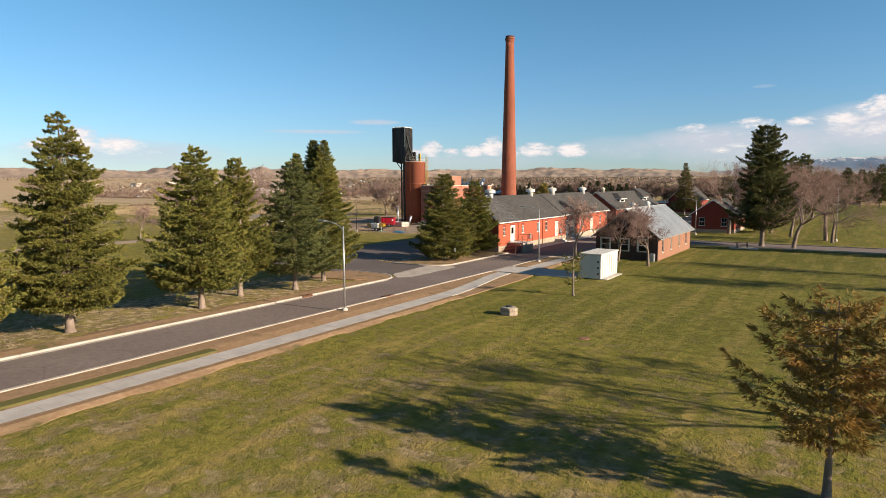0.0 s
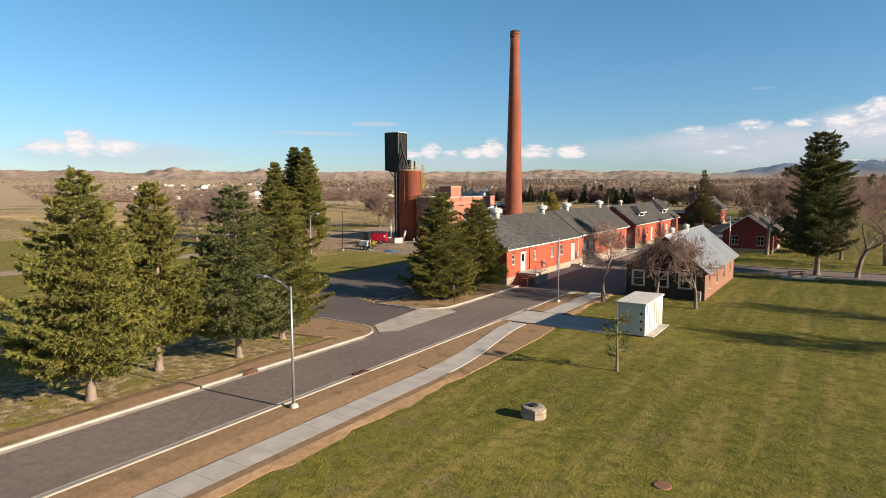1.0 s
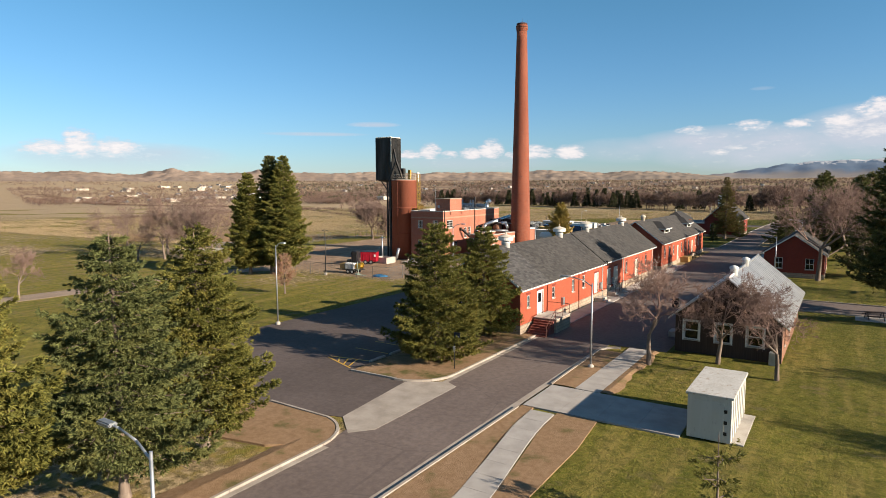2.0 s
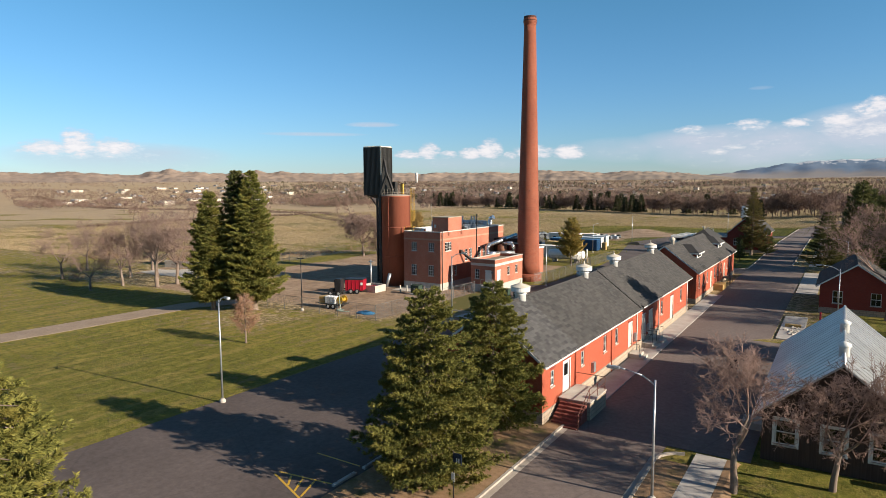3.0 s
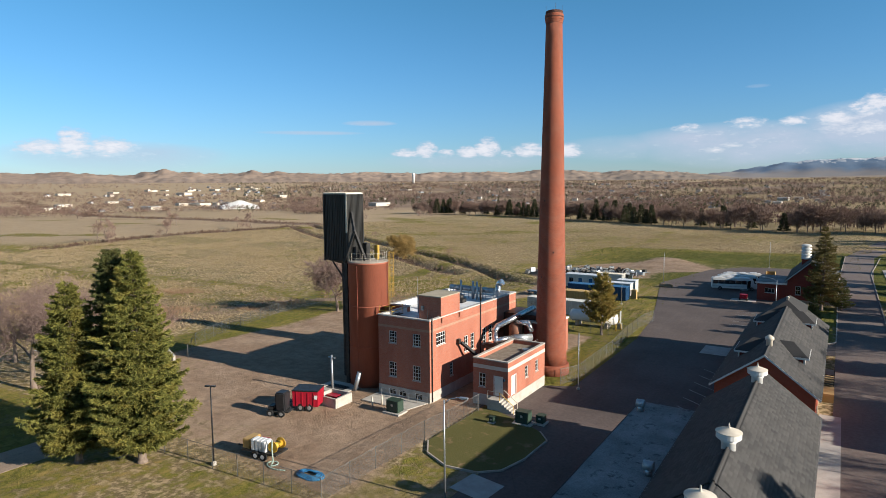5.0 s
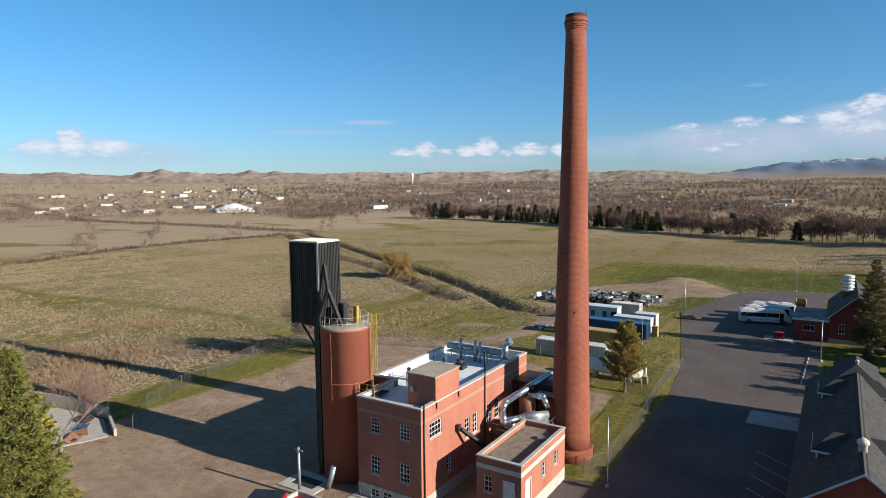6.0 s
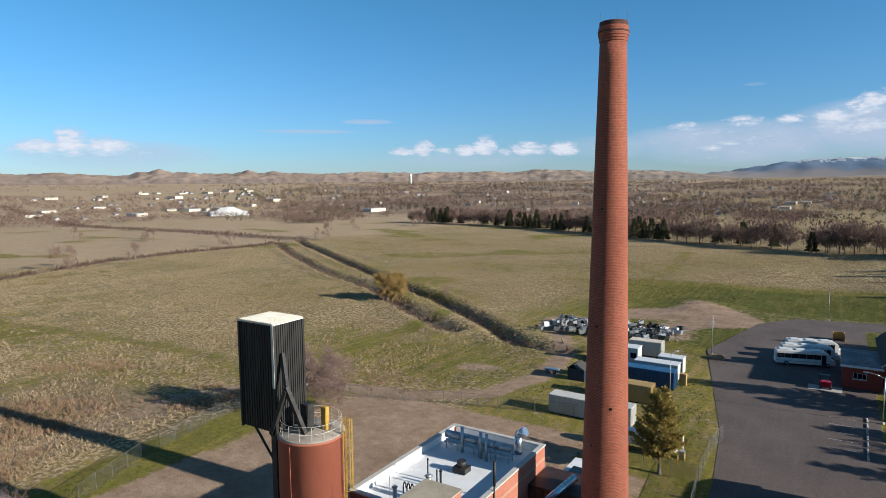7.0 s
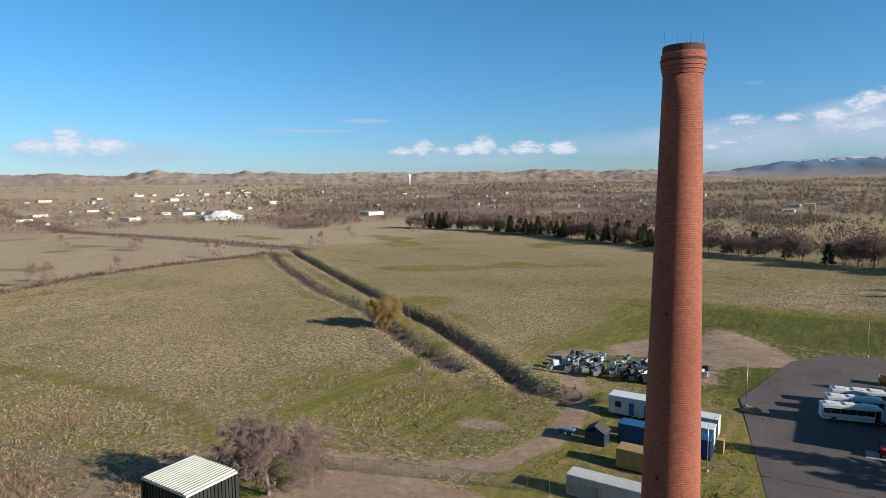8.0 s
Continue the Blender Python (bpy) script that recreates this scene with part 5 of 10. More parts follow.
# ---- the chimney ----
def chimney():
    own = thing("chimney", (*CHIM, 0), "very tall tapering round chimney of orange-red brick", "chimney")
    H = 44.3
    prof = [(2.25, -0.3), (2.25, 1.05), (2.2, 1.2)]
    part("plinth", lathe(bmesh.new(), *CHIM, [(2.32, -0.3), (2.32, 1.1), (2.22, 1.25)], 48), M_BRICK_CHIM, own, "slightly wider brick plinth")
    prof = []
    for k in range(29):
        z = 1.25 + (42.850 - 1.25) * k / 28
        prof.append((2.02 - 1.03 * (z / 42.6) ** 1.02, z))
    part("shaft", lathe(bmesh.new(), *CHIM, prof, 64), M_BRICK_CHIM, own)
    r = prof[-1][0]
    crown = [(r + 0.005, 42.850), (r + 0.04, 42.870), (r + 0.04, 43.050), (r + 0.08, 43.070), (r + 0.08, 43.250), (r + 0.12, 43.270), (r + 0.12, 43.870), (r + 0.06, 43.910), (r + 0.06, 43.970)]
    rim = [(r + 0.05, 43.973), (r + 0.05, 44.270), (r + 0.0, H), (r - 0.3, H), (r - 0.32, 43.450), (0.05, 43.450)]
    part("rim", lathe(bmesh.new(), *CHIM, rim, 64, smooth=False), M_BRICK_SOOT, own, "rim black with soot")
    part("crown", lathe(bmesh.new(), *CHIM, crown, 64, smooth=False), M_BRICK_CHIM, own, "corbelled brick head")
    band = [(r + 0.125, 43.500), (r + 0.15, 43.520), (r + 0.15, 43.600), (r + 0.125, 43.620)]
    part("corbel", lathe(bmesh.new(), *CHIM, band, 64, smooth=False), M_BRICK_SOOT, own, "sooty corbel course under the rim")
    for k, a in enumerate((30, 120, 210, 300)):
        bm = tube(bmesh.new(), (CHIM[0] + r * math.cos(radians(a)), CHIM[1] + r * math.sin(radians(a)), H - 0.1), (CHIM[0] + r * math.cos(radians(a)), CHIM[1] + r * math.sin(radians(a)), H + 0.75), 0.016, 0.008, 6)
        part("lightning_rod", bm, M_DKSTEEL, own, "thin lightning rod")
    for z, a in ((12.2, 250), (21.6, 255), (30.5, 262), (15.3, 300)):
        rr = 2.02 - 1.03 * (z / 42.6) ** 1.02
        part("vent_hole", box(bmesh.new(), *[v for c, s in ((CHIM[0] + rr * math.cos(radians(a)), 0.065), (CHIM[1] + rr * math.sin(radians(a)), 0.065)) for v in (c - s, c + s)], z, z + 0.18), M_BLACK, own, "small dark hole in the brick")
    # breeching between the boiler house and the shaft
    bm = box(bmesh.new(), -72.6, -70.2, 136.4, 138.9, -0.2, 6.3)
    part("flue", bm, M_BRICK_DARK, own, "square red brick flue at the foot")
    bm = box(bmesh.new(), -72.75, -70.1, 136.25, 139.05, 6.303, 6.45)
    part("flue_cap", bm, M_CONC, own)


chimney()


# ---- the boiler house ----
def boiler_house():
    own = thing("boiler_house", (-79.5, 131, 0), "two-storey orange brick boiler house with a white flat roof", "building")
    top, base = 9.1, 1.15
    front = [(-81.5, -80.45, 6.1, 7.5), (-78.25, -77.2, 6.1, 7.5), (-81.55, -80.5, 2.25, 3.95), (-78.3, -77.25, 2.25, 3.95)]
    side = [(121.2, 123.1, 6.1, 7.5), (127.2, 128.1, 4.0, 5.95), (128.7, 129.6, 4.0, 5.95), (131.6, 132.6, 4.0, 6.0), (133.2, 134.2, 4.0, 6.0), (124.0, 124.7, 2.0, 3.5)]
    low = [(-81.6, -80.6, 0.15, 0.85), (-80.2, -79.2, 0.15, 0.85), (-78.0, -77.0, 0.15, 0.85)]
    runs = (("x", 119.9, 120.2, -83.0, -76.0, front, low), ("y", -76.3, -76.0, 120.2, 140.6, side, []), ("y", -83.0, -82.7, 120.2, 125.4, [], []),
            ("x", 125.4, 125.7, -85.5, -82.7, [], []), ("y", -85.5, -85.2, 125.7, 140.6, [], []), ("x", 140.6, 140.9, -85.5, -76.0, [], []))
    for ax, t0, t1, u0, u1, holes, lows in runs:
        part("wall", wall(bmesh.new(), ax, t0, t1, u0, u1, base, top, holes), M_BRICK, own)
        d = 0.06
        bm = wall(bmesh.new(), ax, t0 - (d if t0 in (119.9, 125.4, -83.0, -85.5) else 0), t1 + (d if t1 in (-76.0, 140.9) else 0), u0, u1, -0.3, base - 0.003, lows)
        part("foundation", bm, M_CONC, own, "stained concrete base")
        bm = bmesh.new()
        c0, c1 = t0 - 0.06, t1 + 0.06
        box(bm, *at_wall(ax, c0, c1, u0 - (0.06 if ax == "x" else -0.06), u1 + (0.06 if ax == "x" else -0.06), top + 0.003, top + 0.13))
        part("coping", bm, M_PALECOPE, own, "pale metal-capped coping")
        inner = (t1 + 0.003, t1 + 0.02) if t0 in (119.9, 125.4, -83.0, -85.5) else (t0 - 0.02, t0 - 0.003)
        part("upstand", box(bmesh.new(), *at_wall(ax, *inner, u0 + 0.35, u1 - 0.35, 8.5, top)), M_MEMBRANE, own, "white membrane upstand inside the parapet")
    # paler brick string course
    for ax, t0, t1, u0, u1 in (("x", 119.88, 119.897, -83.0, -75.985), ("y", -75.997, -75.98, 119.88, 140.9)):
        part("string_course", box(bmesh.new(), *at_wall(ax, t0, t1, u0, u1, 7.85, 8.12)), M_CREAMBRICK, own, "band of paler brick")
    for h in front:
        window(own, "x", 119.9, -1, *h, nx=3, nz=4)
    for k, h in enumerate(side):
        window(own, "y", -76.0, 1, *h, nx=4 if k == 0 else 2, nz=4 if k else 3)
    for h in low:
        window(own, "x", 119.84, -1, *h, nx=2, nz=1, sill=False)
    part("roof", poly(bmesh.new(), [(-82.7, 120.2), (-76.3, 120.2), (-76.3, 140.6), (-85.2, 140.6), (-85.2, 125.7), (-82.7, 125.7)], 8.2, 8.5), M_MEMBRANE, own, "white membrane roof with stains")
    # stair head
    for bm in (wall(bmesh.new(), "x", 122.2, 122.45, -78.95, -76.0, 8.503, 11.3), wall(bmesh.new(), "x", 125.95, 126.2, -78.95, -76.0, 8.503, 11.3),
               wall(bmesh.new(), "y", -78.95, -78.7, 122.45, 125.95, 8.503, 11.3), wall(bmesh.new(), "y", -76.25, -76.003, 122.45, 125.95, 9.24, 11.3)):
        part("stair_head_wall", bm, M_BRICK, own)
    part("stair_head_roof", box(bmesh.new(), -79.05, -75.93, 122.1, 126.3, 11.303, 11.42, 0.02), M_TANROOF, own, "tan gravel roof of the stair head")
    part("electric_box", box(bmesh.new(), -78.6, -78.25, 122.02, 122.197, 9.7, 10.2, 0.02), M_GALV, own, "small grey box on the brick")
    # downpipes and stacks
    for x, y in ((-75.9, 120.25), (-75.9, 131.0)):
        part("downpipe", tube(bmesh.new(), (x, y, 0.1), (x, y, 9.6), 0.07, n=10), M_DKSTEEL, own, "dark iron pipe up the wall")
    part("pipe_hood", tube(bmesh.new(), (-75.9, 131.0, 9.6), (-75.9, 131.0, 11.6), 0.11, n=12), M_DKSTEEL, own)
    for x, y, z, r in ((-81.3, 125.6, 10.4, 0.16), (-79.9, 128.0, 10.6, 0.22), (-79.2, 128.6, 10.9, 0.1), (-82.0, 131.0, 10.2, 0.06), (-80.6, 130.2, 9.9, 0.06)):
        bm = tube(bmesh.new(), (x, y, 8.5), (x, y, z), r, n=14)
        tube(bm, (x, y, z + 0.06), (x, y, z + 0.2), r * 1.5, r * 0.6, 14)
        part("roof_pipe", bm, M_GALV if r > 0.12 else M_BLACK, own, "metal vent pipe on the roof")
    for x in (-82.0, -81.65, -81.3):
        bm = bmesh.new()
        pts = [(x, 127.6, 8.5), (x, 127.6, 9.5), (x, 127.75, 9.75), (x, 127.95, 9.5), (x, 127.95, 9.2)]
        for p, q in zip(pts, pts[1:]):
            tube(bm, p, q, 0.05, n=8)
        part("vent_pipe", bm, M_BLACK, own, "bent black vent pipe")
    # condenser bank on legs
    for k, x in enumerate((-83.4, -81.7, -80.0, -78.3)):
        bm = tube(bmesh.new(), (x - 0.8, 137.4, 9.75), (x + 0.8, 137.4, 9.75), 0.36, n=16)
        part("roof_cooler", bm, M_GALV, own, "pale grey cylinder cooler on the roof")
        bm = bmesh.new()
        for dx in (-0.6, 0.6):
            for dy in (-0.4, 0.4):
                tube(bm, (x + dx, 137.4 + dy, 8.5), (x + dx, 137.4 + dy, 9.5), 0.05, n=6)
        box(bm, x - 0.8, x + 0.8, 136.9, 137.9, 9.12, 9.2)
        part("cooler_stand", bm, M_GALV, own)
    for x, y in ((-82.3, 137.0), (-80.3, 136.8), (-79.6, 136.6)):
        part("exhaust_stack", tube(bmesh.new(), (x, y, 8.5), (x, y, 10.9), 0.15, n=12), M_GALV, own)
    bm = tube(bmesh.new(), (-77.9, 139.4, 8.5), (-77.9, 139.4, 10.2), 0.35, n=16)
    tube(bm, (-77.9, 139.4, 10.25), (-77.2, 139.4, 10.7), 0.4, 0.42, 16)
    part("steam_vent", bm, M_CHROME, own, "bright metal steam vent")
    bm = box(bmesh.new(), -81.0, -79.8, 133.2, 134.2, 8.55, 9.0)
    tube(bm, (-80.4, 133.7, 9.0), (-80.4, 133.7, 9.5), 0.4, n=16)
    part("roof_fan", bm, M_DKSTEEL, own, "square roof fan")
    part("wall_fan", box(bmesh.new(), -75.99, -75.6, 125.4, 125.9, 5.4, 6.0, 0.03), M_DKSTEEL, own)
    # dark conveyor chute on the east wall
    bm = bmesh.new()
    for p, q, r in (((-75.5, 125.7, 5.6), (-73.6, 128.6, 2.6), 0.22),):
        tube(bm, p, q, r, n=4)
    part("ash_chute", bm, M_DKSTEEL, own, "dark sloping chute against the wall")
    part("aerial", tube(bmesh.new(), (-79.2, 122.3, 8.5), (-79.2, 122.3, 13.4), 0.025, 0.015, 6), M_GALV, own, "thin aerial")
    part("lamp_post_top", tube(bmesh.new(), (-77.0, 121.0, 8.5), (-77.0, 121.0, 10.2), 0.03, n=6), M_BLACK, own)


M_PALECOPE = plain("pale_coping", (0.50, 0.47, 0.43), (0.62, 0.59, 0.54), 1.2, 0.6)
M_CREAMBRICK = brick("brick_pale_band", (0.46, 0.26, 0.17), (0.52, 0.31, 0.21), (0.42, 0.26, 0.18))
M_TANROOF = plain("tan_roof", (0.36, 0.31, 0.23), (0.46, 0.40, 0.30), 1.0, 0.9, fine=12)
boiler_house()


def annex():
    own = thing("annex_building", (-70, 127.5, 0), "small one-storey brick annex with a white band and gravel roof", "building")
    x0, x1, y0, y1, base, top = -72.2, -68.0, 122.7, 132.3, 1.2, 5.0
    front = [(-71.5, -70.7, 2.0, 3.5), (-69.6, -68.65, 1.25, 3.35)]
    side = [(123.6, 124.6, 1.25, 3.35), (126.9, 127.7, 2.3, 3.6), (129.7, 130.5, 2.3, 3.6)]
    for ax, t0, t1, u0, u1, holes in (("x", y0, y0 + 0.25, x0, x1, front), ("y", x1 - 0.25, x1, y0 + 0.25, y1 - 0.25, side), ("y", x0, x0 + 0.25, y0 + 0.25, y1 - 0.25, []), ("x", y1 - 0.25, y1, x0, x1, [])):
        part("wall", wall(bmesh.new(), ax, t0, t1, u0, u1, base, top, holes), M_BRICK, own)
        part("foundation", wall(bmesh.new(), ax, t0 - 0.05, t1 + 0.05, u0, u1, -0.3, base - 0.003), M_CONC, own, "pale concrete base")
        part("coping", box(bmesh.new(), *at_wall(ax, t0 - 0.05, t1 + 0.05, u0 - (0.05 if ax == "x" else -0.06), u1 + (0.05 if ax == "x" else -0.06), top + 0.003, top + 0.12)), M_CONC, own, "pale coping")
    for ax, t0, t1, u0, u1 in (("x", y0 - 0.03, y0 - 0.003, x0, x1 + 0.03), ("y", x1 + 0.003, x1 + 0.03, y0, y1)):
        part("band", box(bmesh.new(), *at_wall(ax, t0, t1, u0, u1, 4.05, 4.45)), M_CREAMBAND, own, "off-white painted band")
    window(own, "x", y0, -1, *front[0], nx=2, nz=3)
    door(own, "x", y0, -1, *front[1], M_WHITE, "pale blue-white steel door")
    door(own, "y", x1, 1, *side[0], M_WHITE, "pale steel door")
    for h in side[1:]:
        window(own, "y", x1, 1, *h, nx=2, nz=3)
    part("roof", box(bmesh.new(), x0 + 0.25, x1 - 0.25, y0 + 0.25, y1 - 0.25, 4.4, 4.62), M_GRAVELROOF, own, "brown gravel roof")
    part("roof_vent", lathe(bmesh.new(), -69.2, 129.6, [(0.45, 4.62), (0.45, 4.8), (0.4, 4.86)], 20), M_GALV, own, "round white roof vent")
    # steps up to the front door
    bm = box(bmesh.new(), -69.8, -68.4, 121.5, 122.64, -0.2, 1.2)
    part("landing", bm, M_CONC, own)
    for k in range(6):
        part("step", box(bmesh.new(), -68.397 + 0.28 * k, -68.117 + 0.28 * k, 121.5, 122.6, -0.2, 1.02 - 0.18 * k), M_CONC, own, "concrete step")
    for y in (121.55, 122.55):
        bm = tube(bmesh.new(), (-68.4, y, 2.1), (-66.8, y, 0.95), 0.03, n=6)
        for p, q in (((-68.4, y, 1.2), (-68.4, y, 2.1)), ((-66.8, y, 0.0), (-66.8, y, 0.95)), ((-69.8, 121.55, 2.1), (-68.4, 121.55, 2.1)), ((-69.8, 121.55, 1.2), (-69.8, 121.55, 2.1))):
            tube(bm, p, q, 0.03, n=6)
        part("handrail", bm, M_YELLOW if y < 122 else M_CREAM, own, "pale yellow pipe handrail")
    part("wall_lamp", box(bmesh.new(), -68.5, -68.3, 122.5, 122.69, 3.0, 3.3, 0.02), M_SIGNBLUE, own)


M_CREAMBAND = plain("off_white_band", (0.60, 0.54, 0.46), (0.68, 0.62, 0.54), 1.5, 0.7)
annex()


def duct_run(own, pts, r, mat, name="duct", label=""):
    bm = bmesh.new()
    for p, q in zip(pts, pts[1:]):
        tube(bm, p, q, r, n=18)
    for p in pts[1:-1]:
        bmesh.ops.create_uvsphere(bm, u_segments=18, v_segments=10, radius=r * 1.01, matrix=Matrix.Translation(p))
    return part(name, bm, mat, own, label)


def flue_plant():
    own = thing("exhaust_plant", (-73, 134, 0), "bright exhaust ducts, fan and dust collector beside the boiler house", "machinery")
    duct_run(own, [(-72.6, 139.3, 7.6), (-74.4, 132.6, 6.3), (-74.5, 131.9, 5.7), (-73.6, 130.6, 5.0), (-72.6, 133.2, 4.9)], 0.36, M_CHROME, label="bright metal elbow duct")
    duct_run(own, [(-73.2, 135.4, 6.3), (-71.6, 135.4, 6.5), (-71.2, 135.6, 5.4)], 0.33, M_CHROME)
    duct_run(own, [(-72.6, 133.2, 4.9), (-71.0, 135.2, 4.8)], 0.42, M_GALV)
    part("fan_housing", lathe(bmesh.new(), -73.4, 135.6, [(0.5, 4.2), (0.85, 4.4), (0.85, 5.9), (0.5, 6.2)], 20), M_COPPERY, own, "rust-coloured drum")
    part("fan_box", box(bmesh.new(), -72.4, -70.6, 133.3, 134.6, 3.4, 4.7, 0.05), M_GALV, own)
    part("pump", box(bmesh.new(), -74.6, -73.6, 132.6, 133.6, 3.5, 4.4, 0.05), M_CREAM, own)
    part("deck", box(bmesh.new(), -75.3, -70.4, 131.0, 136.2, 3.2, 3.35), M_DKSTEEL, own, "steel deck")
    bm = bmesh.new()
    for x in (-75.1, -72.8, -70.6):
        for y in (131.2, 136.0):
            tube(bm, (x, y, 0), (x, y, 3.2), 0.08, n=8)
    part("deck_leg", bm, M_DKSTEEL, own)
    bm = bmesh.new()
    for y in np.arange(131.2, 136.1, 0.8):
        tube(bm, (-70.5, y, 3.35), (-70.5, y, 4.4), 0.025, n=6)
    for z in (3.9, 4.4):
        tube(bm, (-70.5, 131.1, z), (-70.5, 136.1, z), 0.025, n=6)
        tube(bm, (-75.2, 131.1, z), (-70.5, 131.1, z), 0.025, n=6)
    part("rail", bm, M_GALV, own)
    bm = box(bmesh.new(), -75.9, -71.4, 137.2, 141.2, -0.1, 7.1)
    part("collector", bm, M_DARKRED, own, "dark brown ribbed metal enclosure")
    for k in range(14):
        y = 137.3 + k * 0.29
        part("rib", box(bmesh.new(), -71.397, -71.34, y, y + 0.1, 0, 7.1), M_DARKRED, own)
    for k in range(15):
        x = -75.8 + k * 0.3
        part("rib", box(bmesh.new(), x, x + 0.1, 137.14, 137.197, 0, 7.1), M_DARKRED, own)


M_COPPERY = plain("rusted_drum", (0.28, 0.13, 0.08), (0.36, 0.18, 0.11), 2.0, 0.6, 0.3)
M_DARKRED = plain("dark_brown_metal", (0.055, 0.03, 0.025), (0.08, 0.045, 0.035), 1.5, 0.5, 0.3)
flue_plant()


def rear_shed():
    own = thing("rear_shed", (-72, 147, 0), "low brick shed with a pale flat roof behind the boiler house", "shed")
    for ax, t0, t1, u0, u1 in (("x", 142.5, 142.7, -76, -71.6), ("x", 148.8, 149, -76, -71.6), ("y", -76, -75.8, 142.7, 148.8), ("y", -71.8, -71.6, 142.7, 148.8)):
        part("wall", wall(bmesh.new(), ax, t0, t1, u0, u1, -0.2, 4.6), M_BRICK, own)
    part("roof", box(bmesh.new(), -76.1, -71.5, 142.45, 149.1, 4.603, 4.8), M_MEMBRANE, own, "pale membrane roof")
    for x in (-75.4, -73.6):
        part("skylight", box(bmesh.new(), x, x + 1.3, 145.0, 146.6, 4.803, 5.1, 0.04), M_GLASS, own, "glazed roof light")
    bm = tube(bmesh.new(), (-72.4, 143.6, 4.8), (-72.4, 143.6, 6.6), 0.25, n=14)
    part("stack", bm, M_DKSTEEL, own)


rear_shed()


# ---- silo and ash hopper ----
SILO = (-86.4, 122.45)


def silo():
    own = thing("silo", (*SILO, 0), "tall round rust-red silo with a yellow caged ladder", "silo")
    x, y = SILO
    part("drum", lathe(bmesh.new(), x, y, [(2.4, -0.2), (2.4, 14.55), (2.46, 14.57), (2.46, 14.75)], 56), M_SILO, own)
    part("lid", lathe(bmesh.new(), x, y, [(2.44, 14.753), (2.3, 14.85), (0.5, 15.05)], 56), M_STONECAP, own, "stained grey concrete lid")
    for z in (4.8, 9.6):
        part("seam", lathe(bmesh.new(), x, y, [(2.402, z), (2.412, z + 0.02), (2.412, z + 0.06), (2.402, z + 0.08)], 56), M_SILO, own)
    part("seam", box(bmesh.new(), x + 0.2, x + 0.26, y - 2.43, y - 2.395, 0, 14.5), M_SILO, own)
    # rail round the lid
    bm = bmesh.new()
    for k in range(16):
        a = 2 * math.pi * k / 16
        tube(bm, (x + 2.2 * math.cos(a), y + 2.2 * math.sin(a), 14.8), (x + 2.2 * math.cos(a), y + 2.2 * math.sin(a), 15.8), 0.014, n=6)
        b = 2 * math.pi * (k + 1) / 16
        for z in (15.3, 15.85):
            tube(bm, (x + 2.2 * math.cos(a), y + 2.2 * math.sin(a), z), (x + 2.2 * math.cos(b), y + 2.2 * math.sin(b), z), 0.013, n=6)
    part("rail", bm, M_CREAM, own, "thin pale rail round the lid")
    # ladder with a yellow cage on the east side
    ca, sa = math.cos(radians(19)), math.sin(radians(19))

    def at(out, side):
        return x + ca * (2.5 + out) - sa * side, y + sa * (2.5 + out) + ca * side

    bm = bmesh.new()
    for dy in (-0.22, 0.22):
        tube(bm, (*at(0.05, dy), 8.8), (*at(0.05, dy), 16.0), 0.03, n=6)
    for k in range(24):
        tube(bm, (*at(0.05, -0.22), 8.9 + k * 0.3), (*at(0.05, 0.22), 8.9 + k * 0.3), 0.016, n=5)
    part("ladder", bm, M_LADDER, own, "yellow steel ladder")
    bm = bmesh.new()
    ring = [at(0.1 + 0.55 * math.sin(t), -0.36 * math.cos(t)) for t in np.linspace(0, math.pi, 8)]
    for k in range(8):
        z = 10.6 + k * 0.75
        for p, q in zip(ring, ring[1:]):
            tube(bm, (*p, z), (*q, z), 0.022, n=5)
    for p in ring:
        tube(bm, (*p, 10.6), (*p, 15.9), 0.02, n=5)
    part("ladder_cage", bm, M_LADDER, own, "yellow hooped ladder cage")
    bm = box(bmesh.new(), x + 2.35, x + 4.4, y - 1.3, y + 0.9, 8.72, 8.8)
    part("platform", bm, M_DARKRED, own)
    for px, py in ((x + 4.35, y - 1.25), (x + 4.35, y + 0.85), (x + 2.6, y - 1.25), (x + 3.5, y - 1.25)):
        part("rail_post", tube(bmesh.new(), (px, py, 8.8), (px, py, 9.85), 0.025, n=6), M_YELLOW, own)
    for z in (9.3, 9.85):
        part("platform_rail", tube(bmesh.new(), (x + 2.5, y - 1.25, z), (x + 4.35, y - 1.25, z), 0.025, n=6), M_YELLOW, own)
        part("platform_rail", tube(bmesh.new(), (x + 4.35, y - 1.25, z), (x + 4.35, y + 0.85, z), 0.025, n=6), M_YELLOW, own)


silo()


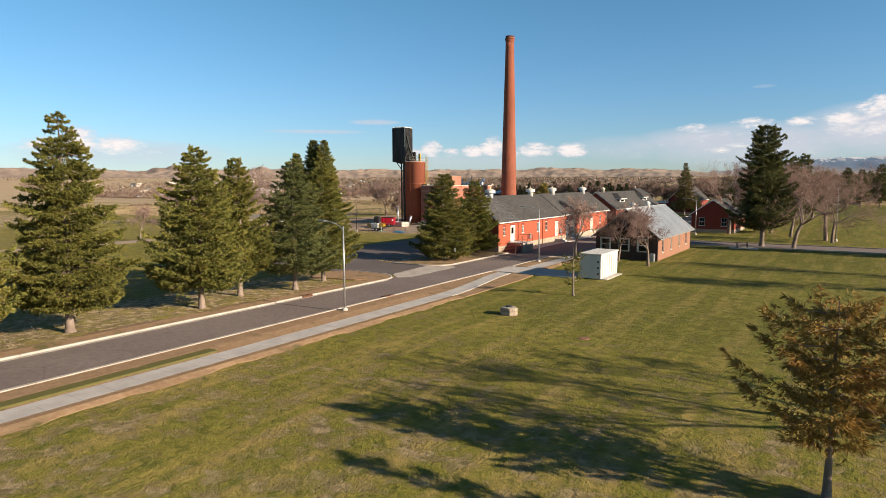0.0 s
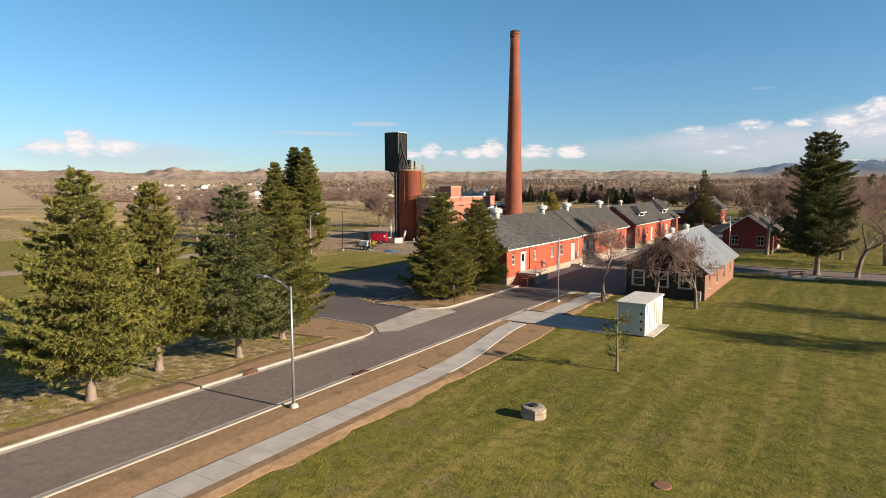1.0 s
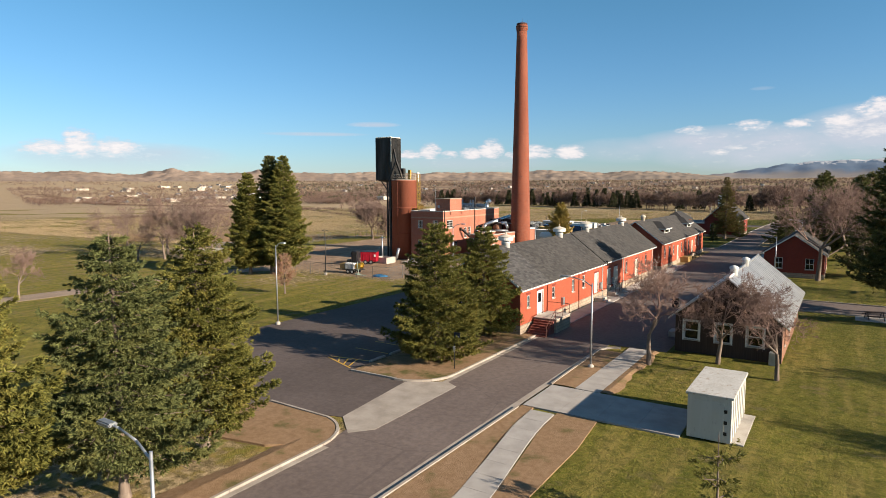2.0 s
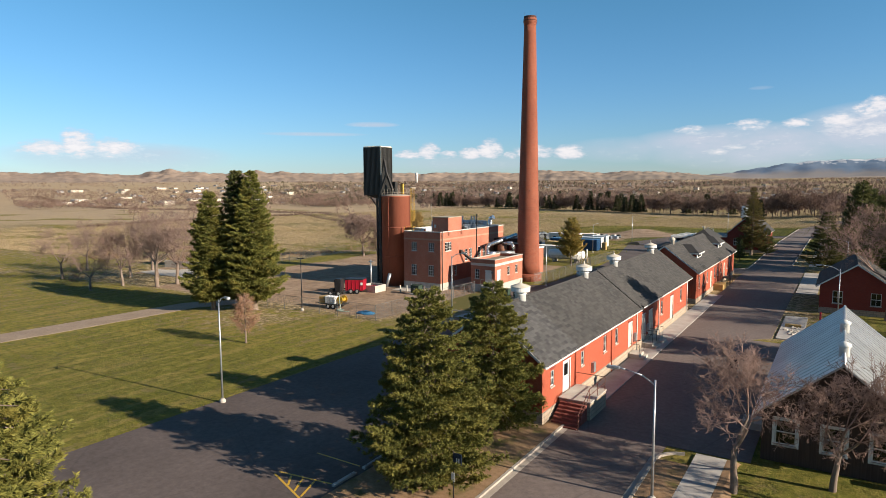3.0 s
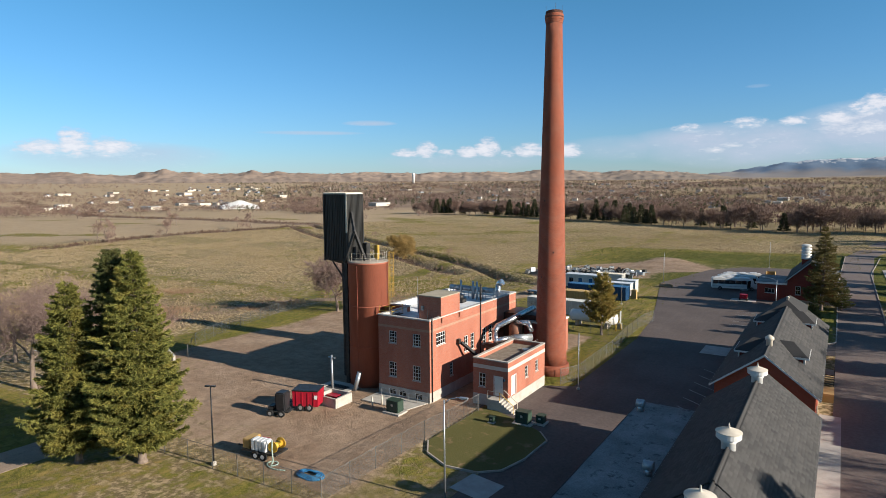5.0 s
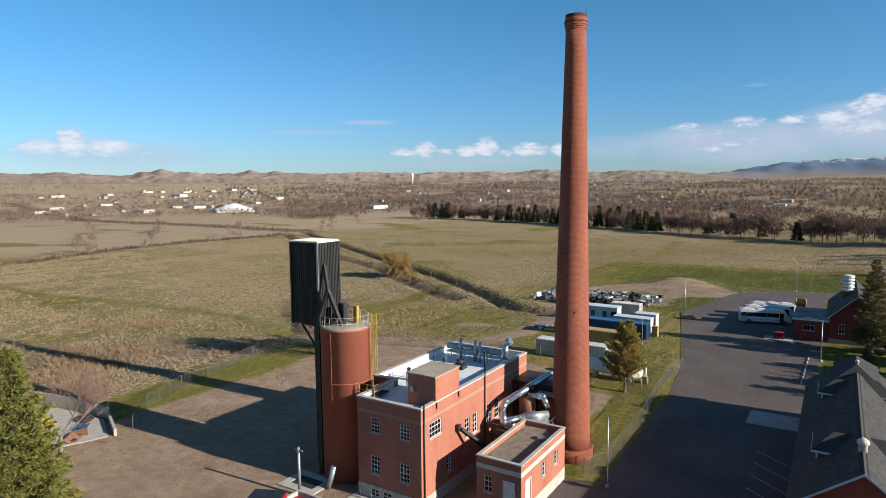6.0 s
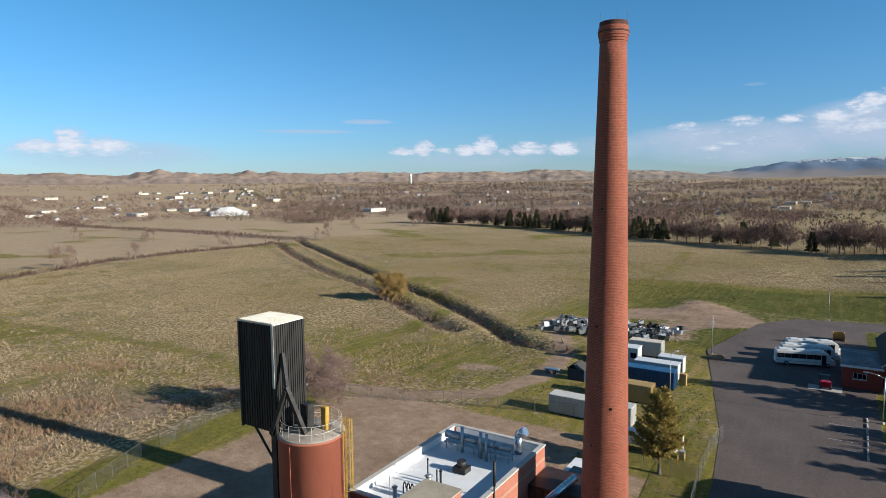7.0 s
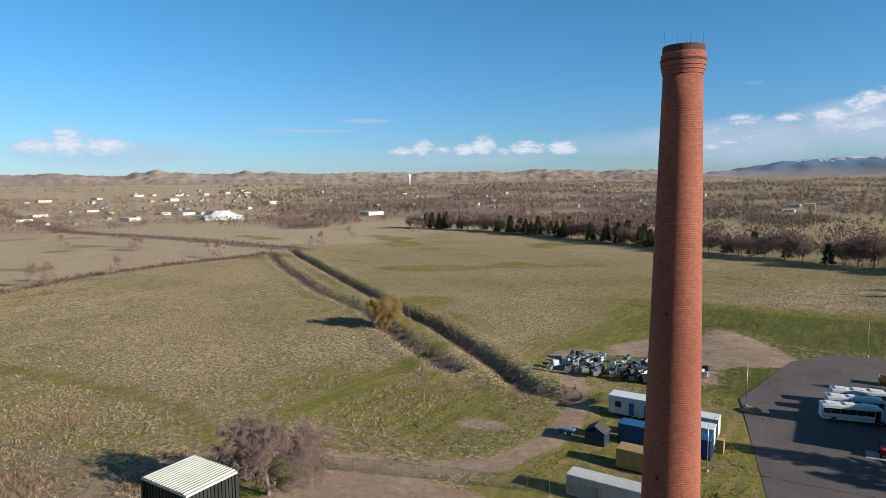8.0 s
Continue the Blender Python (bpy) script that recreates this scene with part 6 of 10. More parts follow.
def ash_hopper():
    own = thing("ash_hopper", (-90, 123.5, 0), "tall dark ribbed metal hopper on a steel post beside the silo", "hopper")
    x0, x1, y0, y1, z0, z1 = -91.5, -88.05, 120.65, 123.4, 14.85, 22.7
    part("body", box(bmesh.new(), x0, x1, y0, y1, z0, z1), M_HOPPER, own, "dark ribbed metal sheet")
    n = 13
    for k in range(n):
        x = x0 + (x1 - x0) * (k + 0.5) / n
        for ya, yb in ((y0 - 0.06, y0 - 0.003), (y1 + 0.003, y1 + 0.06)):
            part("rib", box(bmesh.new(), x - 0.06, x + 0.06, ya, yb, z0, z1), M_HOPPER, own)
        y = y0 + (y1 - y0) * (k + 0.5) / n
        for xa, xb in ((x0 - 0.06, x0 - 0.003), (x1 + 0.003, x1 + 0.06)):
            part("rib", box(bmesh.new(), xa, xb, y - 0.06, y + 0.06, z0, z1), M_HOPPER, own)
    part("roof", box(bmesh.new(), x0 - 0.12, x1 + 0.12, y0 - 0.12, y1 + 0.12, z1 + 0.003, z1 + 0.12), M_PALEROOF, own, "pale cream ribbed roof")
    for k in range(15):
        x = x0 + (x1 - x0) * (k + 0.5) / 15
        part("roof_rib", box(bmesh.new(), x - 0.05, x + 0.05, y0 - 0.12, y1 + 0.12, z1 + 0.122, z1 + 0.19), M_PALEROOF, own)
    for cx, cy in ((x1 + 0.05, y0 - 0.05), (x1 + 0.05, y1 + 0.05), (x0 - 0.05, y0 - 0.05)):
        part("corner_trim", box(bmesh.new(), cx - 0.09, cx + 0.09, cy - 0.09, cy + 0.09, z0 - 0.1, z1 + 0.002), M_HOPPER, own)
    part("edge_strip", box(bmesh.new(), x1 - 0.06, x1 + 0.16, y0 - 0.165, y0 - 0.143, 18.2, z1), M_PALEROOF, own, "bare pale strip on the corner")
    # funnel below
    bm = bmesh.new()
    a = [bm.verts.new(p) for p in ((x0, y0, z0 - 0.003), (x1, y0, z0 - 0.003), (x1, y1, z0 - 0.003), (x0, y1, z0 - 0.003))]
    b = [bm.verts.new(p) for p in ((x0 + 1.2, y0 + 1.0, z0 - 0.45), (x1 - 0.2, y0 + 1.0, z0 - 0.45), (x1 - 0.2, y1 - 0.6, z0 - 0.45), (x0 + 1.2, y1 - 0.6, z0 - 0.45))]
    for j in range(4):
        i = (j + 1) % 4
        bm.faces.new((a[j], a[i], b[i], b[j]))
    bm.faces.new(a[::-1])
    bm.faces.new(b)
    bmesh.ops.recalc_face_normals(bm, faces=bm.faces)
    part("funnel", bm, M_DKSTEEL, own)
    # post with conveyor casing down to the ground
    part("post", box(bmesh.new(), -88.75, -88.25, 120.75, 121.3, -0.2, 14.75), M_DKSTEEL, own, "dark square steel casing to the ground")
    part("post", box(bmesh.new(), -90.9, -90.65, 122.8, 123.1, -0.2, 14.75), M_DKSTEEL, own)
    bm = tube(bmesh.new(), (-88.7, 121.1, 12.2), (-91.2, 121.1, 15.1), 0.1, n=6)
    part("brace", bm, M_DKSTEEL, own)
    # chutes to the silo lid
    for p, q, r in (((-88.5, 120.6, 14.7), (-86.9, 120.6, 18.2), 0.22), ((-86.9, 120.6, 18.5), (-86.0, 121.4, 15.0), 0.22), ((-87.9, 121.3, 20.6), (-86.9, 120.7, 18.2), 0.2)):
        part("chute", tube(bmesh.new(), p, q, r, n=4), M_DKSTEEL, own, "dark square chute")
    part("bin_vent", box(bmesh.new(), -85.6, -85.1, 122.6, 123.0, 14.95, 16.7, 0.04), M_LADDER, own, "yellow vent box on the silo lid")
    part("elevator_head", box(bmesh.new(), -86.6, -85.9, 121.6, 122.3, 15.0, 17.0, 0.05), M_DKSTEEL, own)


M_PALEROOF = plain("pale_cream_sheet", (0.62, 0.58, 0.48), (0.72, 0.68, 0.58), 1.5, 0.5)
ash_hopper()


# ---- long brick building by the street ----
def roof_vent(x, y, z, group="roof vents"):
    own = thing("roof_vent", (x, y, z), "round white sheet-metal ventilator on the roof ridge", "roof vent", group)
    part("collar", lathe(bmesh.new(), x, y, [(0.42, z - 0.45), (0.42, z + 0.55), (0.5, z + 0.6), (0.36, z + 0.75)], 20), M_WHITE, own)
    part("drum", lathe(bmesh.new(), x, y, [(0.36, z + 0.75), (0.72, z + 0.80), (0.74, z + 0.84), (0.74, z + 1.12), (0.72, z + 1.15)], 24, smooth=False), M_WHITE, own)
    part("cap", lathe(bmesh.new(), x, y, [(0.77, z + 1.153), (0.77, z + 1.19), (0.42, z + 1.32), (0.10, z + 1.42), (0.06, z + 1.5), (0.03, z + 1.72)], 24, smooth=False), M_CREAM, own, "weathered pointed cap")
    return own


def shingles(own, x_eave, x_ridge, y0, y1, z_eave, z_ridge, thick, tab=0.46, row=0.26, near=None, lift=0.012):
    """Asphalt shingle courses over one slope: tabs in the stretch near are parts, the rest one joined part."""
    rng = np.random.default_rng(int(abs(y0) * 7 + abs(x_eave)))
    dx, dz = x_ridge - x_eave, z_ridge - z_eave
    length = math.hypot(dx, dz)
    ux, uz = dx / length, dz / length
    nx, nz = (-uz if dx > 0 else uz), abs(ux)
    rows, cols = int(length / row), int((y1 - y0) / tab)
    V, F = [], []
    for i in range(rows):
        off = tab / 2 if i % 2 else 0.0
        for j in range(-1, cols + 1):
            ya, yb = y0 + j * tab + off + 0.012, y0 + (j + 1) * tab + off - 0.012
            ya, yb = max(ya, y0), min(yb, y1)
            if yb - ya < 0.05:
                continue
            s0, s1 = i * row - 0.01, min(length, (i + 1) * row + 0.03)
            h0, h1 = lift + 0.014 + rng.uniform(0, 0.006), lift
            P = []
            for s, h in ((s0, h0), (s1, h1)):
                for yy in (ya, yb):
                    P.append((x_eave + ux * s + nx * (thick + h), yy, z_eave + uz * s + nz * (thick + h)))
            for yy in (ya, yb):
                P.append((x_eave + ux * s0 + nx * thick, yy, z_eave + uz * s0 + nz * thick))
            q = [(0, 2, 3, 1), (4, 0, 1, 5)] if dx < 0 else [(0, 1, 3, 2), (4, 5, 1, 0)]
            if near and near[0] <= (ya + yb) / 2 <= near[1] and i < near[2]:
                mesh_np("shingle", P, q, M_SHINGLE_ONE, own)
            else:
                b = len(V)
                V += P
                F += [tuple(b + k for k in f) for f in q]
    tagged(mesh_np("shingles", V, F, M_SHINGLE, own), "weathered grey asphalt shingles", kind="stuff")


def shingle_one():
    m = Mat("asphalt_shingle_tab", 0.9)
    c = m.mix(m.obrand(), (0.04, 0.04, 0.042), (0.088, 0.085, 0.085))
    c = m.mix(0.5, c, m.mix(m.noise(40.0, 2.0), (0.3, 0.3, 0.3), (0.75, 0.75, 0.75)), "OVERLAY")
    m.color(c).bump(m.noise(60.0, 2.0), 0.4, 0.01)
    return m.mat


M_SHINGLE_ONE = shingle_one()


def long_building():
    own = thing("long_building", (-45, 104, 0), "long one-storey red brick building with a grey shingle roof", "building")
    x0, x1, ze, zr = -48.45, -40.3, 4.5, 7.6
    secs = ((77.6, 100.4, 0.0), (100.45, 123.4, 0.1))
    east1 = [(79.0, 79.65, 2.35, 3.5), (81.3, 82.6, 1.27, 3.55), (84.9, 85.6, 2.35, 3.5), (90.2, 91.0, 2.2, 3.6), (93.4, 94.2, 2.2, 3.6), (97.4, 98.6, 1.0, 3.3)]
    east2 = [(102.0, 103.3, 0.6, 3.3), (104.6, 106.0, 0.6, 3.3), (109.5, 110.4, 2.0, 3.5), (114.0, 115.3, 0.6, 3.3), (119.0, 119.9, 2.0, 3.5)]
    south = [(-47.0, -46.1, 2.2, 3.6), (-43.6, -42.7, 2.2, 3.6)]
    for (y0, y1, up), holes in zip(secs, (east1, east2)):
        part("wall", wall(bmesh.new(), "y", x1 - 0.3, x1, y0 + 0.3, y1 - 0.3, 0.95, ze + up, holes), M_BRICK_B1, own)
        part("foundation", wall(bmesh.new(), "y", x1 - 0.3, x1 + 0.05, y0 + 0.3, y1 - 0.3, -0.3, 0.947, [(h[0], h[1], 0.6, 0.947) for h in holes if h[2] < 0.95]), M_STONE, own, "rough tan stone footing")
        part("wall", wall(bmesh.new(), "y", x0, x0 + 0.3, y0 + 0.3, y1 - 0.3, -0.3, ze + up), M_BRICK_B1, own)
        for ya, yb, hs in ((y0, y0 + 0.3, south if up == 0 else []), (y1 - 0.3, y1, [])):
            part("wall", wall(bmesh.new(), "x", ya, yb, x0, x1, 0.95, ze + up, hs), M_BRICK_B1, own)
            part("foundation", wall(bmesh.new(), "x", ya - 0.05, yb + 0.05, x0, x1 + 0.05, -0.3, 0.947), M_STONE, own, "rough tan stone footing")
            part("gable_wall", gable_wall(bmesh.new(), ya, yb, x0, x1, ze + up + 0.003, zr + up), M_BRICK_B1, own)
        part("roof", gable_roof(bmesh.new(), x0, x1, y0, y1, ze + up, zr + up, over=0.42, thick=0.12), M_SHINGLE, own)
        fascia(own, x0, x1, y0, y1, ze + up, zr + up, over=0.42, ends=up == 0)
        xm = (x0 + x1) / 2
        sl = (zr - ze) / (xm - x0)
        shingles(own, x1 + 0.42, xm, y0 - 0.42, y1 + 0.42, ze + up - sl * 0.42, zr + up, 0.12, near=(77, 83.2, 22) if up == 0 else None)
        shingles(own, x0 - 0.42, xm, y0 - 0.42, y1 + 0.42, ze + up - sl * 0.42, zr + up, 0.12)
        part("ridge_cap", tube(bmesh.new(), (xm, y0 - 0.42, zr + up + 0.12), (xm, y1 + 0.42, zr + up + 0.12), 0.09, n=8), M_SHINGLE, own)
        for h in holes:
            if h[2] > 1.9:
                window(own, "y", x1, 1, *h, nx=2, nz=2)
            else:
                door(own, "y", x1, 1, *h, M_WHITE if h[0] < 82 else M_CREAM, "white panelled door" if h[0] < 82 else "cream painted door", glazed=h[0] < 82)
        for h in holes:
            part("lintel", box(bmesh.new(), x1 + 0.003, x1 + 0.03, h[0] - 0.12, h[1] + 0.12, h[3] + 0.1, h[3] + 0.3), M_BRICK_DARK, own)
        if up == 0:
            for h in south:
                window(own, "x", y0, -1, *h, nx=2, nz=2)
    for y in (83.6, 92.2, 100.0, 108.4, 122.6):
        part("downpipe", tube(bmesh.new(), (x1 + 0.08, y, 0.1), (x1 + 0.08, y, 4.3), 0.05, n=8), M_WHITE if y > 99 else M_BRICK_B1, own, "downpipe on the wall")
    for y in (87.2, 99.0, 103.7):
        part("meter_box", box(bmesh.new(), x1 + 0.003, x1 + 0.25, y, y + 0.5, 1.3, 2.1, 0.02), M_GALV, own, "grey meter box")
    part("step_flashing", box(bmesh.new(), x1 - 0.1, x1 + 0.55, 100.41, 100.44, 4.0, 4.6), M_DKSTEEL, own)


long_building()
for yv in (82.6, 96.4, 105.4, 120.4):
    roof_vent(-44.375, yv, 7.42 + (0.1 if yv > 101 else 0))


def entry_stairs():
    own = thing("entry_stairs", (-39, 81, 0), "red-painted entry stairs with a concrete landing and pipe rails", "stairs")
    part("landing", box(bmesh.new(), -40.22, -37.9, 80.30, 83.70, -0.2, 1.25, 0.02), M_STONE, own, "concrete and stone landing")
    part("landing_top", box(bmesh.new(), -40.22, -37.85, 80.25, 83.75, 1.253, 1.33, 0.01), M_CONC, own, "worn concrete landing slab")
    for k in range(7):
        part("step", box(bmesh.new(), -40.0, -38.1, 80.24 - 0.3 * (k + 1), 80.24 - 0.3 * k - 0.003, -0.2, 1.13 - 0.17 * k, 0.012), M_BENCHRED, own, "worn red-painted step")
    for x in (-37.98,):
        bm = tube(bmesh.new(), (x, 80.30, 2.25), (x, 78.20, 1.05), 0.028, n=6)
        for p, q in (((x, 80.30, 1.3), (x, 80.30, 2.25)), ((x, 78.20, 0.0), (x, 78.20, 1.05)), ((x, 80.30, 2.25), (x, 83.65, 2.25)), ((x, 83.65, 1.3), (x, 83.65, 2.25)), ((x, 82.00, 1.3), (x, 82.00, 2.25)),
                     ((x, 83.65, 2.25), (-40.2, 83.65, 2.25)), ((x, 80.30, 1.8), (x, 83.65, 1.8)), ((x, 80.30, 1.75), (x, 78.20, 0.6))):
            tube(bm, p, q, 0.028, n=6)
        part("handrail", bm, M_BENCHDK, own, "dark brown pipe rail")


M_BENCHDK = plain("brown_pipe_paint", (0.10, 0.04, 0.03), (0.15, 0.06, 0.045), 3.0, 0.5)
entry_stairs()


def service_steps(y, w=1.6):
    own = thing("service_steps", (-39.6, y, 0), "small concrete door step with a dark pipe rail", "stairs", "door steps")
    part("step", box(bmesh.new(), -40.22, -39.2, y - w / 2, y + w / 2, -0.1, 0.55, 0.02), M_CONC, own)
    part("step", box(bmesh.new(), -39.197, -38.8, y - w / 2, y + w / 2, -0.1, 0.3, 0.02), M_CONC, own)
    for yy in (y - w / 2, y + w / 2):
        bm = tube(bmesh.new(), (-40.1, yy, 1.5), (-39.2, yy, 1.5), 0.025, n=6)
        tube(bm, (-39.2, yy, 0.5), (-39.2, yy, 1.5), 0.025, n=6)
        part("rail", bm, M_BLACK, own)


for ys in (98.0, 102.7, 105.3):
    service_steps(ys)


# ---- flat-roofed garage behind it ----
def garage():
    own = thing("garage", (-51.8, 112, 0), "low red garage with a mottled grey flat roof and white door", "garage")
    x0, x1, y0, y1, z = -53.9, -49.0, 99.1, 122.0, 3.45
    part("wall", wall(bmesh.new(), "x", y0, y0 + 0.2, x0, x1, -0.1, z, [(-53.4, -50.6, 0.05, 2.65)]), M_BRICK_DARK, own)
    part("wall", wall(bmesh.new(), "x", y1 - 0.2, y1, x0, x1, -0.1, z), M_BRICK_DARK, own)
    part("wall", wall(bmesh.new(), "y", x0, x0 + 0.2, y0 + 0.2, y1 - 0.2, -0.1, z), M_BRICK_DARK, own)
    part("wall", wall(bmesh.new(), "y", x1 - 0.2, x1, y0 + 0.2, y1 - 0.2, -0.1, z), M_BRICK_DARK, own)
    part("roof", box(bmesh.new(), x0 - 0.15, x1 + 0.1, y0 - 0.15, y1 + 0.15, z + 0.003, z + 0.25), M_GREYROOF, own, "patched grey roof sheet")
    part("roof_edge", box(bmesh.new(), x0 - 0.2, x1 + 0.1, y0 - 0.2, y0 - 0.153, z - 0.05, z + 0.28), M_DKSTEEL, own)
    part("roof_edge", box(bmesh.new(), x0 - 0.2, x0 - 0.153, y0 - 0.15, y1 + 0.15, z - 0.05, z + 0.28), M_DKSTEEL, own)
    for k in range(4):
        z0 = 0.06 + k * 0.645
        if k == 2:
            dp = part("door_panel", wall(bmesh.new(), "x", y0 + 0.06, y0 + 0.1, -53.37, -50.63, z0, z0 + 0.635, [(-53.3, -52.5, z0 + 0.12, z0 + 0.52), (-52.35, -51.9, z0 + 0.12, z0 + 0.52), (-51.75, -50.9, z0 + 0.12, z0 + 0.52)]), M_WHITE, own, "white garage door panel with windows")
            for a, b in ((-53.3, -52.5), (-52.35, -51.9), (-51.75, -50.9)):
                part("pane", box(bmesh.new(), a, b, y0 + 0.075, y0 + 0.085, z0 + 0.12, z0 + 0.52), M_GLASS, dp)
        else:
            part("door_panel", box(bmesh.new(), -53.37, -50.63, y0 + 0.06, y0 + 0.1, z0, z0 + 0.635, 0.01), M_WHITE, own, "white garage door panel")
    for (px, py) in ((-53.4, 119.6), (-49.6, 107.5)):
        bm = tube(bmesh.new(), (px, py, z + 0.25), (px, py, z + 0.8), 0.28, n=14)
        tube(bm, (px - 0.35, py, z + 0.95), (px + 0.35, py, z + 0.95), 0.36, n=16)
        part("roof_fan", bm, M_GALV, own, "round metal roof fan")
    part("wall_lamp", box(bmesh.new(), -50.45, -50.25, y0 - 0.15, y0 - 0.003, 2.7, 2.95, 0.02), M_WHITE, own)


garage()


# ---- the dormered building and its neighbours along the street ----
def gabled_building(name, x0, x1, y0, y1, ze, zr, label, east, dormers=(), south=(), mat=None, vents=(), hood=False):
    mat = mat or M_BRICK_B1
    own = thing(name, ((x0 + x1) / 2, (y0 + y1) / 2, 0), label, "building")
    xm = (x0 + x1) / 2
    for x_in, x_out, s, holes in ((x1 - 0.3, x1, 1, east), (x0, x0 + 0.3, -1, [(h[0], h[1], h[2], h[3]) for h in east if h[2] > 1.2])):
        part("wall", wall(bmesh.new(), "y", x_in, x_out, y0 + 0.3, y1 - 0.3, 0.7, ze, holes), mat, own)
        part("foundation", wall(bmesh.new(), "y", x_in - 0.04, x_out + 0.04, y0 + 0.3, y1 - 0.3, -0.3, 0.697), M_STONE, own, "tan stone footing")
        for h in holes:
            if h[2] > 1.2:
                window(own, "y", x1 if s > 0 else x0, s, *h, nx=2, nz=2)
            else:
                door(own, "y", x1, 1, *h, M_CREAM, "cream painted door")
    for ya, yb, hs, out in ((y0, y0 + 0.3, south, -1), (y1 - 0.3, y1, (), 1)):
        lowh = [h for h in hs if h[3] < ze]
        part("wall", wall(bmesh.new(), "x", ya, yb, x0, x1, 0.7, ze, lowh), mat, own)
        part("foundation", wall(bmesh.new(), "x", ya - 0.04, yb + 0.04, x0 - 0.04, x1 + 0.04, -0.3, 0.697), M_STONE, own)
        part("gable_wall", gable_wall(bmesh.new(), ya, yb, x0, x1, ze + 0.003, zr), mat, own)
        for h in lowh:
            window(own, "x", ya, -1, *h, nx=2, nz=2)
    part("roof", gable_roof(bmesh.new(), x0, x1, y0, y1, ze, zr, over=0.4, thick=0.12), M_SHINGLE, own)
    fascia(own, x0, x1, y0, y1, ze, zr, over=0.4)
    sl = (zr - ze) / (xm - x0)
    for xe in (x1 + 0.4, x0 - 0.4):
        shingles(own, xe, xm, y0 - 0.4, y1 + 0.4, ze - sl * 0.4, zr, 0.12, tab=0.6, row=0.35)
    for yd, w, side in dormers:
        def on_roof(d):
            return zr - sl * d
        xf = xm + side * (x1 - xm) * 0.72
        ze_d, zr_d = zr - 1.5, zr - 0.4
        zb = on_roof(abs(xf - xm))
        a, b = sorted((xf - side * 0.15, xf))
        hole = (yd - w / 2 + 0.5, yd + w / 2 - 0.5, zb + 0.25, ze_d - 0.15)
        dm = part("dormer", wall(bmesh.new(), "y", a, b, yd - w / 2, yd + w / 2, zb - 0.1, ze_d - 0.02, [hole]), M_WHITE, own, "white-fronted hipped dormer")
        c, d = sorted((xf - side * 0.09, xf - side * 0.08))
        part("pane", box(bmesh.new(), c, d, *hole), M_GLASS, dm)
        inner = xm + side * (zr - ze_d) / sl
        for yy in (yd - w / 2 + 0.05, yd + w / 2 - 0.17):
            bm = bmesh.new()
            v = [bm.verts.new((x, y, z)) for y in (yy, yy + 0.12) for x, z in ((inner, ze_d - 0.03), (xf - side * 0.153, zb - 0.1), (xf - side * 0.153, ze_d - 0.03))]
            for q in ((0, 1, 2), (5, 4, 3), (0, 3, 4, 1), (1, 4, 5, 2), (2, 5, 3, 0)):
                bm.faces.new([v[i] for i in q])
            bmesh.ops.recalc_face_normals(bm, faces=bm.faces)
            part("cheek", bm, M_BRICK_DARK, dm)
        o = 0.32
        xo, yo0, yo1 = xf + side * o, yd - w / 2 - o, yd + w / 2 + o
        top = [(xo, yo0, ze_d), (xo, yo1, ze_d), (inner - side * 0.2, yo1, ze_d), (inner - side * 0.2, yo0, ze_d), (xo - side * 1.5, yd, zr_d), (xm + side * (zr - zr_d) / sl - side * 0.2, yd, zr_d)]
        bm = bmesh.new()
        v = [bm.verts.new((x, y, z + 0.14)) for x, y, z in top] + [bm.verts.new((x, y, z)) for x, y, z in top[:4]]
        for q in ((0, 1, 4), (3, 0, 4, 5), (1, 2, 5, 4), (0, 6, 7, 1), (1, 7, 8, 2), (3, 9, 6, 0), (9, 8, 7, 6), (2, 8, 9, 3), (2, 3, 5)):
            bm.faces.new([v[i] for i in q])
        bmesh.ops.recalc_face_normals(bm, faces=bm.faces)
        part("dormer_roof", bm, M_SHINGLE, dm)
        part("dormer_board", box(bmesh.new(), *sorted((xo + side * 0.003, xo + side * 0.04)), yo0, yo1, ze_d - 0.03, ze_d + 0.15), M_WHITE, dm)
        part("dormer_board", box(bmesh.new(), *sorted((inner, xo)), yo0 - 0.04, yo0 - 0.003, ze_d - 0.03, ze_d + 0.15), M_WHITE, dm)
    if hood:
        # raised hipped end of the roof
        hx0, hx1, hy0, hy1, hz, ht = xm - 1.75, xm + 1.75, y1 - 7.4, y1 - 0.1, zr - 0.95, zr + 0.75
        rh = part("raised_roof", box(bmesh.new(), hx0, hx1, hy0, hy1, hz - 1.2, hz), mat, own, "raised hipped end of the roof")
        bm = bmesh.new()
        o = 0.4
        low = [(hx0 - o, hy0 - o), (hx1 + o, hy0 - o), (hx1 + o, hy1 + o), (hx0 - o, hy1 + o)]
        v = [bm.verts.new((x, y, hz + 0.15)) for x, y in low] + [bm.verts.new((xm, hy0 + 1.6, ht)), bm.verts.new((xm, hy1 - 1.6, ht))] + [bm.verts.new((x, y, hz + 0.003)) for x, y in low]
        for q in ((0, 1, 4), (1, 2, 5, 4), (2, 3, 5), (3, 0, 4, 5), (0, 6, 7, 1), (1, 7, 8, 2), (2, 8, 9, 3), (3, 9, 6, 0), (9, 8, 7, 6)):
            bm.faces.new([v[i] for i in q])
        bmesh.ops.recalc_face_normals(bm, faces=bm.faces)
        part("hip_roof", bm, M_SHINGLE, rh)
        part("eave_board", box(bmesh.new(), hx0 - o, hx1 + o, hy0 - o - 0.04, hy0 - o - 0.003, hz - 0.02, hz + 0.16), M_WHITE, rh)
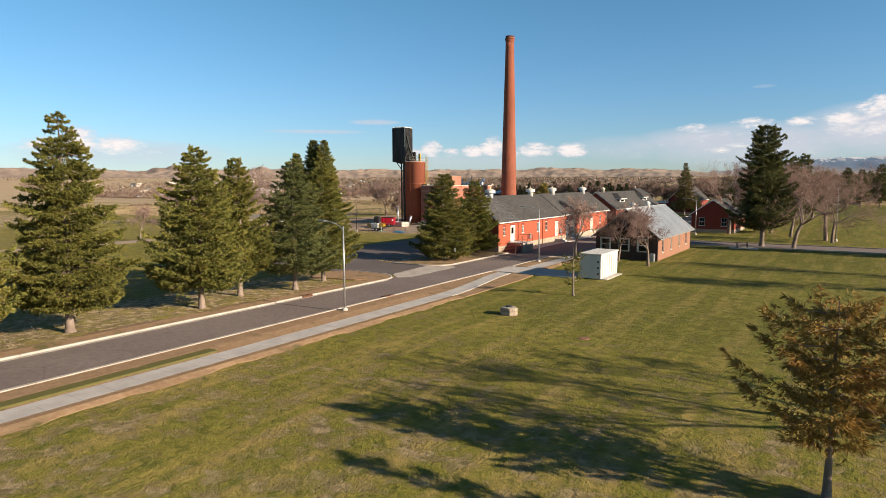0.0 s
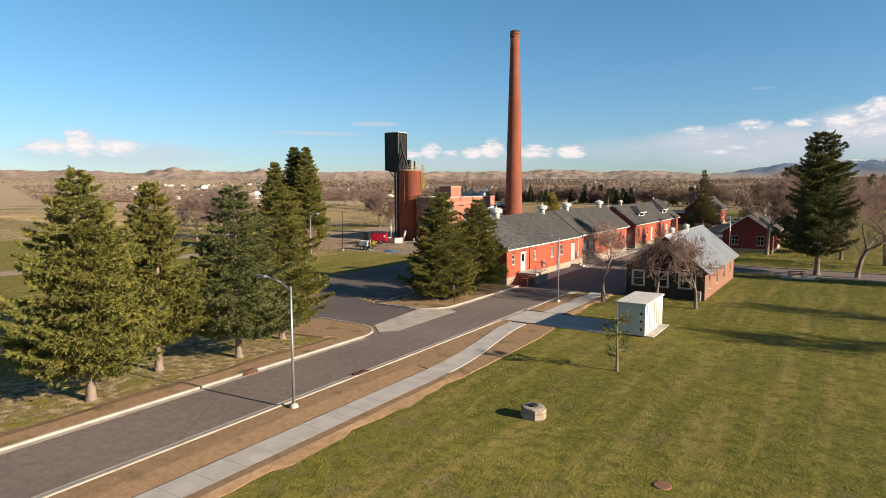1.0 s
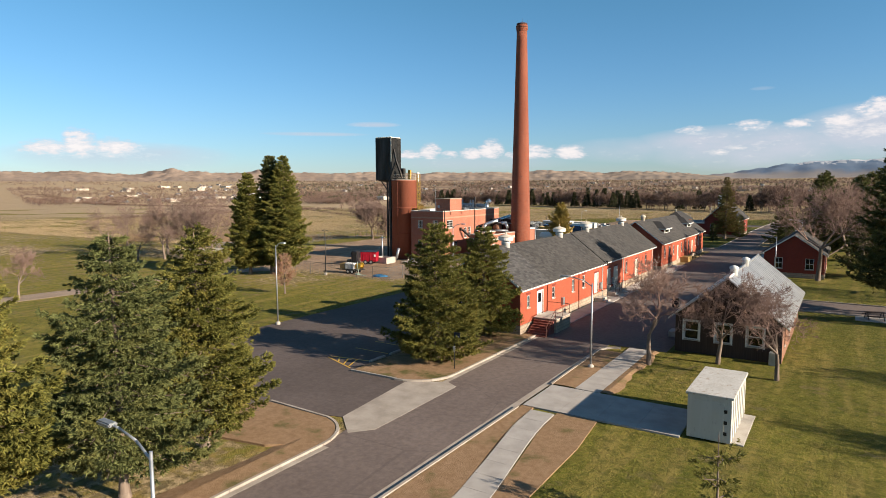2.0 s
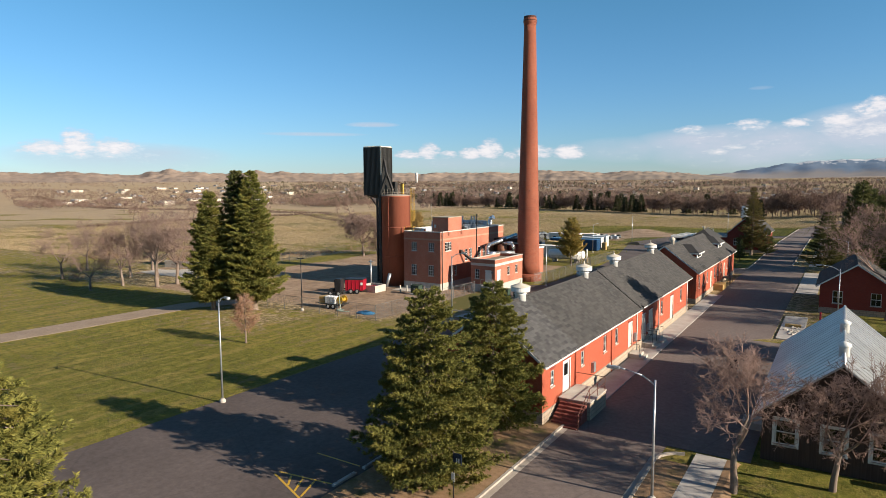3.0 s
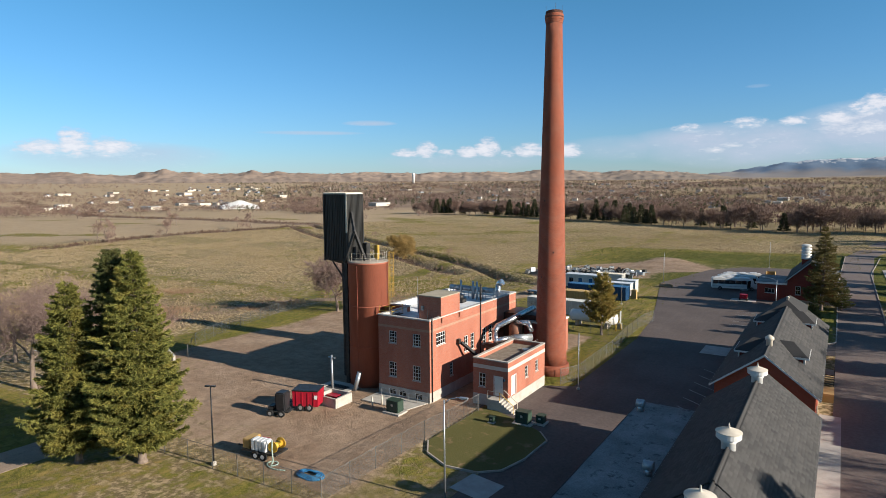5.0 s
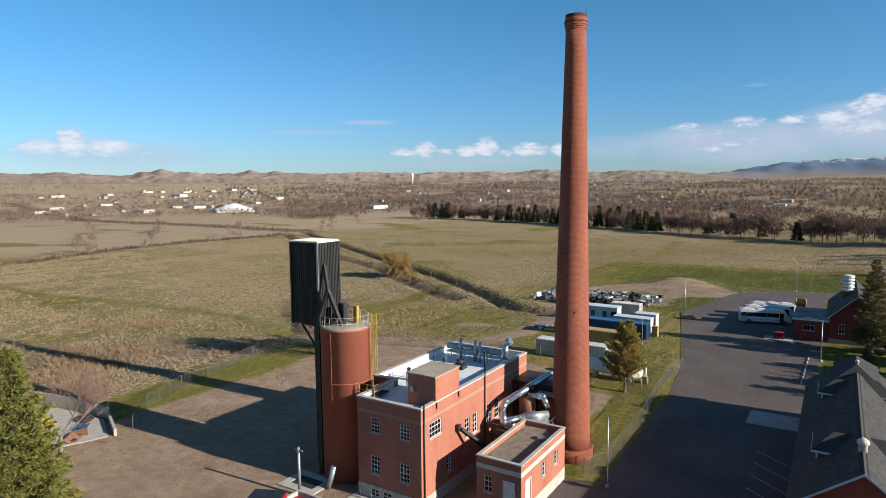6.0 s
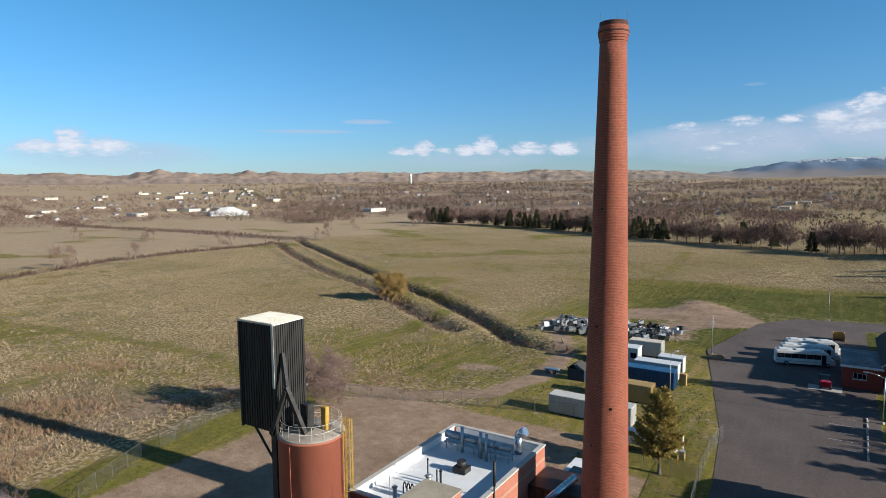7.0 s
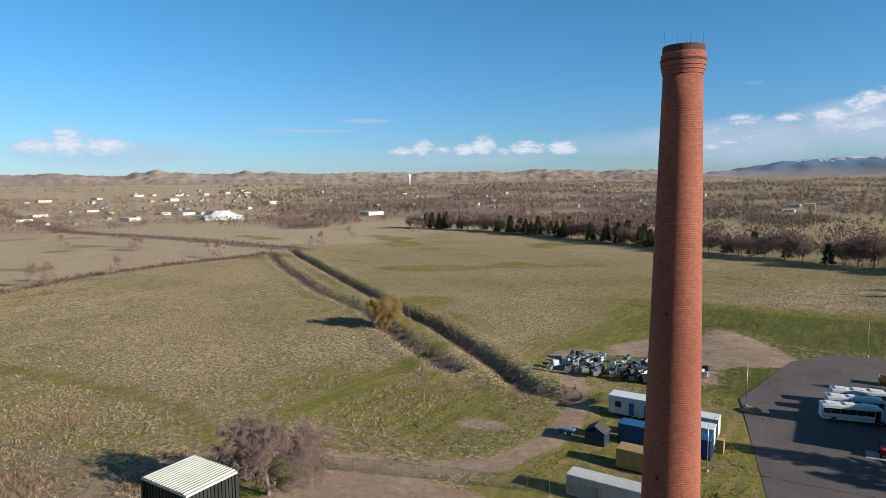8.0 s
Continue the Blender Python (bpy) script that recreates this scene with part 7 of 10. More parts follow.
        part("ridge_vent", lathe(bmesh.new(), xm, hy0 + 1.9, [(0.16, ht - 0.1), (0.16, ht + 0.25), (0.24, ht + 0.3), (0.05, ht + 0.45)], 12), M_CREAM, rh, "small pale ridge ventilator")
    for yv in vents:
        bm = lathe(bmesh.new(), xm, yv, [(0.3, zr - 0.2), (0.3, zr + 0.5), (0.42, zr + 0.6), (0.42, zr + 0.8), (0.3, zr + 0.9), (0.1, zr + 1.05)], 16)
        part("ridge_vent", bm, M_CREAM, own, "small pale ridge ventilator")
    return own


def row_windows(ys, w=0.9, z0=1.9, z1=3.5):
    return [(y, y + w, z0, z1) for y in ys]


gabled_building("dormered_building", -48.9, -40.4, 129.2, 163.0, 4.5, 7.7, "red brick building with dormers and a grey shingle roof",
                row_windows((131, 134, 137, 143, 146, 149, 155, 158)) + [(140.0, 141.2, 0.7, 3.1), (152, 153.2, 0.7, 3.1)],
                dormers=((137.5, 3.6, 1), (155.3, 3.6, 1), (137.5, 3.6, -1), (154.0, 3.6, -1)), south=[(-46.6, -45.7, 1.8, 3.4), (-43.2, -42.3, 1.8, 3.4)], vents=(133.5,), hood=True)


def entry_platform():
    own = thing("entry_platform", (-39.6, 147, 0), "tan timber platform and dark steel steps at the dormered building", "steps")
    part("platform", box(bmesh.new(), -40.38, -39.0, 142.6, 145.6, 0.0, 0.95, 0.03), M_TAN, own, "tan boarded platform")
    for k in range(4):
        part("step", box(bmesh.new(), -40.38, -39.0, 149.2 + k * 0.32, 149.5 + k * 0.32, 0.18 + k * 0.2, 0.22 + k * 0.2, 0.01), M_DKSTEEL, own, "dark steel tread")
    part("landing", box(bmesh.new(), -40.38, -39.0, 150.5, 153.0, 0.9, 1.0, 0.02), M_DKSTEEL, own)
    for x, y in ((-39.05, 149.3), (-39.05, 150.6), (-39.05, 152.9), (-40.3, 149.3)):
        part("post", tube(bmesh.new(), (x, y, 0.0), (x, y, 1.95), 0.03, n=6), M_BLACK, own)
    part("rail", tube(bmesh.new(), (-39.05, 150.6, 1.95), (-39.05, 152.9, 1.95), 0.025, n=6), M_BLACK, own)
    part("rail", tube(bmesh.new(), (-39.05, 149.3, 1.2), (-39.05, 150.6, 1.95), 0.025, n=6), M_BLACK, own)


entry_platform()
gabled_building("red_house", -47.6, -39.6, 204.5, 224.0, 4.6, 8.4, "red brick house with white gable boards",
                row_windows((207, 211, 216, 220)), south=[(-46.2, -45.3, 1.7, 3.4), (-42.0, -41.1, 1.7, 3.4)], mat=M_BRICK_DARK)
gabled_building("red_cottage", -26.0, -18.2, 131.6, 146.0, 3.6, 6.3, "one-storey red brick cottage with a grey shingle roof",
                row_windows((134, 138, 142), z0=1.2, z1=2.8), south=[(-24.6, -23.5, 1.3, 2.9), (-20.6, -19.5, 1.3, 2.9)], mat=M_BRICK_DARK)


def side_block():
    """Flat-roofed wing of the far red house, with the stepped white vent."""
    own = thing("house_wing", (-50.2, 210, 0), "low flat-roofed red wing with a white metal flue", "building")
    for ax, t0, t1, u0, u1, hs in (("x", 205.0, 205.2, -53.0, -47.7, [(-51.6, -49.8, 1.6, 2.6)]), ("y", -53.0, -52.8, 205.2, 216, []), ("x", 216, 216.2, -53, -47.7, [])):
        part("wall", wall(bmesh.new(), ax, t0, t1, u0, u1, -0.2, 3.5, hs), M_BRICK_DARK, own)
    window(own, "x", 205.0, -1, -51.6, -49.8, 1.6, 2.6, nx=3, nz=1)
    part("roof", box(bmesh.new(), -53.3, -47.66, 204.7, 216.5, 3.503, 3.75), M_GREYROOF, own)
    part("roof_board", box(bmesh.new(), -53.33, -47.7, 204.64, 204.697, 3.45, 3.8), M_WHITE, own)
    prof = [(0.5, 7.6)]
    for k in range(5):
        prof += [(0.95, 8.0 + k * 0.62), (0.95, 8.3 + k * 0.62), (0.55, 8.45 + k * 0.62)]
    part("flue", lathe(bmesh.new(), -45.0, 214.0, prof, 16, smooth=False), M_WHITE, own, "stepped white metal ventilator")
    part("flue_base", box(bmesh.new(), -45.7, -44.3, 213.3, 214.7, 6.5, 7.9), M_BRICK_DARK, own)


side_block()


# ---- brown house with the metal roof ----
def metal_roof_house():
    own = thing("brown_house", (-23.4, 89, 0), "one-storey brick house with dark siding and a weathered metal roof", "house")
    x0, x1, y0, y1, ze, zr = -27.3, -19.5, 80.0, 98.7, 3.1, 6.3
    south = [(-26.6, -25.5, 1.1, 2.6), (-24.2, -23.1, 1.1, 2.6), (-21.9, -20.8, 1.1, 2.6)]
    east = [(82.2, 83.0, 0.9, 2.5), (86.6, 87.4, 0.9, 2.5), (91.2, 92.0, 0.9, 2.5), (95.4, 96.2, 0.9, 2.5)]
    part("wall", wall(bmesh.new(), "x", y0, y0 + 0.25, x0, x1, -0.2, ze, south), M_SIDING, own, "dark brown board siding")
    part("gable_wall", gable_wall(bmesh.new(), y0, y0 + 0.25, x0, x1, ze + 0.003, zr), M_SIDING, own)
    part("wall", wall(bmesh.new(), "x", y1 - 0.25, y1, x0, x1, -0.2, ze), M_SIDING, own)
    part("gable_wall", gable_wall(bmesh.new(), y1 - 0.25, y1, x0, x1, ze + 0.003, zr), M_SIDING, own)
    part("wall", wall(bmesh.new(), "y", x1 - 0.25, x1, y0 + 0.25, y1 - 0.25, -0.2, ze, east), M_BRICKBROWN, own, "brown brick wall")
    part("wall", wall(bmesh.new(), "y", x0, x0 + 0.25, y0 + 0.25, y1 - 0.25, -0.2, ze), M_SIDING, own)
    for h in south:
        window(own, "x", y0, -1, *h, nx=1, nz=2)
        for q in ((h[0] - 0.14, h[0] - 0.003, h[2] - 0.1, h[3] + 0.14), (h[1] + 0.003, h[1] + 0.14, h[2] - 0.1, h[3] + 0.14), (h[0] - 0.003, h[1] + 0.003, h[3] + 0.003, h[3] + 0.14)):
            part("window_trim", box(bmesh.new(), q[0], q[1], y0 - 0.04, y0 - 0.003, q[2], q[3]), M_WHITE, own)
    for h in east:
        window(own, "y", x1, 1, *h, nx=1, nz=2)
    part("roof", gable_roof(bmesh.new(), x0, x1, y0, y1, ze, zr, over=0.5, thick=0.1), M_METALROOF, own, "pale weathered metal roof sheets")
    xm = (x0 + x1) / 2
    sl = (zr - ze) / (xm - x0)
    for k in range(24):
        y = y0 - 0.45 + k * 0.853
        for s, xe in ((1, x1 + 0.5), (-1, x0 - 0.5)):
            bm = tube(bmesh.new(), (xm, y, zr + 0.115), (xe, y, ze - sl * 0.5 + 0.115), 0.025, n=4)
            part("seam", bm, M_METALROOF, own)
    part("ridge_cap", tube(bmesh.new(), (xm, y0 - 0.5, zr + 0.1), (xm, y1 + 0.5, zr + 0.1), 0.1, n=8), M_METALROOF, own)
    for y in (82.5, 89.5):
        part("ridge_vent", lathe(bmesh.new(), xm, y, [(0.28, zr - 0.1), (0.28, zr + 0.45), (0.36, zr + 0.5), (0.36, zr + 0.65), (0.08, zr + 0.8)], 14), M_WHITE, own, "small white ridge ventilator")
    part("air_conditioner", box(bmesh.new(), -20.3, -19.75, 79.2, 79.9, 0.0, 0.95, 0.03), M_GALV, own, "grey outdoor unit by the wall")
    part("step", box(bmesh.new(), -28.9, -27.33, 84.5, 86.0, -0.1, 0.5), M_CONC, own)


M_BRICKBROWN = brick("brick_brown", (0.30, 0.13, 0.075), (0.36, 0.165, 0.095), (0.30, 0.2, 0.15))
metal_roof_house()


# ---- white shed on the lawn ----
def white_shed():
    own = thing("storage_shed", (-21.4, 64, 0), "white metal storage shed with peeling paint beside a concrete pad", "shed")
    x0, x1, y0, y1, z = -22.6, -20.4, 61.7, 67.0, 2.45
    part("body", box(bmesh.new(), x0, x1, y0, y1, 0.08, z, 0.02), M_SHED, own)
    part("roof", box(bmesh.new(), x0 - 0.1, x1 + 0.1, y0 - 0.1, y1 + 0.1, z + 0.003, z + 0.14, 0.02), M_SHEDROOF, own, "flat roof with rust stains")
    for y in np.linspace(y0 + 0.55, y1 - 0.55, 7):
        part("rib", box(bmesh.new(), x1 + 0.003, x1 + 0.035, y - 0.05, y + 0.05, 0.1, z - 0.05), M_SHED, own)
    part("door", box(bmesh.new(), x0 + 0.25, x1 - 0.35, y0 - 0.035, y0 - 0.003, 0.15, 2.2, 0.01), M_SHED, own, "white metal door")
    for z0 in (0.5, 1.1, 1.7):
        part("hinge", box(bmesh.new(), x1 - 0.36, x1 - 0.2, y0 - 0.05, y0 - 0.003, z0, z0 + 0.18), M_DKSTEEL, own)
    part("skid", box(bmesh.new(), x1 - 0.2, x1 + 0.6, y0 + 0.2, y1 - 0.1, -0.1, 0.077), M_CONC, own)


white_shed()


# ---- lamps and poles ----
def street_lamp(h=7.6, reach=1.7, mat=None, label="tall galvanised street lamp with a single arm", single=True, head=True):
    own = thing("street_lamp", (0, 0, 0), label, "street lamp", "street lamps")
    part("base", lathe(bmesh.new(), 0, 0, [(0.23, -0.2), (0.23, 0.2), (0.17, 0.3), (0.1, 0.34)], 16), M_CONC, own, "round concrete base")
    part("pole", tube(bmesh.new(), (0, 0, 0.3), (0, 0, h), 0.078, 0.05, 12), mat or M_GALV, own)
    if reach:
        bm = bmesh.new()
        pts = [(0, 0, h - 0.25), (0.35 * reach, 0, h + 0.15), (0.8 * reach, 0, h + 0.33), (reach, 0, h + 0.36)]
        for p, q in zip(pts, pts[1:]):
            tube(bm, p, q, 0.04, n=8)
        part("arm", bm, mat or M_GALV, own)
        bm = box(bmesh.new(), reach - 0.1, reach + 0.6, -0.14, 0.14, h + 0.29, h + 0.42, 0.04)
        part("lamp_head", bm, M_GALV, own, "flat grey lamp head")
        part("lens", box(bmesh.new(), reach + 0.05, reach + 0.55, -0.1, 0.1, h + 0.27, h + 0.287), M_PLASTIC, own)
    elif head:
        for s in (-1, 1):
            part("lamp_head", box(bmesh.new(), *sorted((s * 0.05, s * 0.5)), -0.13, 0.13, h - 0.02, h + 0.1, 0.03), M_BLACK, own, "flat dark lamp head")
    return own


lamp = put(street_lamp(6.45, 1.9), -31.5, 36.5, turn=180)
again(lamp, -31.4, 71.3, 180)
again(lamp, -23.9, 125.0, 180)
again(lamp, -31.6, -1.5, 180)
again(lamp, -48.4, 190.0, 180)
again(lamp, -23.0, 167.0, 180)
lampA = put(street_lamp(7.9, 1.3), -62.75, 69.2, turn=-15)
again(lampA, -63.3, 102.9, 10)
again(lampA, -75.0, 186.3, 60, 0.85)
put(street_lamp(6.9, 0, M_BLACK, "dark slim lamp post with twin flat heads"), -83.5, 97.8, turn=20)
thin = put(street_lamp(7.6, 0, M_GALV, "slim grey pole in a concrete footing", head=False), -73.6, 214.5)
again(thin, -64.0, 132.8, 0, 0.88)
again(thin, -55.5, 259.3, 0, 0.95)
again(thin, -1.6, 122.5, 0, 1.15, label="tall pale pole beside the side street")
again(thin, 7.5, 148, 0, 1.15, label="tall pale pole beside the side street")


def utility_pole(x, y, h):
    own = thing("utility_pole", (x, y, 0), "short grey timber pole with a crossbar in the yard", "pole")
    part("pole", tube(bmesh.new(), (x, y, -0.2), (x, y, h), 0.15, 0.12, 12), M_GALV, own)
    part("crossbar", box(bmesh.new(), x - 0.5, x + 0.5, y - 0.06, y + 0.06, h - 0.35, h - 0.22), M_GALV, own)


utility_pole(-87.2, 116.6, 4.6)

# ---- lawn and street details ----
own = thing("stone_block", (-20.6, 42.2, 0), "squat block of tan stone on the lawn", "stone block")
bm = box(bmesh.new(), -21.2, -20.0, 41.7, 42.7, -0.1, 0.5)
bmesh.ops.bevel(bm, geom=[e for e in bm.edges if abs(e.verts[0].co.z - e.verts[1].co.z) > 0.1], offset=0.3, segments=1, affect="EDGES")
part("block", bm, M_STONE, own)
part("cap", lathe(bmesh.new(), -20.6, 42.2, [(0.55, 0.503), (0.55, 0.56), (0.45, 0.58)], 10, smooth=False), M_STONECAP, own, "worn tan capstone")
part("ring", lathe(bmesh.new(), -20.6, 42.2, [(0.24, 0.583), (0.24, 0.66), (0.16, 0.66)], 12), M_DKSTEEL, own)
own = thing("manhole", (-13.4, 38.3, 0), "round iron manhole cover in the grass", "manhole")
part("cover", lathe(bmesh.new(), -13.4, 38.3, [(0.34, -0.05), (0.34, 0.03), (0.3, 0.035)], 24), M_COPPERY, own)


def storm_drain(x, y):
    own = thing("storm_drain", (x, y, 0), "rusty iron storm drain grate in the kerb", "drain", "storm drains")
    part("frame", box(bmesh.new(), x - 0.35, x + 0.35, y - 0.6, y + 0.6, -0.1, 0.045), M_COPPERY, own)
    for k in range(6):
        part("bar", box(bmesh.new(), x - 0.3, x + 0.3, y - 0.52 + k * 0.19, y - 0.44 + k * 0.19, 0.048, 0.17), M_COPPERY, own)


storm_drain(-38.5, 39.4)
storm_drain(-32.5, 43.0)


def wheel_stop(x, y, turn, group):
    own = thing("wheel_stop", (0, 0, 0), "worn pale concrete wheel stop in the parking lot", "wheel stop", group)
    bm = box(bmesh.new(), -0.11, 0.11, -0.9, 0.9, 0.0, 0.16)
    bmesh.ops.bevel(bm, geom=[e for e in bm.edges if e.verts[0].co.z > 0.1 and e.verts[1].co.z > 0.1], offset=0.05, segments=1, affect="EDGES")
    part("block", bm, M_WALK, own)
    for s in (-0.6, 0.6):
        part("pin", tube(bmesh.new(), (0, s, 0.16), (0, s, 0.175), 0.03, n=6), M_DKSTEEL, own)
    return put(own, x, y, 0.03, turn)


stop_ = wheel_stop(-46.4, 64.6, 0, "wheel stops by the island")
for y in (67.1, 69.6, 72.1, 74.6):
    again(stop_, -46.4, y, 2, z=0.03)
for k in range(7):
    c = again(stop_, -50.4 + 0.05 * k, 176.5 + 2.3 * k, 0, z=0.03)
    tagged(c, group="wheel stops by the far lot")


def paint_mark(name, pts, mat, label):
    bm = poly(bmesh.new(), pts, 0.033, 0.0375)
    return tagged(part(name, bm, mat), label, "marking", kind="structure")


def stripe(x0, y0, x1, y1, w, mat, label):
    d = Vector((x1 - x0, y1 - y0)).normalized()
    s = Vector((-d.y, d.x)) * w / 2
    paint_mark("painted_line", [(x0 - s.x, y0 - s.y), (x1 - s.x, y1 - s.y), (x1 + s.x, y1 + s.y), (x0 + s.x, y0 + s.y)], mat, label)


for a, b in (((-50.3, 63.1), (-46.7, 61.7)), ((-46.7, 63.9), (-50.3, 63.4)), ((-49.3, 63.4), (-48.6, 62.5)), ((-48.5, 63.5), (-47.8, 62.2)), ((-47.7, 63.6), (-47.1, 62.0))):
    stripe(*a, *b, 0.12, M_YELLOW, "worn yellow hatching on the asphalt")
for k in range(6):
    stripe(-50.2, 66.4 + 2.6 * k, -46.8, 66.4 + 2.6 * k, 0.1, M_YELLOW, "worn yellow parking line")
for k in range(6):
    stripe(-53.1, 148.6 - 3.1 * k, -49.8, 146.0 - 3.1 * k, 0.1, M_WALK, "worn white parking line")
for k in range(5):
    stripe(-54.5, 178 + 2.9 * k, -51.2, 178 + 2.9 * k, 0.1, M_WALK, "worn white parking line")
bm = box(bmesh.new(), -55.1, -49.2, 156.5, 161.3, -0.2, 0.06)
tagged(part("concrete_pad", bm, M_WALK), "pale concrete pad by the loading door", "pavement", kind="structure")
bm = box(bmesh.new(), -57.5, -52.9, 201.5, 204.3, -0.2, 0.06)
tagged(part("concrete_pad", bm, M_WALK), "pale concrete pad by the red wing", "pavement", kind="structure")
bm = poly(bmesh.new(), [(-64.2, 105.0), (-60.9, 104.4), (-60.6, 107.4), (-63.8, 108.0)], -0.2, 0.05)
tagged(part("concrete_pad", bm, M_WALK), "pale concrete patch at the lane's edge", "pavement", kind="structure")
bm = poly(bmesh.new(), [(-40.4, 53.9), (-38.5, 52.2), (-37.5, 53.4), (-37.6, 62.2), (-38.7, 62.8), (-41.2, 61.2)], 0.0, 0.037)
tagged(part("gutter", bm, M_KERB), "pale concrete gutter across the driveway mouth", "pavement", kind="structure")
bm = box(bmesh.new(), -32.85, -32.42, -60, 77.5, 0.0, 0.036)
tagged(part("gutter", bm, M_KERB), "pale concrete gutter along the kerb", "pavement", kind="structure")
bm = box(bmesh.new(), -38.38, -38.05, -60, 50.2, 0.0, 0.036)
tagged(part("gutter", bm, M_KERB), "pale concrete gutter along the kerb", "pavement", kind="structure")
bm = box(bmesh.new(), -39.0, -38.65, 61.3, 79.4, 0.0, 0.036)
tagged(part("gutter", bm, M_KERB), "pale concrete gutter along the kerb", "pavement", kind="structure")
M_PLOT = verge_material("plot_grass", 0.30)
# grass plot in front of the annex
plot = [(-70.6, 122.4), (-70.6, 111.5), (-69.2, 109.3), (-66.4, 107.9), (-63.6, 108.2), (-62.0, 109.6), (-61.3, 112.5), (-61.2, 117.2), (-62.6, 118.8), (-66.0, 120.4)]
bm = poly(bmesh.new(), plot, -0.1, 0.12)
tagged(part("grass_plot", bm, M_PLOT), "small grass plot with a kerb before the annex", "verge", kind="structure")
kerb("kerb", plot[1:9], "thin concrete kerb round the grass plot", width=0.16, top=0.17, lead=2.0)


def sign(x, y):
    own = thing("building_sign", (x, y, 0), "small dark blue sign with pale marks on a thin post", "sign")
    part("post", tube(bmesh.new(), (x, y, -0.1), (x, y, 2.9), 0.035, n=8), M_BLACK, own)
    part("panel", box(bmesh.new(), x + 0.04, x + 0.5, y - 0.02, y + 0.02, 2.3, 2.9, 0.01), M_SIGNBLUE, own)
    for k in range(2):
        part("mark", box(bmesh.new(), x + 0.18 + k * 0.12, x + 0.25 + k * 0.12, y - 0.027, y - 0.0205, 2.42, 2.66), M_WHITE, own, "pale bar")
    part("plate", box(bmesh.new(), x - 0.1, x + 0.1, y - 0.05, y - 0.036, 1.4, 1.85), M_WHITE, own, "small white plate")


sign(-39.75, 65.4)
own = thing("road_sign", (-41.6, 17.6, 0), "small dark sign on a post beside the street", "sign")
part("post", tube(bmesh.new(), (-41.6, 17.6, -0.1), (-41.6, 17.6, 2.3), 0.04, n=8), M_BLACK, own)
part("panel", box(bmesh.new(), -41.85, -41.35, 17.54, 17.56, 1.55, 2.3), M_SIGNBLUE, own)


def picnic_table(x, y, turn=0):
    own = thing("picnic_table", (0, 0, 0), "dark wooden picnic table on a concrete pad", "picnic table", "picnic tables")
    for k in range(4):
        part("plank", box(bmesh.new(), -0.9, 0.9, -0.36 + k * 0.185, -0.19 + k * 0.185, 0.72, 0.76), M_SIDING, own)
    for s in (-0.75, 0.75):
        part("bench", box(bmesh.new(), -0.9, 0.9, s - 0.13, s + 0.13, 0.42, 0.46), M_SIDING, own)
        bm = tube(bmesh.new(), (s * 0.9, -0.75, 0.0), (s * 0.9, -0.2, 0.72), 0.04, n=6)
        tube(bm, (s * 0.9, 0.75, 0.0), (s * 0.9, 0.2, 0.72), 0.04, n=6)
        tube(bm, (s * 0.9, -0.8, 0.42), (s * 0.9, 0.8, 0.42), 0.035, n=6)
        part("leg_frame", bm, M_BLACK, own)
    return put(own, x, y, 0.08, turn)


pt = picnic_table(-13.0, 102.6, 15)
bm = box(bmesh.new(), -14.6, -10.8, 101.4, 103.7, -0.1, 0.075)
tagged(part("concrete_pad", bm, M_WALK), "small concrete pad under the picnic table", "pavement", kind="structure")
again(pt, -44.4, 72.2, 70, z=0.14, label="dark picnic bench on the island between the spruces")


def rubble_bits():
    # a timber board and loose stones beside the footpath
    own = thing("fire_hydrant", (-28.4, 118.5, 0), "low pale ramp of timber and stones by the footpath", "rubble")
    part("board", box(bmesh.new(), -28.9, -27.3, 119.6, 120.2, 0.103, 0.4, 0.03), M_TAN, own)
    for k in range(24):
        r = random.uniform(0.12, 0.25)
        x, y = -28.9 + random.random() * 1.5, 115.4 + random.random() * 4
        bm = bmesh.new()
        bmesh.ops.create_icosphere(bm, subdivisions=1, radius=r, matrix=pose(x, y, 0.16, random.uniform(0, 90), 0, random.uniform(0, 90)) @ Matrix.Diagonal((1, 0.8, 0.6, 1)))
        part("rock", bm, M_CONC, own)


rubble_bits()
own = thing("hydrant", (-25.6, 124.2, 0), "red marker post beside the cottage drive", "marker")
part("post", tube(bmesh.new(), (-25.6, 124.2, -0.1), (-25.6, 124.2, 1.3), 0.1, n=10), M_RED, own)
own = thing("trash_bin", (-34.0, 100.2, 0), "black wheeled bin at the kerb", "bin")
part("body", box(bmesh.new(), -31.7, -31.0, 98.4, 99.2, 0.1, 1.15, 0.06), M_BLACK, own)
part("lid", box(bmesh.new(), -31.75, -30.95, 98.35, 99.25, 1.153, 1.22, 0.03), M_BLACK, own)


# ---- fences ----
def level_at(x, y):
    return float(height(np.array([float(x)]), np.array([float(y)]))[0])


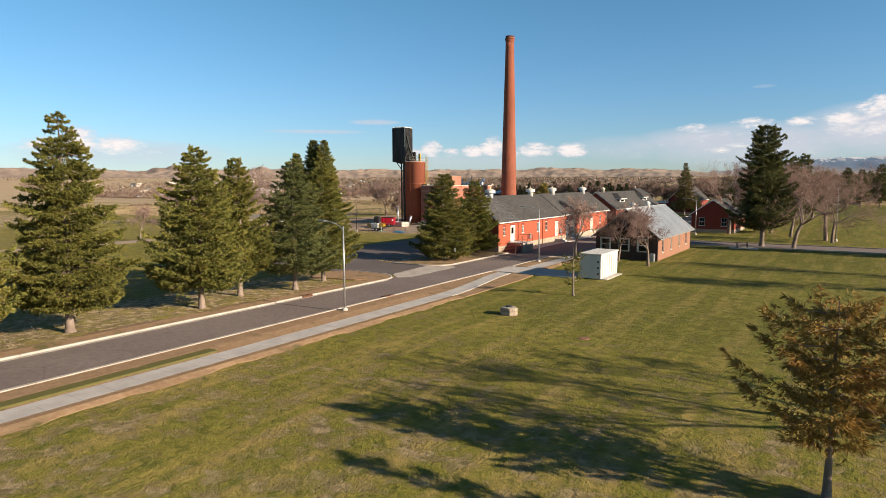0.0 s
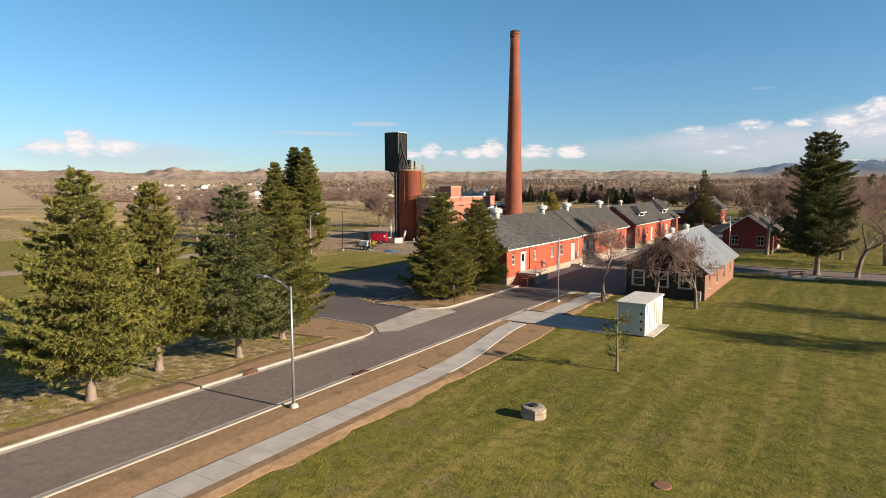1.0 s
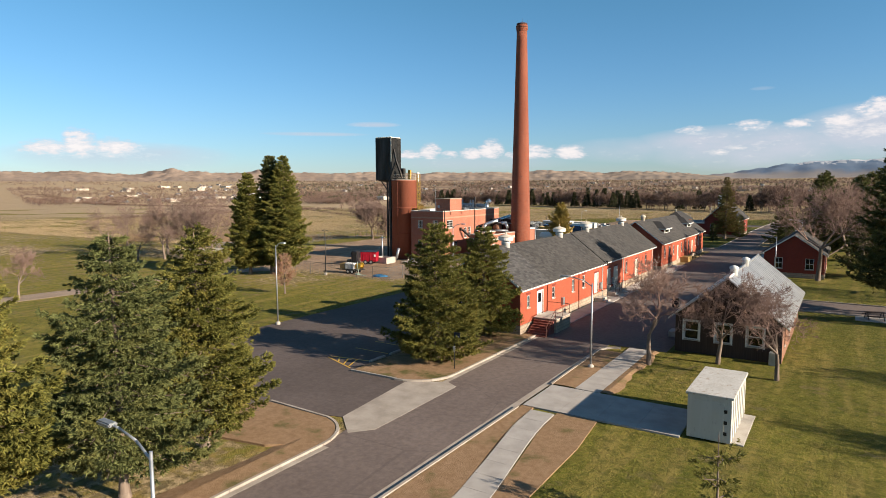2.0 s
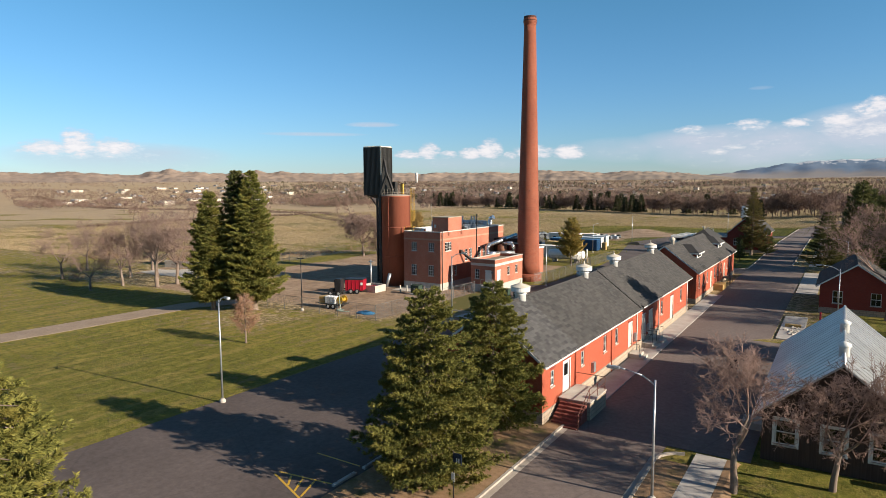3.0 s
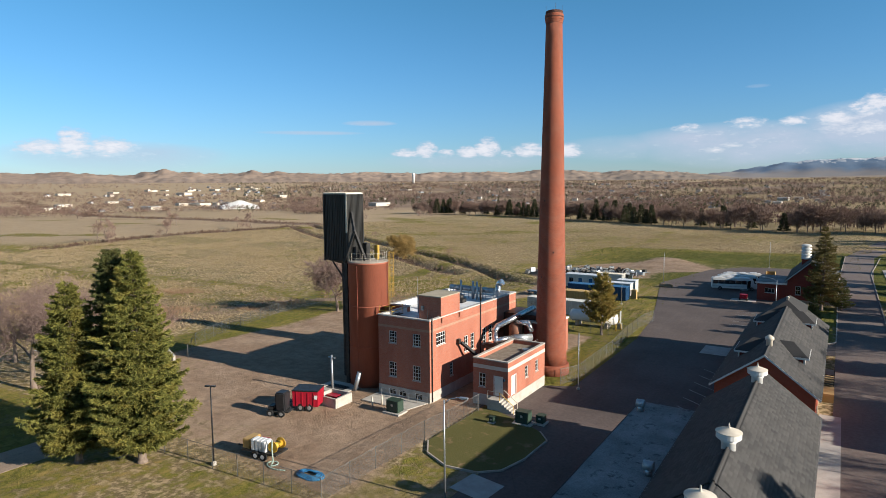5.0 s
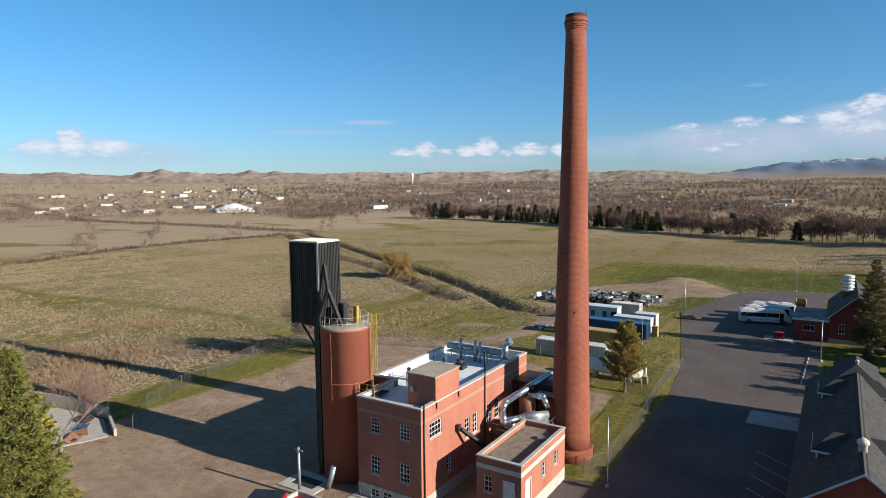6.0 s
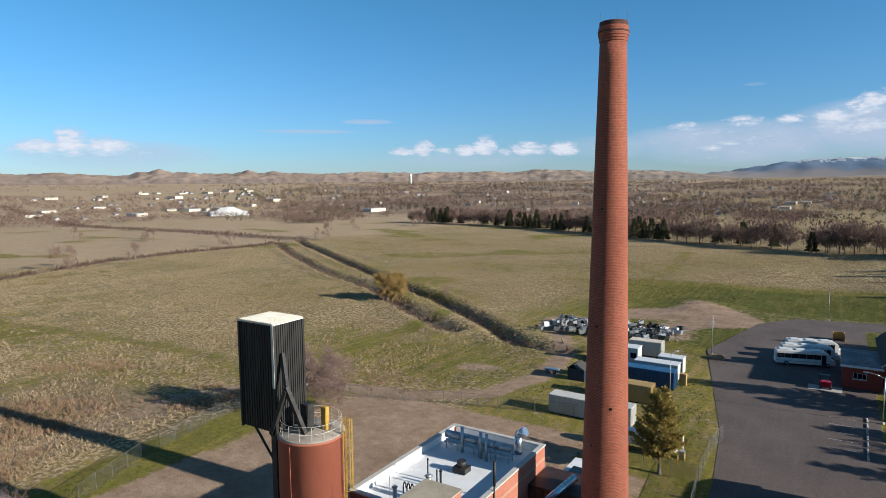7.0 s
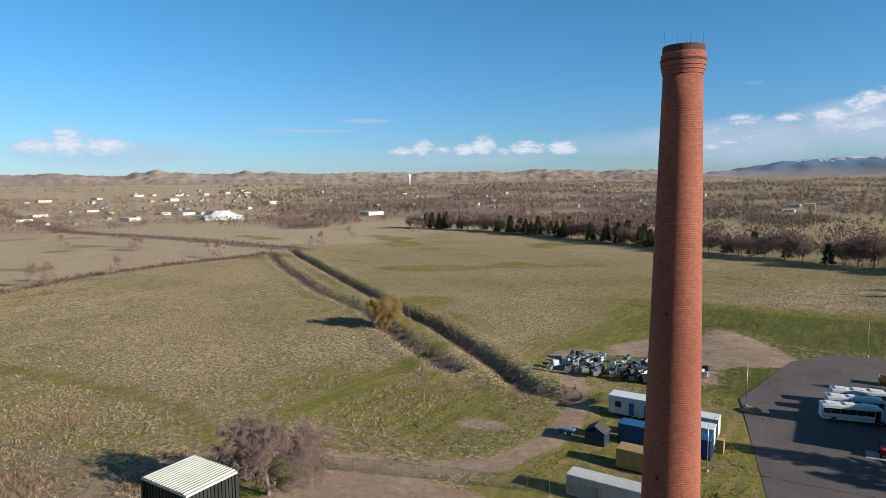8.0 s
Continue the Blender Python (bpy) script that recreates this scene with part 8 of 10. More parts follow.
def fence(pts, h=1.9, label="chain-link fence with thin steel posts", every=3.0, wire=True, mat=None):
    own = thing("fence", (*pts[0], 0), label, "fence")
    for (ax, ay), (bx, by) in zip(pts, pts[1:]):
        n = max(1, round(math.hypot(bx - ax, by - ay) / every))
        for k in range(n + (1 if (bx, by) == pts[-1] else 0)):
            x, y = ax + (bx - ax) * k / n, ay + (by - ay) * k / n
            g = 0.0 if wire else level_at(x, y)
            part("post", tube(bmesh.new(), (x, y, g - 0.1), (x, y, g + h + 0.05), 0.032, n=6), mat or M_FENCE, own)
        ga, gb = (0.0, 0.0) if wire else (level_at(ax, ay), level_at(bx, by))
        part("top_rail", tube(bmesh.new(), (ax, ay, ga + h), (bx, by, gb + h), 0.02 if wire else 0.012, n=6), mat or M_FENCE, own)
        if wire:
            bm = bmesh.new()
            d = Vector((bx - ax, by - ay, 0)).normalized()
            s = Vector((-d.y, d.x, 0)) * 0.003
            vs = [bm.verts.new(Vector(p) + o) for o in (s, -s) for p in ((ax, ay, 0.05), (bx, by, 0.05), (bx, by, h), (ax, ay, h))]
            for q in ((0, 1, 2, 3), (7, 6, 5, 4), (0, 4, 5, 1), (2, 6, 7, 3)):
                bm.faces.new([vs[i] for i in q])
            part("wire_mesh", bm, M_LINK, own)
    return own


fence([(-92.5, 96.9), (-83, 97.3), (-71.2, 98.0), (-71.2, 104.5), (-71.0, 111.5)])
fence([(-71.0, 111.5), (-70.6, 115), (-70.3, 120.5)], label="short chain-link fence before the annex")
fence([(-66.4, 133.4), (-65.2, 136), (-65.4, 150), (-66.2, 160), (-66.4, 169)])
fence([(-66.4, 169), (-65.7, 174)], label="leaning chain-link gate panel", every=2.5)
fence([(-66.2, 160), (-78, 160.2)], label="chain-link fence behind the storage tank")
fence([(-114.7, 117.3), (-119.9, 122.3), (-124.3, 132.0), (-127.2, 145.4), (-127.0, 155.0), (-117, 161.5), (-103, 166.5), (-90, 170.2), (-79, 172)], label="chain-link fence between the yard and the pasture")
wire = [(-330, 164), (-233, 161), (-182, 167.5), (-156, 168.5), (-139, 167.7)]
fence(wire, 1.2, "thin wire pasture fence with wooden posts", every=6.0, wire=False, mat=M_BARK)


# ---- yard equipment ----
def wheels(own, spots, r, w, mat=None):
    for x, y, z in spots:
        t = part("wheel", tube(bmesh.new(), (x, y - w / 2, z), (x, y + w / 2, z), r, n=20), M_RUBBER, own, "black tyre")
        part("rim", tube(bmesh.new(), (x, y - w / 2 - 0.012, z), (x, y + w / 2 + 0.012, z), r * 0.55, n=14), mat or M_GALV, t, "steel rim")


def dumpster():
    own = thing("dumpster_trailer", (0, 0, 0), "red steel dump trailer with a dark cover in the yard", "trailer")
    bm = bmesh.new()
    lo = [bm.verts.new(p) for p in ((-1.3, -0.88, 0.45), (1.3, -0.88, 0.45), (1.3, 0.88, 0.45), (-1.3, 0.88, 0.45))]
    hi = [bm.verts.new(p) for p in ((-1.33, -0.9, 1.85), (1.33, -0.9, 1.85), (1.33, 0.9, 1.85), (-1.33, 0.9, 1.85))]
    bm.faces.new(lo[::-1])
    bm.faces.new(hi)
    for j in range(4):
        i = (j + 1) % 4
        bm.faces.new((lo[j], lo[i], hi[i], hi[j]))
    part("tub", bm, M_RED, own)
    part("cover", box(bmesh.new(), -1.38, 1.38, -0.95, 0.95, 1.853, 1.98, 0.05), M_BLACK, own, "dark tarpaulin cover")
    for x in (-0.9, -0.3, 0.3, 0.9):
        for s in (-1, 1):
            part("rib", box(bmesh.new(), x - 0.05, x + 0.05, *sorted((s * 0.86, s * 0.93)), 0.5, 1.82), M_RED, own)
    part("placard", box(bmesh.new(), 0.98, 1.28, -0.965, -0.933, 1.2, 1.55), M_WHITE, own, "white placard")
    wheels(own, [(x, s * 0.8, 0.35) for x in (-0.5, 0.4) for s in (-1, 1)], 0.35, 0.22)
    part("drawbar", box(bmesh.new(), -2.4, -1.3, -0.08, 0.08, 0.5, 0.62), M_BLACK, own)
    return own


put(dumpster(), -86.4, 112.0, 0, 25).scale = (1.05, 1.15, 1.15)


def tarped_machine():
    own = thing("tarped_trailer", (0, 0, 0), "small trailer machine under a black tarpaulin", "trailer")
    bm = box(bmesh.new(), -0.55, 0.55, -0.65, 0.65, 0.55, 2.5, 0.12)
    for v in bm.verts:
        v.co.x += 0.05 * math.sin(v.co.z * 5 + v.co.y * 3)
        v.co.y += 0.05 * math.sin(v.co.z * 4 + v.co.x * 6)
    part("tarpaulin", bm, M_BLACK, own, "creased black tarpaulin")
    part("frame", box(bmesh.new(), -1.6, 0.9, -0.6, 0.6, 0.42, 0.55), M_DKSTEEL, own)
    part("hopper", box(bmesh.new(), -1.5, -0.75, -0.5, 0.5, 0.553, 1.0, 0.1), M_DKSTEEL, own)
    wheels(own, [(0.2, s * 0.75, 0.35) for s in (-1, 1)] + [(-1.1, s * 0.7, 0.32) for s in (-1, 1)], 0.35, 0.2)
    return own


put(tarped_machine(), -87.3, 109.2, 0, 20)


def spray_trailer():
    own = thing("tank_trailer", (0, 0, 0), "tandem trailer with white tanks, a yellow reel and hoses", "trailer")
    part("deck", box(bmesh.new(), -1.9, 1.9, -0.85, 0.85, 0.55, 0.68, 0.02), M_DKSTEEL, own)
    for k in range(4):
        part("tank", box(bmesh.new(), -0.9 + k * 0.42, -0.52 + k * 0.42, -0.8, 0.1, 0.683, 1.65, 0.06), M_PLASTIC, own, "white plastic tank")
    part("tool_box", box(bmesh.new(), -1.85, -1.05, -0.75, 0.75, 0.683, 1.55, 0.05), M_TAN, own, "tan steel cabinet")
    part("motor", box(bmesh.new(), -0.8, 0.1, 0.2, 0.8, 0.683, 1.35, 0.06), M_RED, own, "red motor")
    bm = tube(bmesh.new(), (1.35, -0.55, 1.2), (1.35, 0.55, 1.2), 0.28, n=16)
    for s in (-0.55, 0.55):
        tube(bm, (1.35, s - 0.03, 1.2), (1.35, s + 0.03, 1.2), 0.5, n=24)
    part("reel", bm, M_YELLOW, own, "yellow hose reel")
    wheels(own, [(x, s * 0.95, 0.36) for x in (-0.2, 0.6) for s in (-1, 1)], 0.36, 0.22, M_PLASTIC)
    part("drawbar", box(bmesh.new(), -3.0, -1.9, -0.06, 0.06, 0.5, 0.6), M_BLACK, own)
    bm = bmesh.new()
    pts = [(1.3 + 0.9 * math.cos(t) + 0.3 * t, -1.3 + 0.6 * math.sin(t), 0.06) for t in np.linspace(-0.5, 5.5, 22)]
    pts = [(1.35, -0.6, 1.9), (1.6, -0.95, 1.2), (1.9, -1.2, 0.3)] + pts
    for p, q in zip(pts, pts[1:]):
        tube(bm, p, q, 0.06, n=7)
    part("hose", bm, M_PALEHOSE, own, "pale green hose on the ground")
    return own


M_PALEHOSE = plain("pale_green_hose", (0.35, 0.45, 0.38), (0.42, 0.52, 0.44), 3.0, 0.5)
put(spray_trailer(), -81.2, 101.4, 0, 8)
own = thing("hose_coil", (-75.0, 100.7, 0), "coil of flat blue hose lying on the dirt", "hose")
for k in range(4):
    bm = bmesh.new()
    r = 0.55 + 0.16 * k
    pts = [(-75.0 + r * 1.25 * math.cos(t), 100.7 + r * 0.75 * math.sin(t) + 0.05 * math.sin(3 * t), 0.06 + 0.05 * (3 - k) + 0.03 * math.sin(4 * t + k)) for t in np.linspace(0, 2 * math.pi, 26)]
    for p, q in zip(pts, pts[1:]):
        tube(bm, p, q, 0.075, n=7)
    part("loop", bm, M_SKYBLUE, own)


def concrete_bin():
    own = thing("concrete_bin", (-85.1, 115.4, 0), "low open concrete bin beside the silo", "concrete bin")
    for b in ((-86.7, -83.7, 113.3, 113.55), (-86.7, -83.7, 115.7, 115.95), (-86.7, -86.45, 113.553, 115.697), (-83.95, -83.7, 113.553, 115.697)):
        part("side", box(bmesh.new(), *b, -0.1, 1.05, 0.015), M_CONC, own)
    part("floor", box(bmesh.new(), -86.45, -83.95, 113.55, 115.7, -0.1, 0.12), M_DKSTEEL, own)
    part("red_tray", box(bmesh.new(), -86.3, -84.9, 114.6, 115.5, 0.123, 0.75, 0.03), M_RED, own, "red steel tray")


concrete_bin()
own = thing("loading_pit", (-88.4, 118, 0), "concrete apron round a dark grated pit", "pit")
for b in ((-90.6, -86.2, 117.0, 117.9), (-90.6, -86.2, 119.6, 120.4), (-90.6, -89.8, 117.903, 119.597), (-87.0, -86.2, 117.903, 119.597)):
    part("apron", box(bmesh.new(), *b, -0.2, 0.1), M_CONC, own)
part("grate", box(bmesh.new(), -89.8, -87.0, 117.9, 119.6, -0.2, 0.03), M_BLACK, own, "dark steel grate")
for k in range(9):
    part("bar", box(bmesh.new(), -89.7 + k * 0.31, -89.6 + k * 0.31, 117.93, 119.57, 0.033, 0.07), M_DKSTEEL, own)
own = thing("loading_chute", (-86.0, 118.8, 0), "upright steel chute arm at the pit", "machine")
part("arm", tube(bmesh.new(), (-85.9, 118.9, 0), (-85.4, 119.3, 2.2), 0.22, 0.3, 8), M_GALV, own)


def transformer(x, y, w=1.5, d=1.1, h=1.35, label="dark green metal transformer box on a concrete pad"):
    own = thing("transformer_box", (x, y, 0), label, "utility box", "green utility boxes")
    part("pad", box(bmesh.new(), x - w * 0.7, x + w * 0.7, y - d * 0.75, y + d * 0.75, -0.1, 0.18, 0.02), M_CONC, own, "concrete pad")
    part("cabinet", box(bmesh.new(), x - w / 2, x + w / 2, y - d / 2, y + d / 2, 0.183, h, 0.05), M_GREENBOX, own)
    part("lid", box(bmesh.new(), x - w / 2 - 0.03, x + w / 2 + 0.03, y - d / 2 - 0.03, y + d / 2 + 0.03, h + 0.003, h + 0.07, 0.02), M_GREENBOX, own)
    part("label_plate", box(bmesh.new(), x - 0.12, x + 0.12, y - d / 2 - 0.012, y - d / 2 - 0.002, h * 0.6, h * 0.78), M_CREAM, own)


transformer(-77.7, 115.8)
transformer(-64.9, 120.0, 1.4, 1.0, 1.3)
transformer(-63.4, 120.9, 0.8, 0.8, 0.9, "small black utility box on a pad")
transformer(-67.6, 118.4, 0.5, 0.4, 0.7, "low green utility pedestal on a pad")
for x, y in ((-80.9, 116.0), (-80.3, 116.9), (-69.4, 166.2), (-69.1, 163.5), (-68.6, 164.6)):
    own = thing("bollard", (x, y, 0), "short pale yellow pipe bollard", "bollard", "bollards")
    part("post", tube(bmesh.new(), (x, y, -0.1), (x, y, 1.0), 0.09, n=10), M_CREAM if y < 130 else M_YELLOW, own)
    part("cap", lathe(bmesh.new(), x, y, [(0.09, 1.0), (0.07, 1.06), (0.01, 1.08)], 10), M_CREAM if y < 130 else M_YELLOW, own)
bm = poly(bmesh.new(), [(-83.2, 116.9), (-77.0, 116.9), (-76.2, 119.8), (-83.2, 119.8)], -0.1, 0.08)
tagged(part("concrete_pad", bm, M_CONC), "worn concrete apron along the boiler house", "pavement", kind="structure")
own = thing("area_railing", (-79.4, 119.4, 0), "low grey pipe railing over the basement windows", "railing")
for x in np.arange(-82.2, -75.8, 1.25):
    part("post", tube(bmesh.new(), (x, 119.2, 0), (x, 119.2, 0.95), 0.03, n=6), M_GALV, own)
for z in (0.5, 0.95):
    part("rail", tube(bmesh.new(), (-82.2, 119.2, z), (-75.95, 119.2, z), 0.025, n=6), M_GALV, own)


# ---- storage tank, containers, trailers ----
def storage_tank():
    own = thing("storage_tank", (-73.2, 165.2, 0), "long white cylindrical gas tank on concrete cradles", "tank")
    bm = tube(bmesh.new(), (-77.0, 165.2, 1.6), (-69.8, 165.2, 1.6), 1.0, n=28)
    for x in (-77.0, -69.8):
        bmesh.ops.create_uvsphere(bm, u_segments=24, v_segments=14, radius=1.0, matrix=Matrix.Translation((x, 165.2, 1.6)) @ Matrix.Diagonal((0.5, 1, 1, 1)))
    part("shell", bm, M_WHITE, own)
    for x in (-76.0, -71.0):
        part("cradle", box(bmesh.new(), x - 0.25, x + 0.25, 164.2, 166.2, -0.1, 0.85), M_CONC, own, "concrete cradle")
    part("valve_dome", lathe(bmesh.new(), -73.4, 165.2, [(0.4, 2.55), (0.4, 2.85), (0.15, 2.9)], 16), M_WHITE, own)
    part("post", tube(bmesh.new(), (-69.0, 165.6, -0.1), (-69.0, 165.6, 2.9), 0.12, n=10), M_WHITE, own, "white standpipe")
    part("valve_box", box(bmesh.new(), -69.3, -68.6, 164.9, 165.5, 0.0, 1.0, 0.04), M_GALV, own)


storage_tank()


def container(x0, x1, y0, y1, h, mat, roof, label, doors=True):
    own = thing("shipping_container", ((x0 + x1) / 2, (y0 + y1) / 2, 0), label, "container", "containers")
    part("body", box(bmesh.new(), x0, x1, y0, y1, 0.12, h), mat, own)
    part("roof", box(bmesh.new(), x0 - 0.02, x1 + 0.02, y0 - 0.02, y1 + 0.02, h + 0.003, h + 0.07), roof, own)
    part("floor_rail", box(bmesh.new(), x0 - 0.03, x1 + 0.03, y0 - 0.03, y1 + 0.03, 0.0, 0.117), M_DKSTEEL, own)
    n = int((x1 - x0) / 0.32)
    for k in range(n):
        x = x0 + (x1 - x0) * (k + 0.5) / n
        part("rib", box(bmesh.new(), x - 0.08, x + 0.08, y0 - 0.05, y0 - 0.003, 0.15, h - 0.06), mat, own)
        part("roof_rib", box(bmesh.new(), x - 0.08, x + 0.08, y0 + 0.05, y1 - 0.05, h + 0.073, h + 0.11), roof, own)
    n = max(3, int((y1 - y0) / 0.4))
    for k in range(n):
        y = y0 + (y1 - y0) * (k + 0.5) / n
        part("rib", box(bmesh.new(), x1 + 0.003, x1 + 0.05, y - 0.08, y + 0.08, 0.15, h - 0.06), mat, own)
    return own


container(-88.3, -76.6, 171.2, 173.6, 2.6, M_CONT_WHITE, M_CONT_WHITE, "long white ribbed shipping container")
container(-85.4, -76.6, 181.4, 183.9, 2.6, M_CONT_TAN, M_CONT_TAN, "long tan ribbed shipping container")
container(-87.6, -75.2, 189.8, 192.3, 2.7, M_CONT_BLUE, M_BLUE, "dark blue shipping container")
container(-87.2, -81.2, 207.4, 209.9, 2.7, M_CONT_WHITE, M_CREAM, "short cream shipping container")


def office_trailer(x0, x1, y0, y1, h, label, wins):
    own = thing("office_trailer", ((x0 + x1) / 2, (y0 + y1) / 2, 0), label, "site trailer", "site trailers")
    holes = [(x0 + a, x0 + a + w, z0, z1) for a, w, z0, z1 in wins]
    part("wall", wall(bmesh.new(), "x", y0, y0 + 0.12, x0, x1, 0.45, h, holes), M_CONT_WHITE, own)
    part("wall", wall(bmesh.new(), "x", y1 - 0.12, y1, x0, x1, 0.45, h), M_CONT_WHITE, own)
    part("wall", wall(bmesh.new(), "y", x1 - 0.12, x1, y0 + 0.12, y1 - 0.12, 0.45, h), M_CONT_WHITE, own)
    part("wall", wall(bmesh.new(), "y", x0, x0 + 0.12, y0 + 0.12, y1 - 0.12, 0.45, h), M_CONT_WHITE, own)
    part("roof", box(bmesh.new(), x0 - 0.08, x1 + 0.08, y0 - 0.08, y1 + 0.08, h + 0.003, h + 0.14, 0.03), M_PLASTIC, own)
    part("chassis", box(bmesh.new(), x0 + 0.2, x1 - 0.2, y0 + 0.2, y1 - 0.2, 0.25, 0.447), M_BLACK, own)
    for q in holes:
        if q[3] - q[2] > 1.5:
            door(own, "x", y0, -1, *q, M_BLUE, "blue trailer door")
        else:
            window(own, "x", y0, -1, *q, nx=2, nz=1, sill=False, frame_mat=M_BLUE)
    wheels(own, [((x0 + x1) / 2 + dx, y0 + 0.25, 0.35) for dx in (-0.5, 0.5)], 0.35, 0.25)
    return own


office_trailer(-92.0, -83.4, 199.4, 202.2, 3.2, "white site office trailer with blue doors", [(1.0, 1.0, 1.5, 2.5), (3.2, 0.9, 0.5, 2.5), (5.6, 0.9, 0.5, 2.5), (7.3, 1.1, 1.5, 2.5)])
office_trailer(-82.3, -75.4, 193.4, 195.8, 2.9, "long white travel trailer with small windows", [(0.6, 0.8, 1.4, 2.2), (2.6, 0.8, 0.5, 2.4), (4.8, 1.2, 1.4, 2.2)])
office_trailer(-79.4, -75.4, 197.3, 199.7, 3.0, "short white trailer at the lot's edge", [(0.8, 0.9, 1.4, 2.2)])
own = thing("crate", (-75.0, 196.0, 0), "tall plywood crate beside the trailer", "crate")
part("side", box(bmesh.new(), -75.0, -74.0, 192.9, 193.9, 0, 1.9, 0.02), M_TAN, own)
own = thing("small_shed", (-90.4, 190.4, 0), "little dark-walled shed with a grey roof", "shed")
part("body", box(bmesh.new(), -91.4, -88.6, 186.6, 188.9, 0, 2.0), M_SIGNBLUE, own)
part("roof", gable_roof(bmesh.new(), -91.4, -88.6, 186.6, 188.9, 2.0, 2.9, over=0.2, thick=0.08), M_SHINGLE, own)
own = thing("utility_cart", (-95.0, 188.8, 0), "pale flat utility cart on the dirt", "cart")
part("bed", box(bmesh.new(), -96.3, -93.9, 188.3, 189.6, 0.45, 0.7, 0.03), M_GALV, own)
wheels(own, [(-95.8, 188.25, 0.3), (-94.4, 188.25, 0.3), (-95.8, 189.65, 0.3), (-94.4, 189.65, 0.3)], 0.3, 0.15)
own = thing("dirt_mound", (-71.5, 208, 0), "small heap of pale soil by the lot", "soil heap")
bm = bmesh.new()
bmesh.ops.create_icosphere(bm, subdivisions=3, radius=1.0, matrix=pose(-72.6, 212.5, 0) @ Matrix.Diagonal((1.7, 1.2, 0.7, 1)))
for v in bm.verts:
    v.co += Vector((1, 1, 0.6)) * 0.25 * noise.noise(v.co * 1.3)
part("heap", bm, M_VERGE, own)


def scrap_pile():
    own = thing("scrap_pile", (-102, 221, 0), "jumbled rows of discarded white and grey metal cabinets", "scrap pile")
    rng = random.Random(4)
    for k in range(150):
        x = -110 + 28 * rng.random()
        y = 217 + rng.random() * 13 + (x + 110) * 0.12
        w, d, h = rng.uniform(0.8, 1.5), rng.uniform(0.7, 1.2), rng.uniform(0.6, 1.3)
        m = pose(x, y, h * 0.42, rng.uniform(-12, 12), rng.uniform(-14, 14), rng.uniform(0, 180))
        bm = bmesh.new()
        t = 0.08
        for b in ((-w / 2, w / 2, -d / 2, -d / 2 + t, -h / 2, h / 2), (-w / 2, w / 2, d / 2 - t, d / 2, -h / 2, h / 2), (-w / 2, -w / 2 + t, -d / 2 + t, d / 2 - t, -h / 2, h / 2), (w / 2 - t, w / 2, -d / 2 + t, d / 2 - t, -h / 2, h / 2), (-w / 2 + t, w / 2 - t, -d / 2 + t, d / 2 - t, -h / 2, -h / 2 + t)):
            box(bm, *b)
        bmesh.ops.transform(bm, verts=bm.verts, matrix=m)
        part("cabinet", bm, rng.choice((M_CONT_WHITE, M_GALV, M_GALV, M_GALV, M_DKSTEEL, M_DKSTEEL)), own)
    for k in range(60):
        x, y = -108 + 27 * rng.random(), 219 + rng.random() * 14
        a, L = rng.uniform(0, math.pi), rng.uniform(0.8, 1.8)
        bm = tube(bmesh.new(), (x - L * math.cos(a), y - L * math.sin(a), rng.uniform(0.1, 1.0)), (x + L * math.cos(a), y + L * math.sin(a), rng.uniform(0.1, 1.2)), 0.06, n=4)
        part("bar", bm, rng.choice((M_GALV, M_DKSTEEL, M_COPPERY)), own)


scrap_pile()


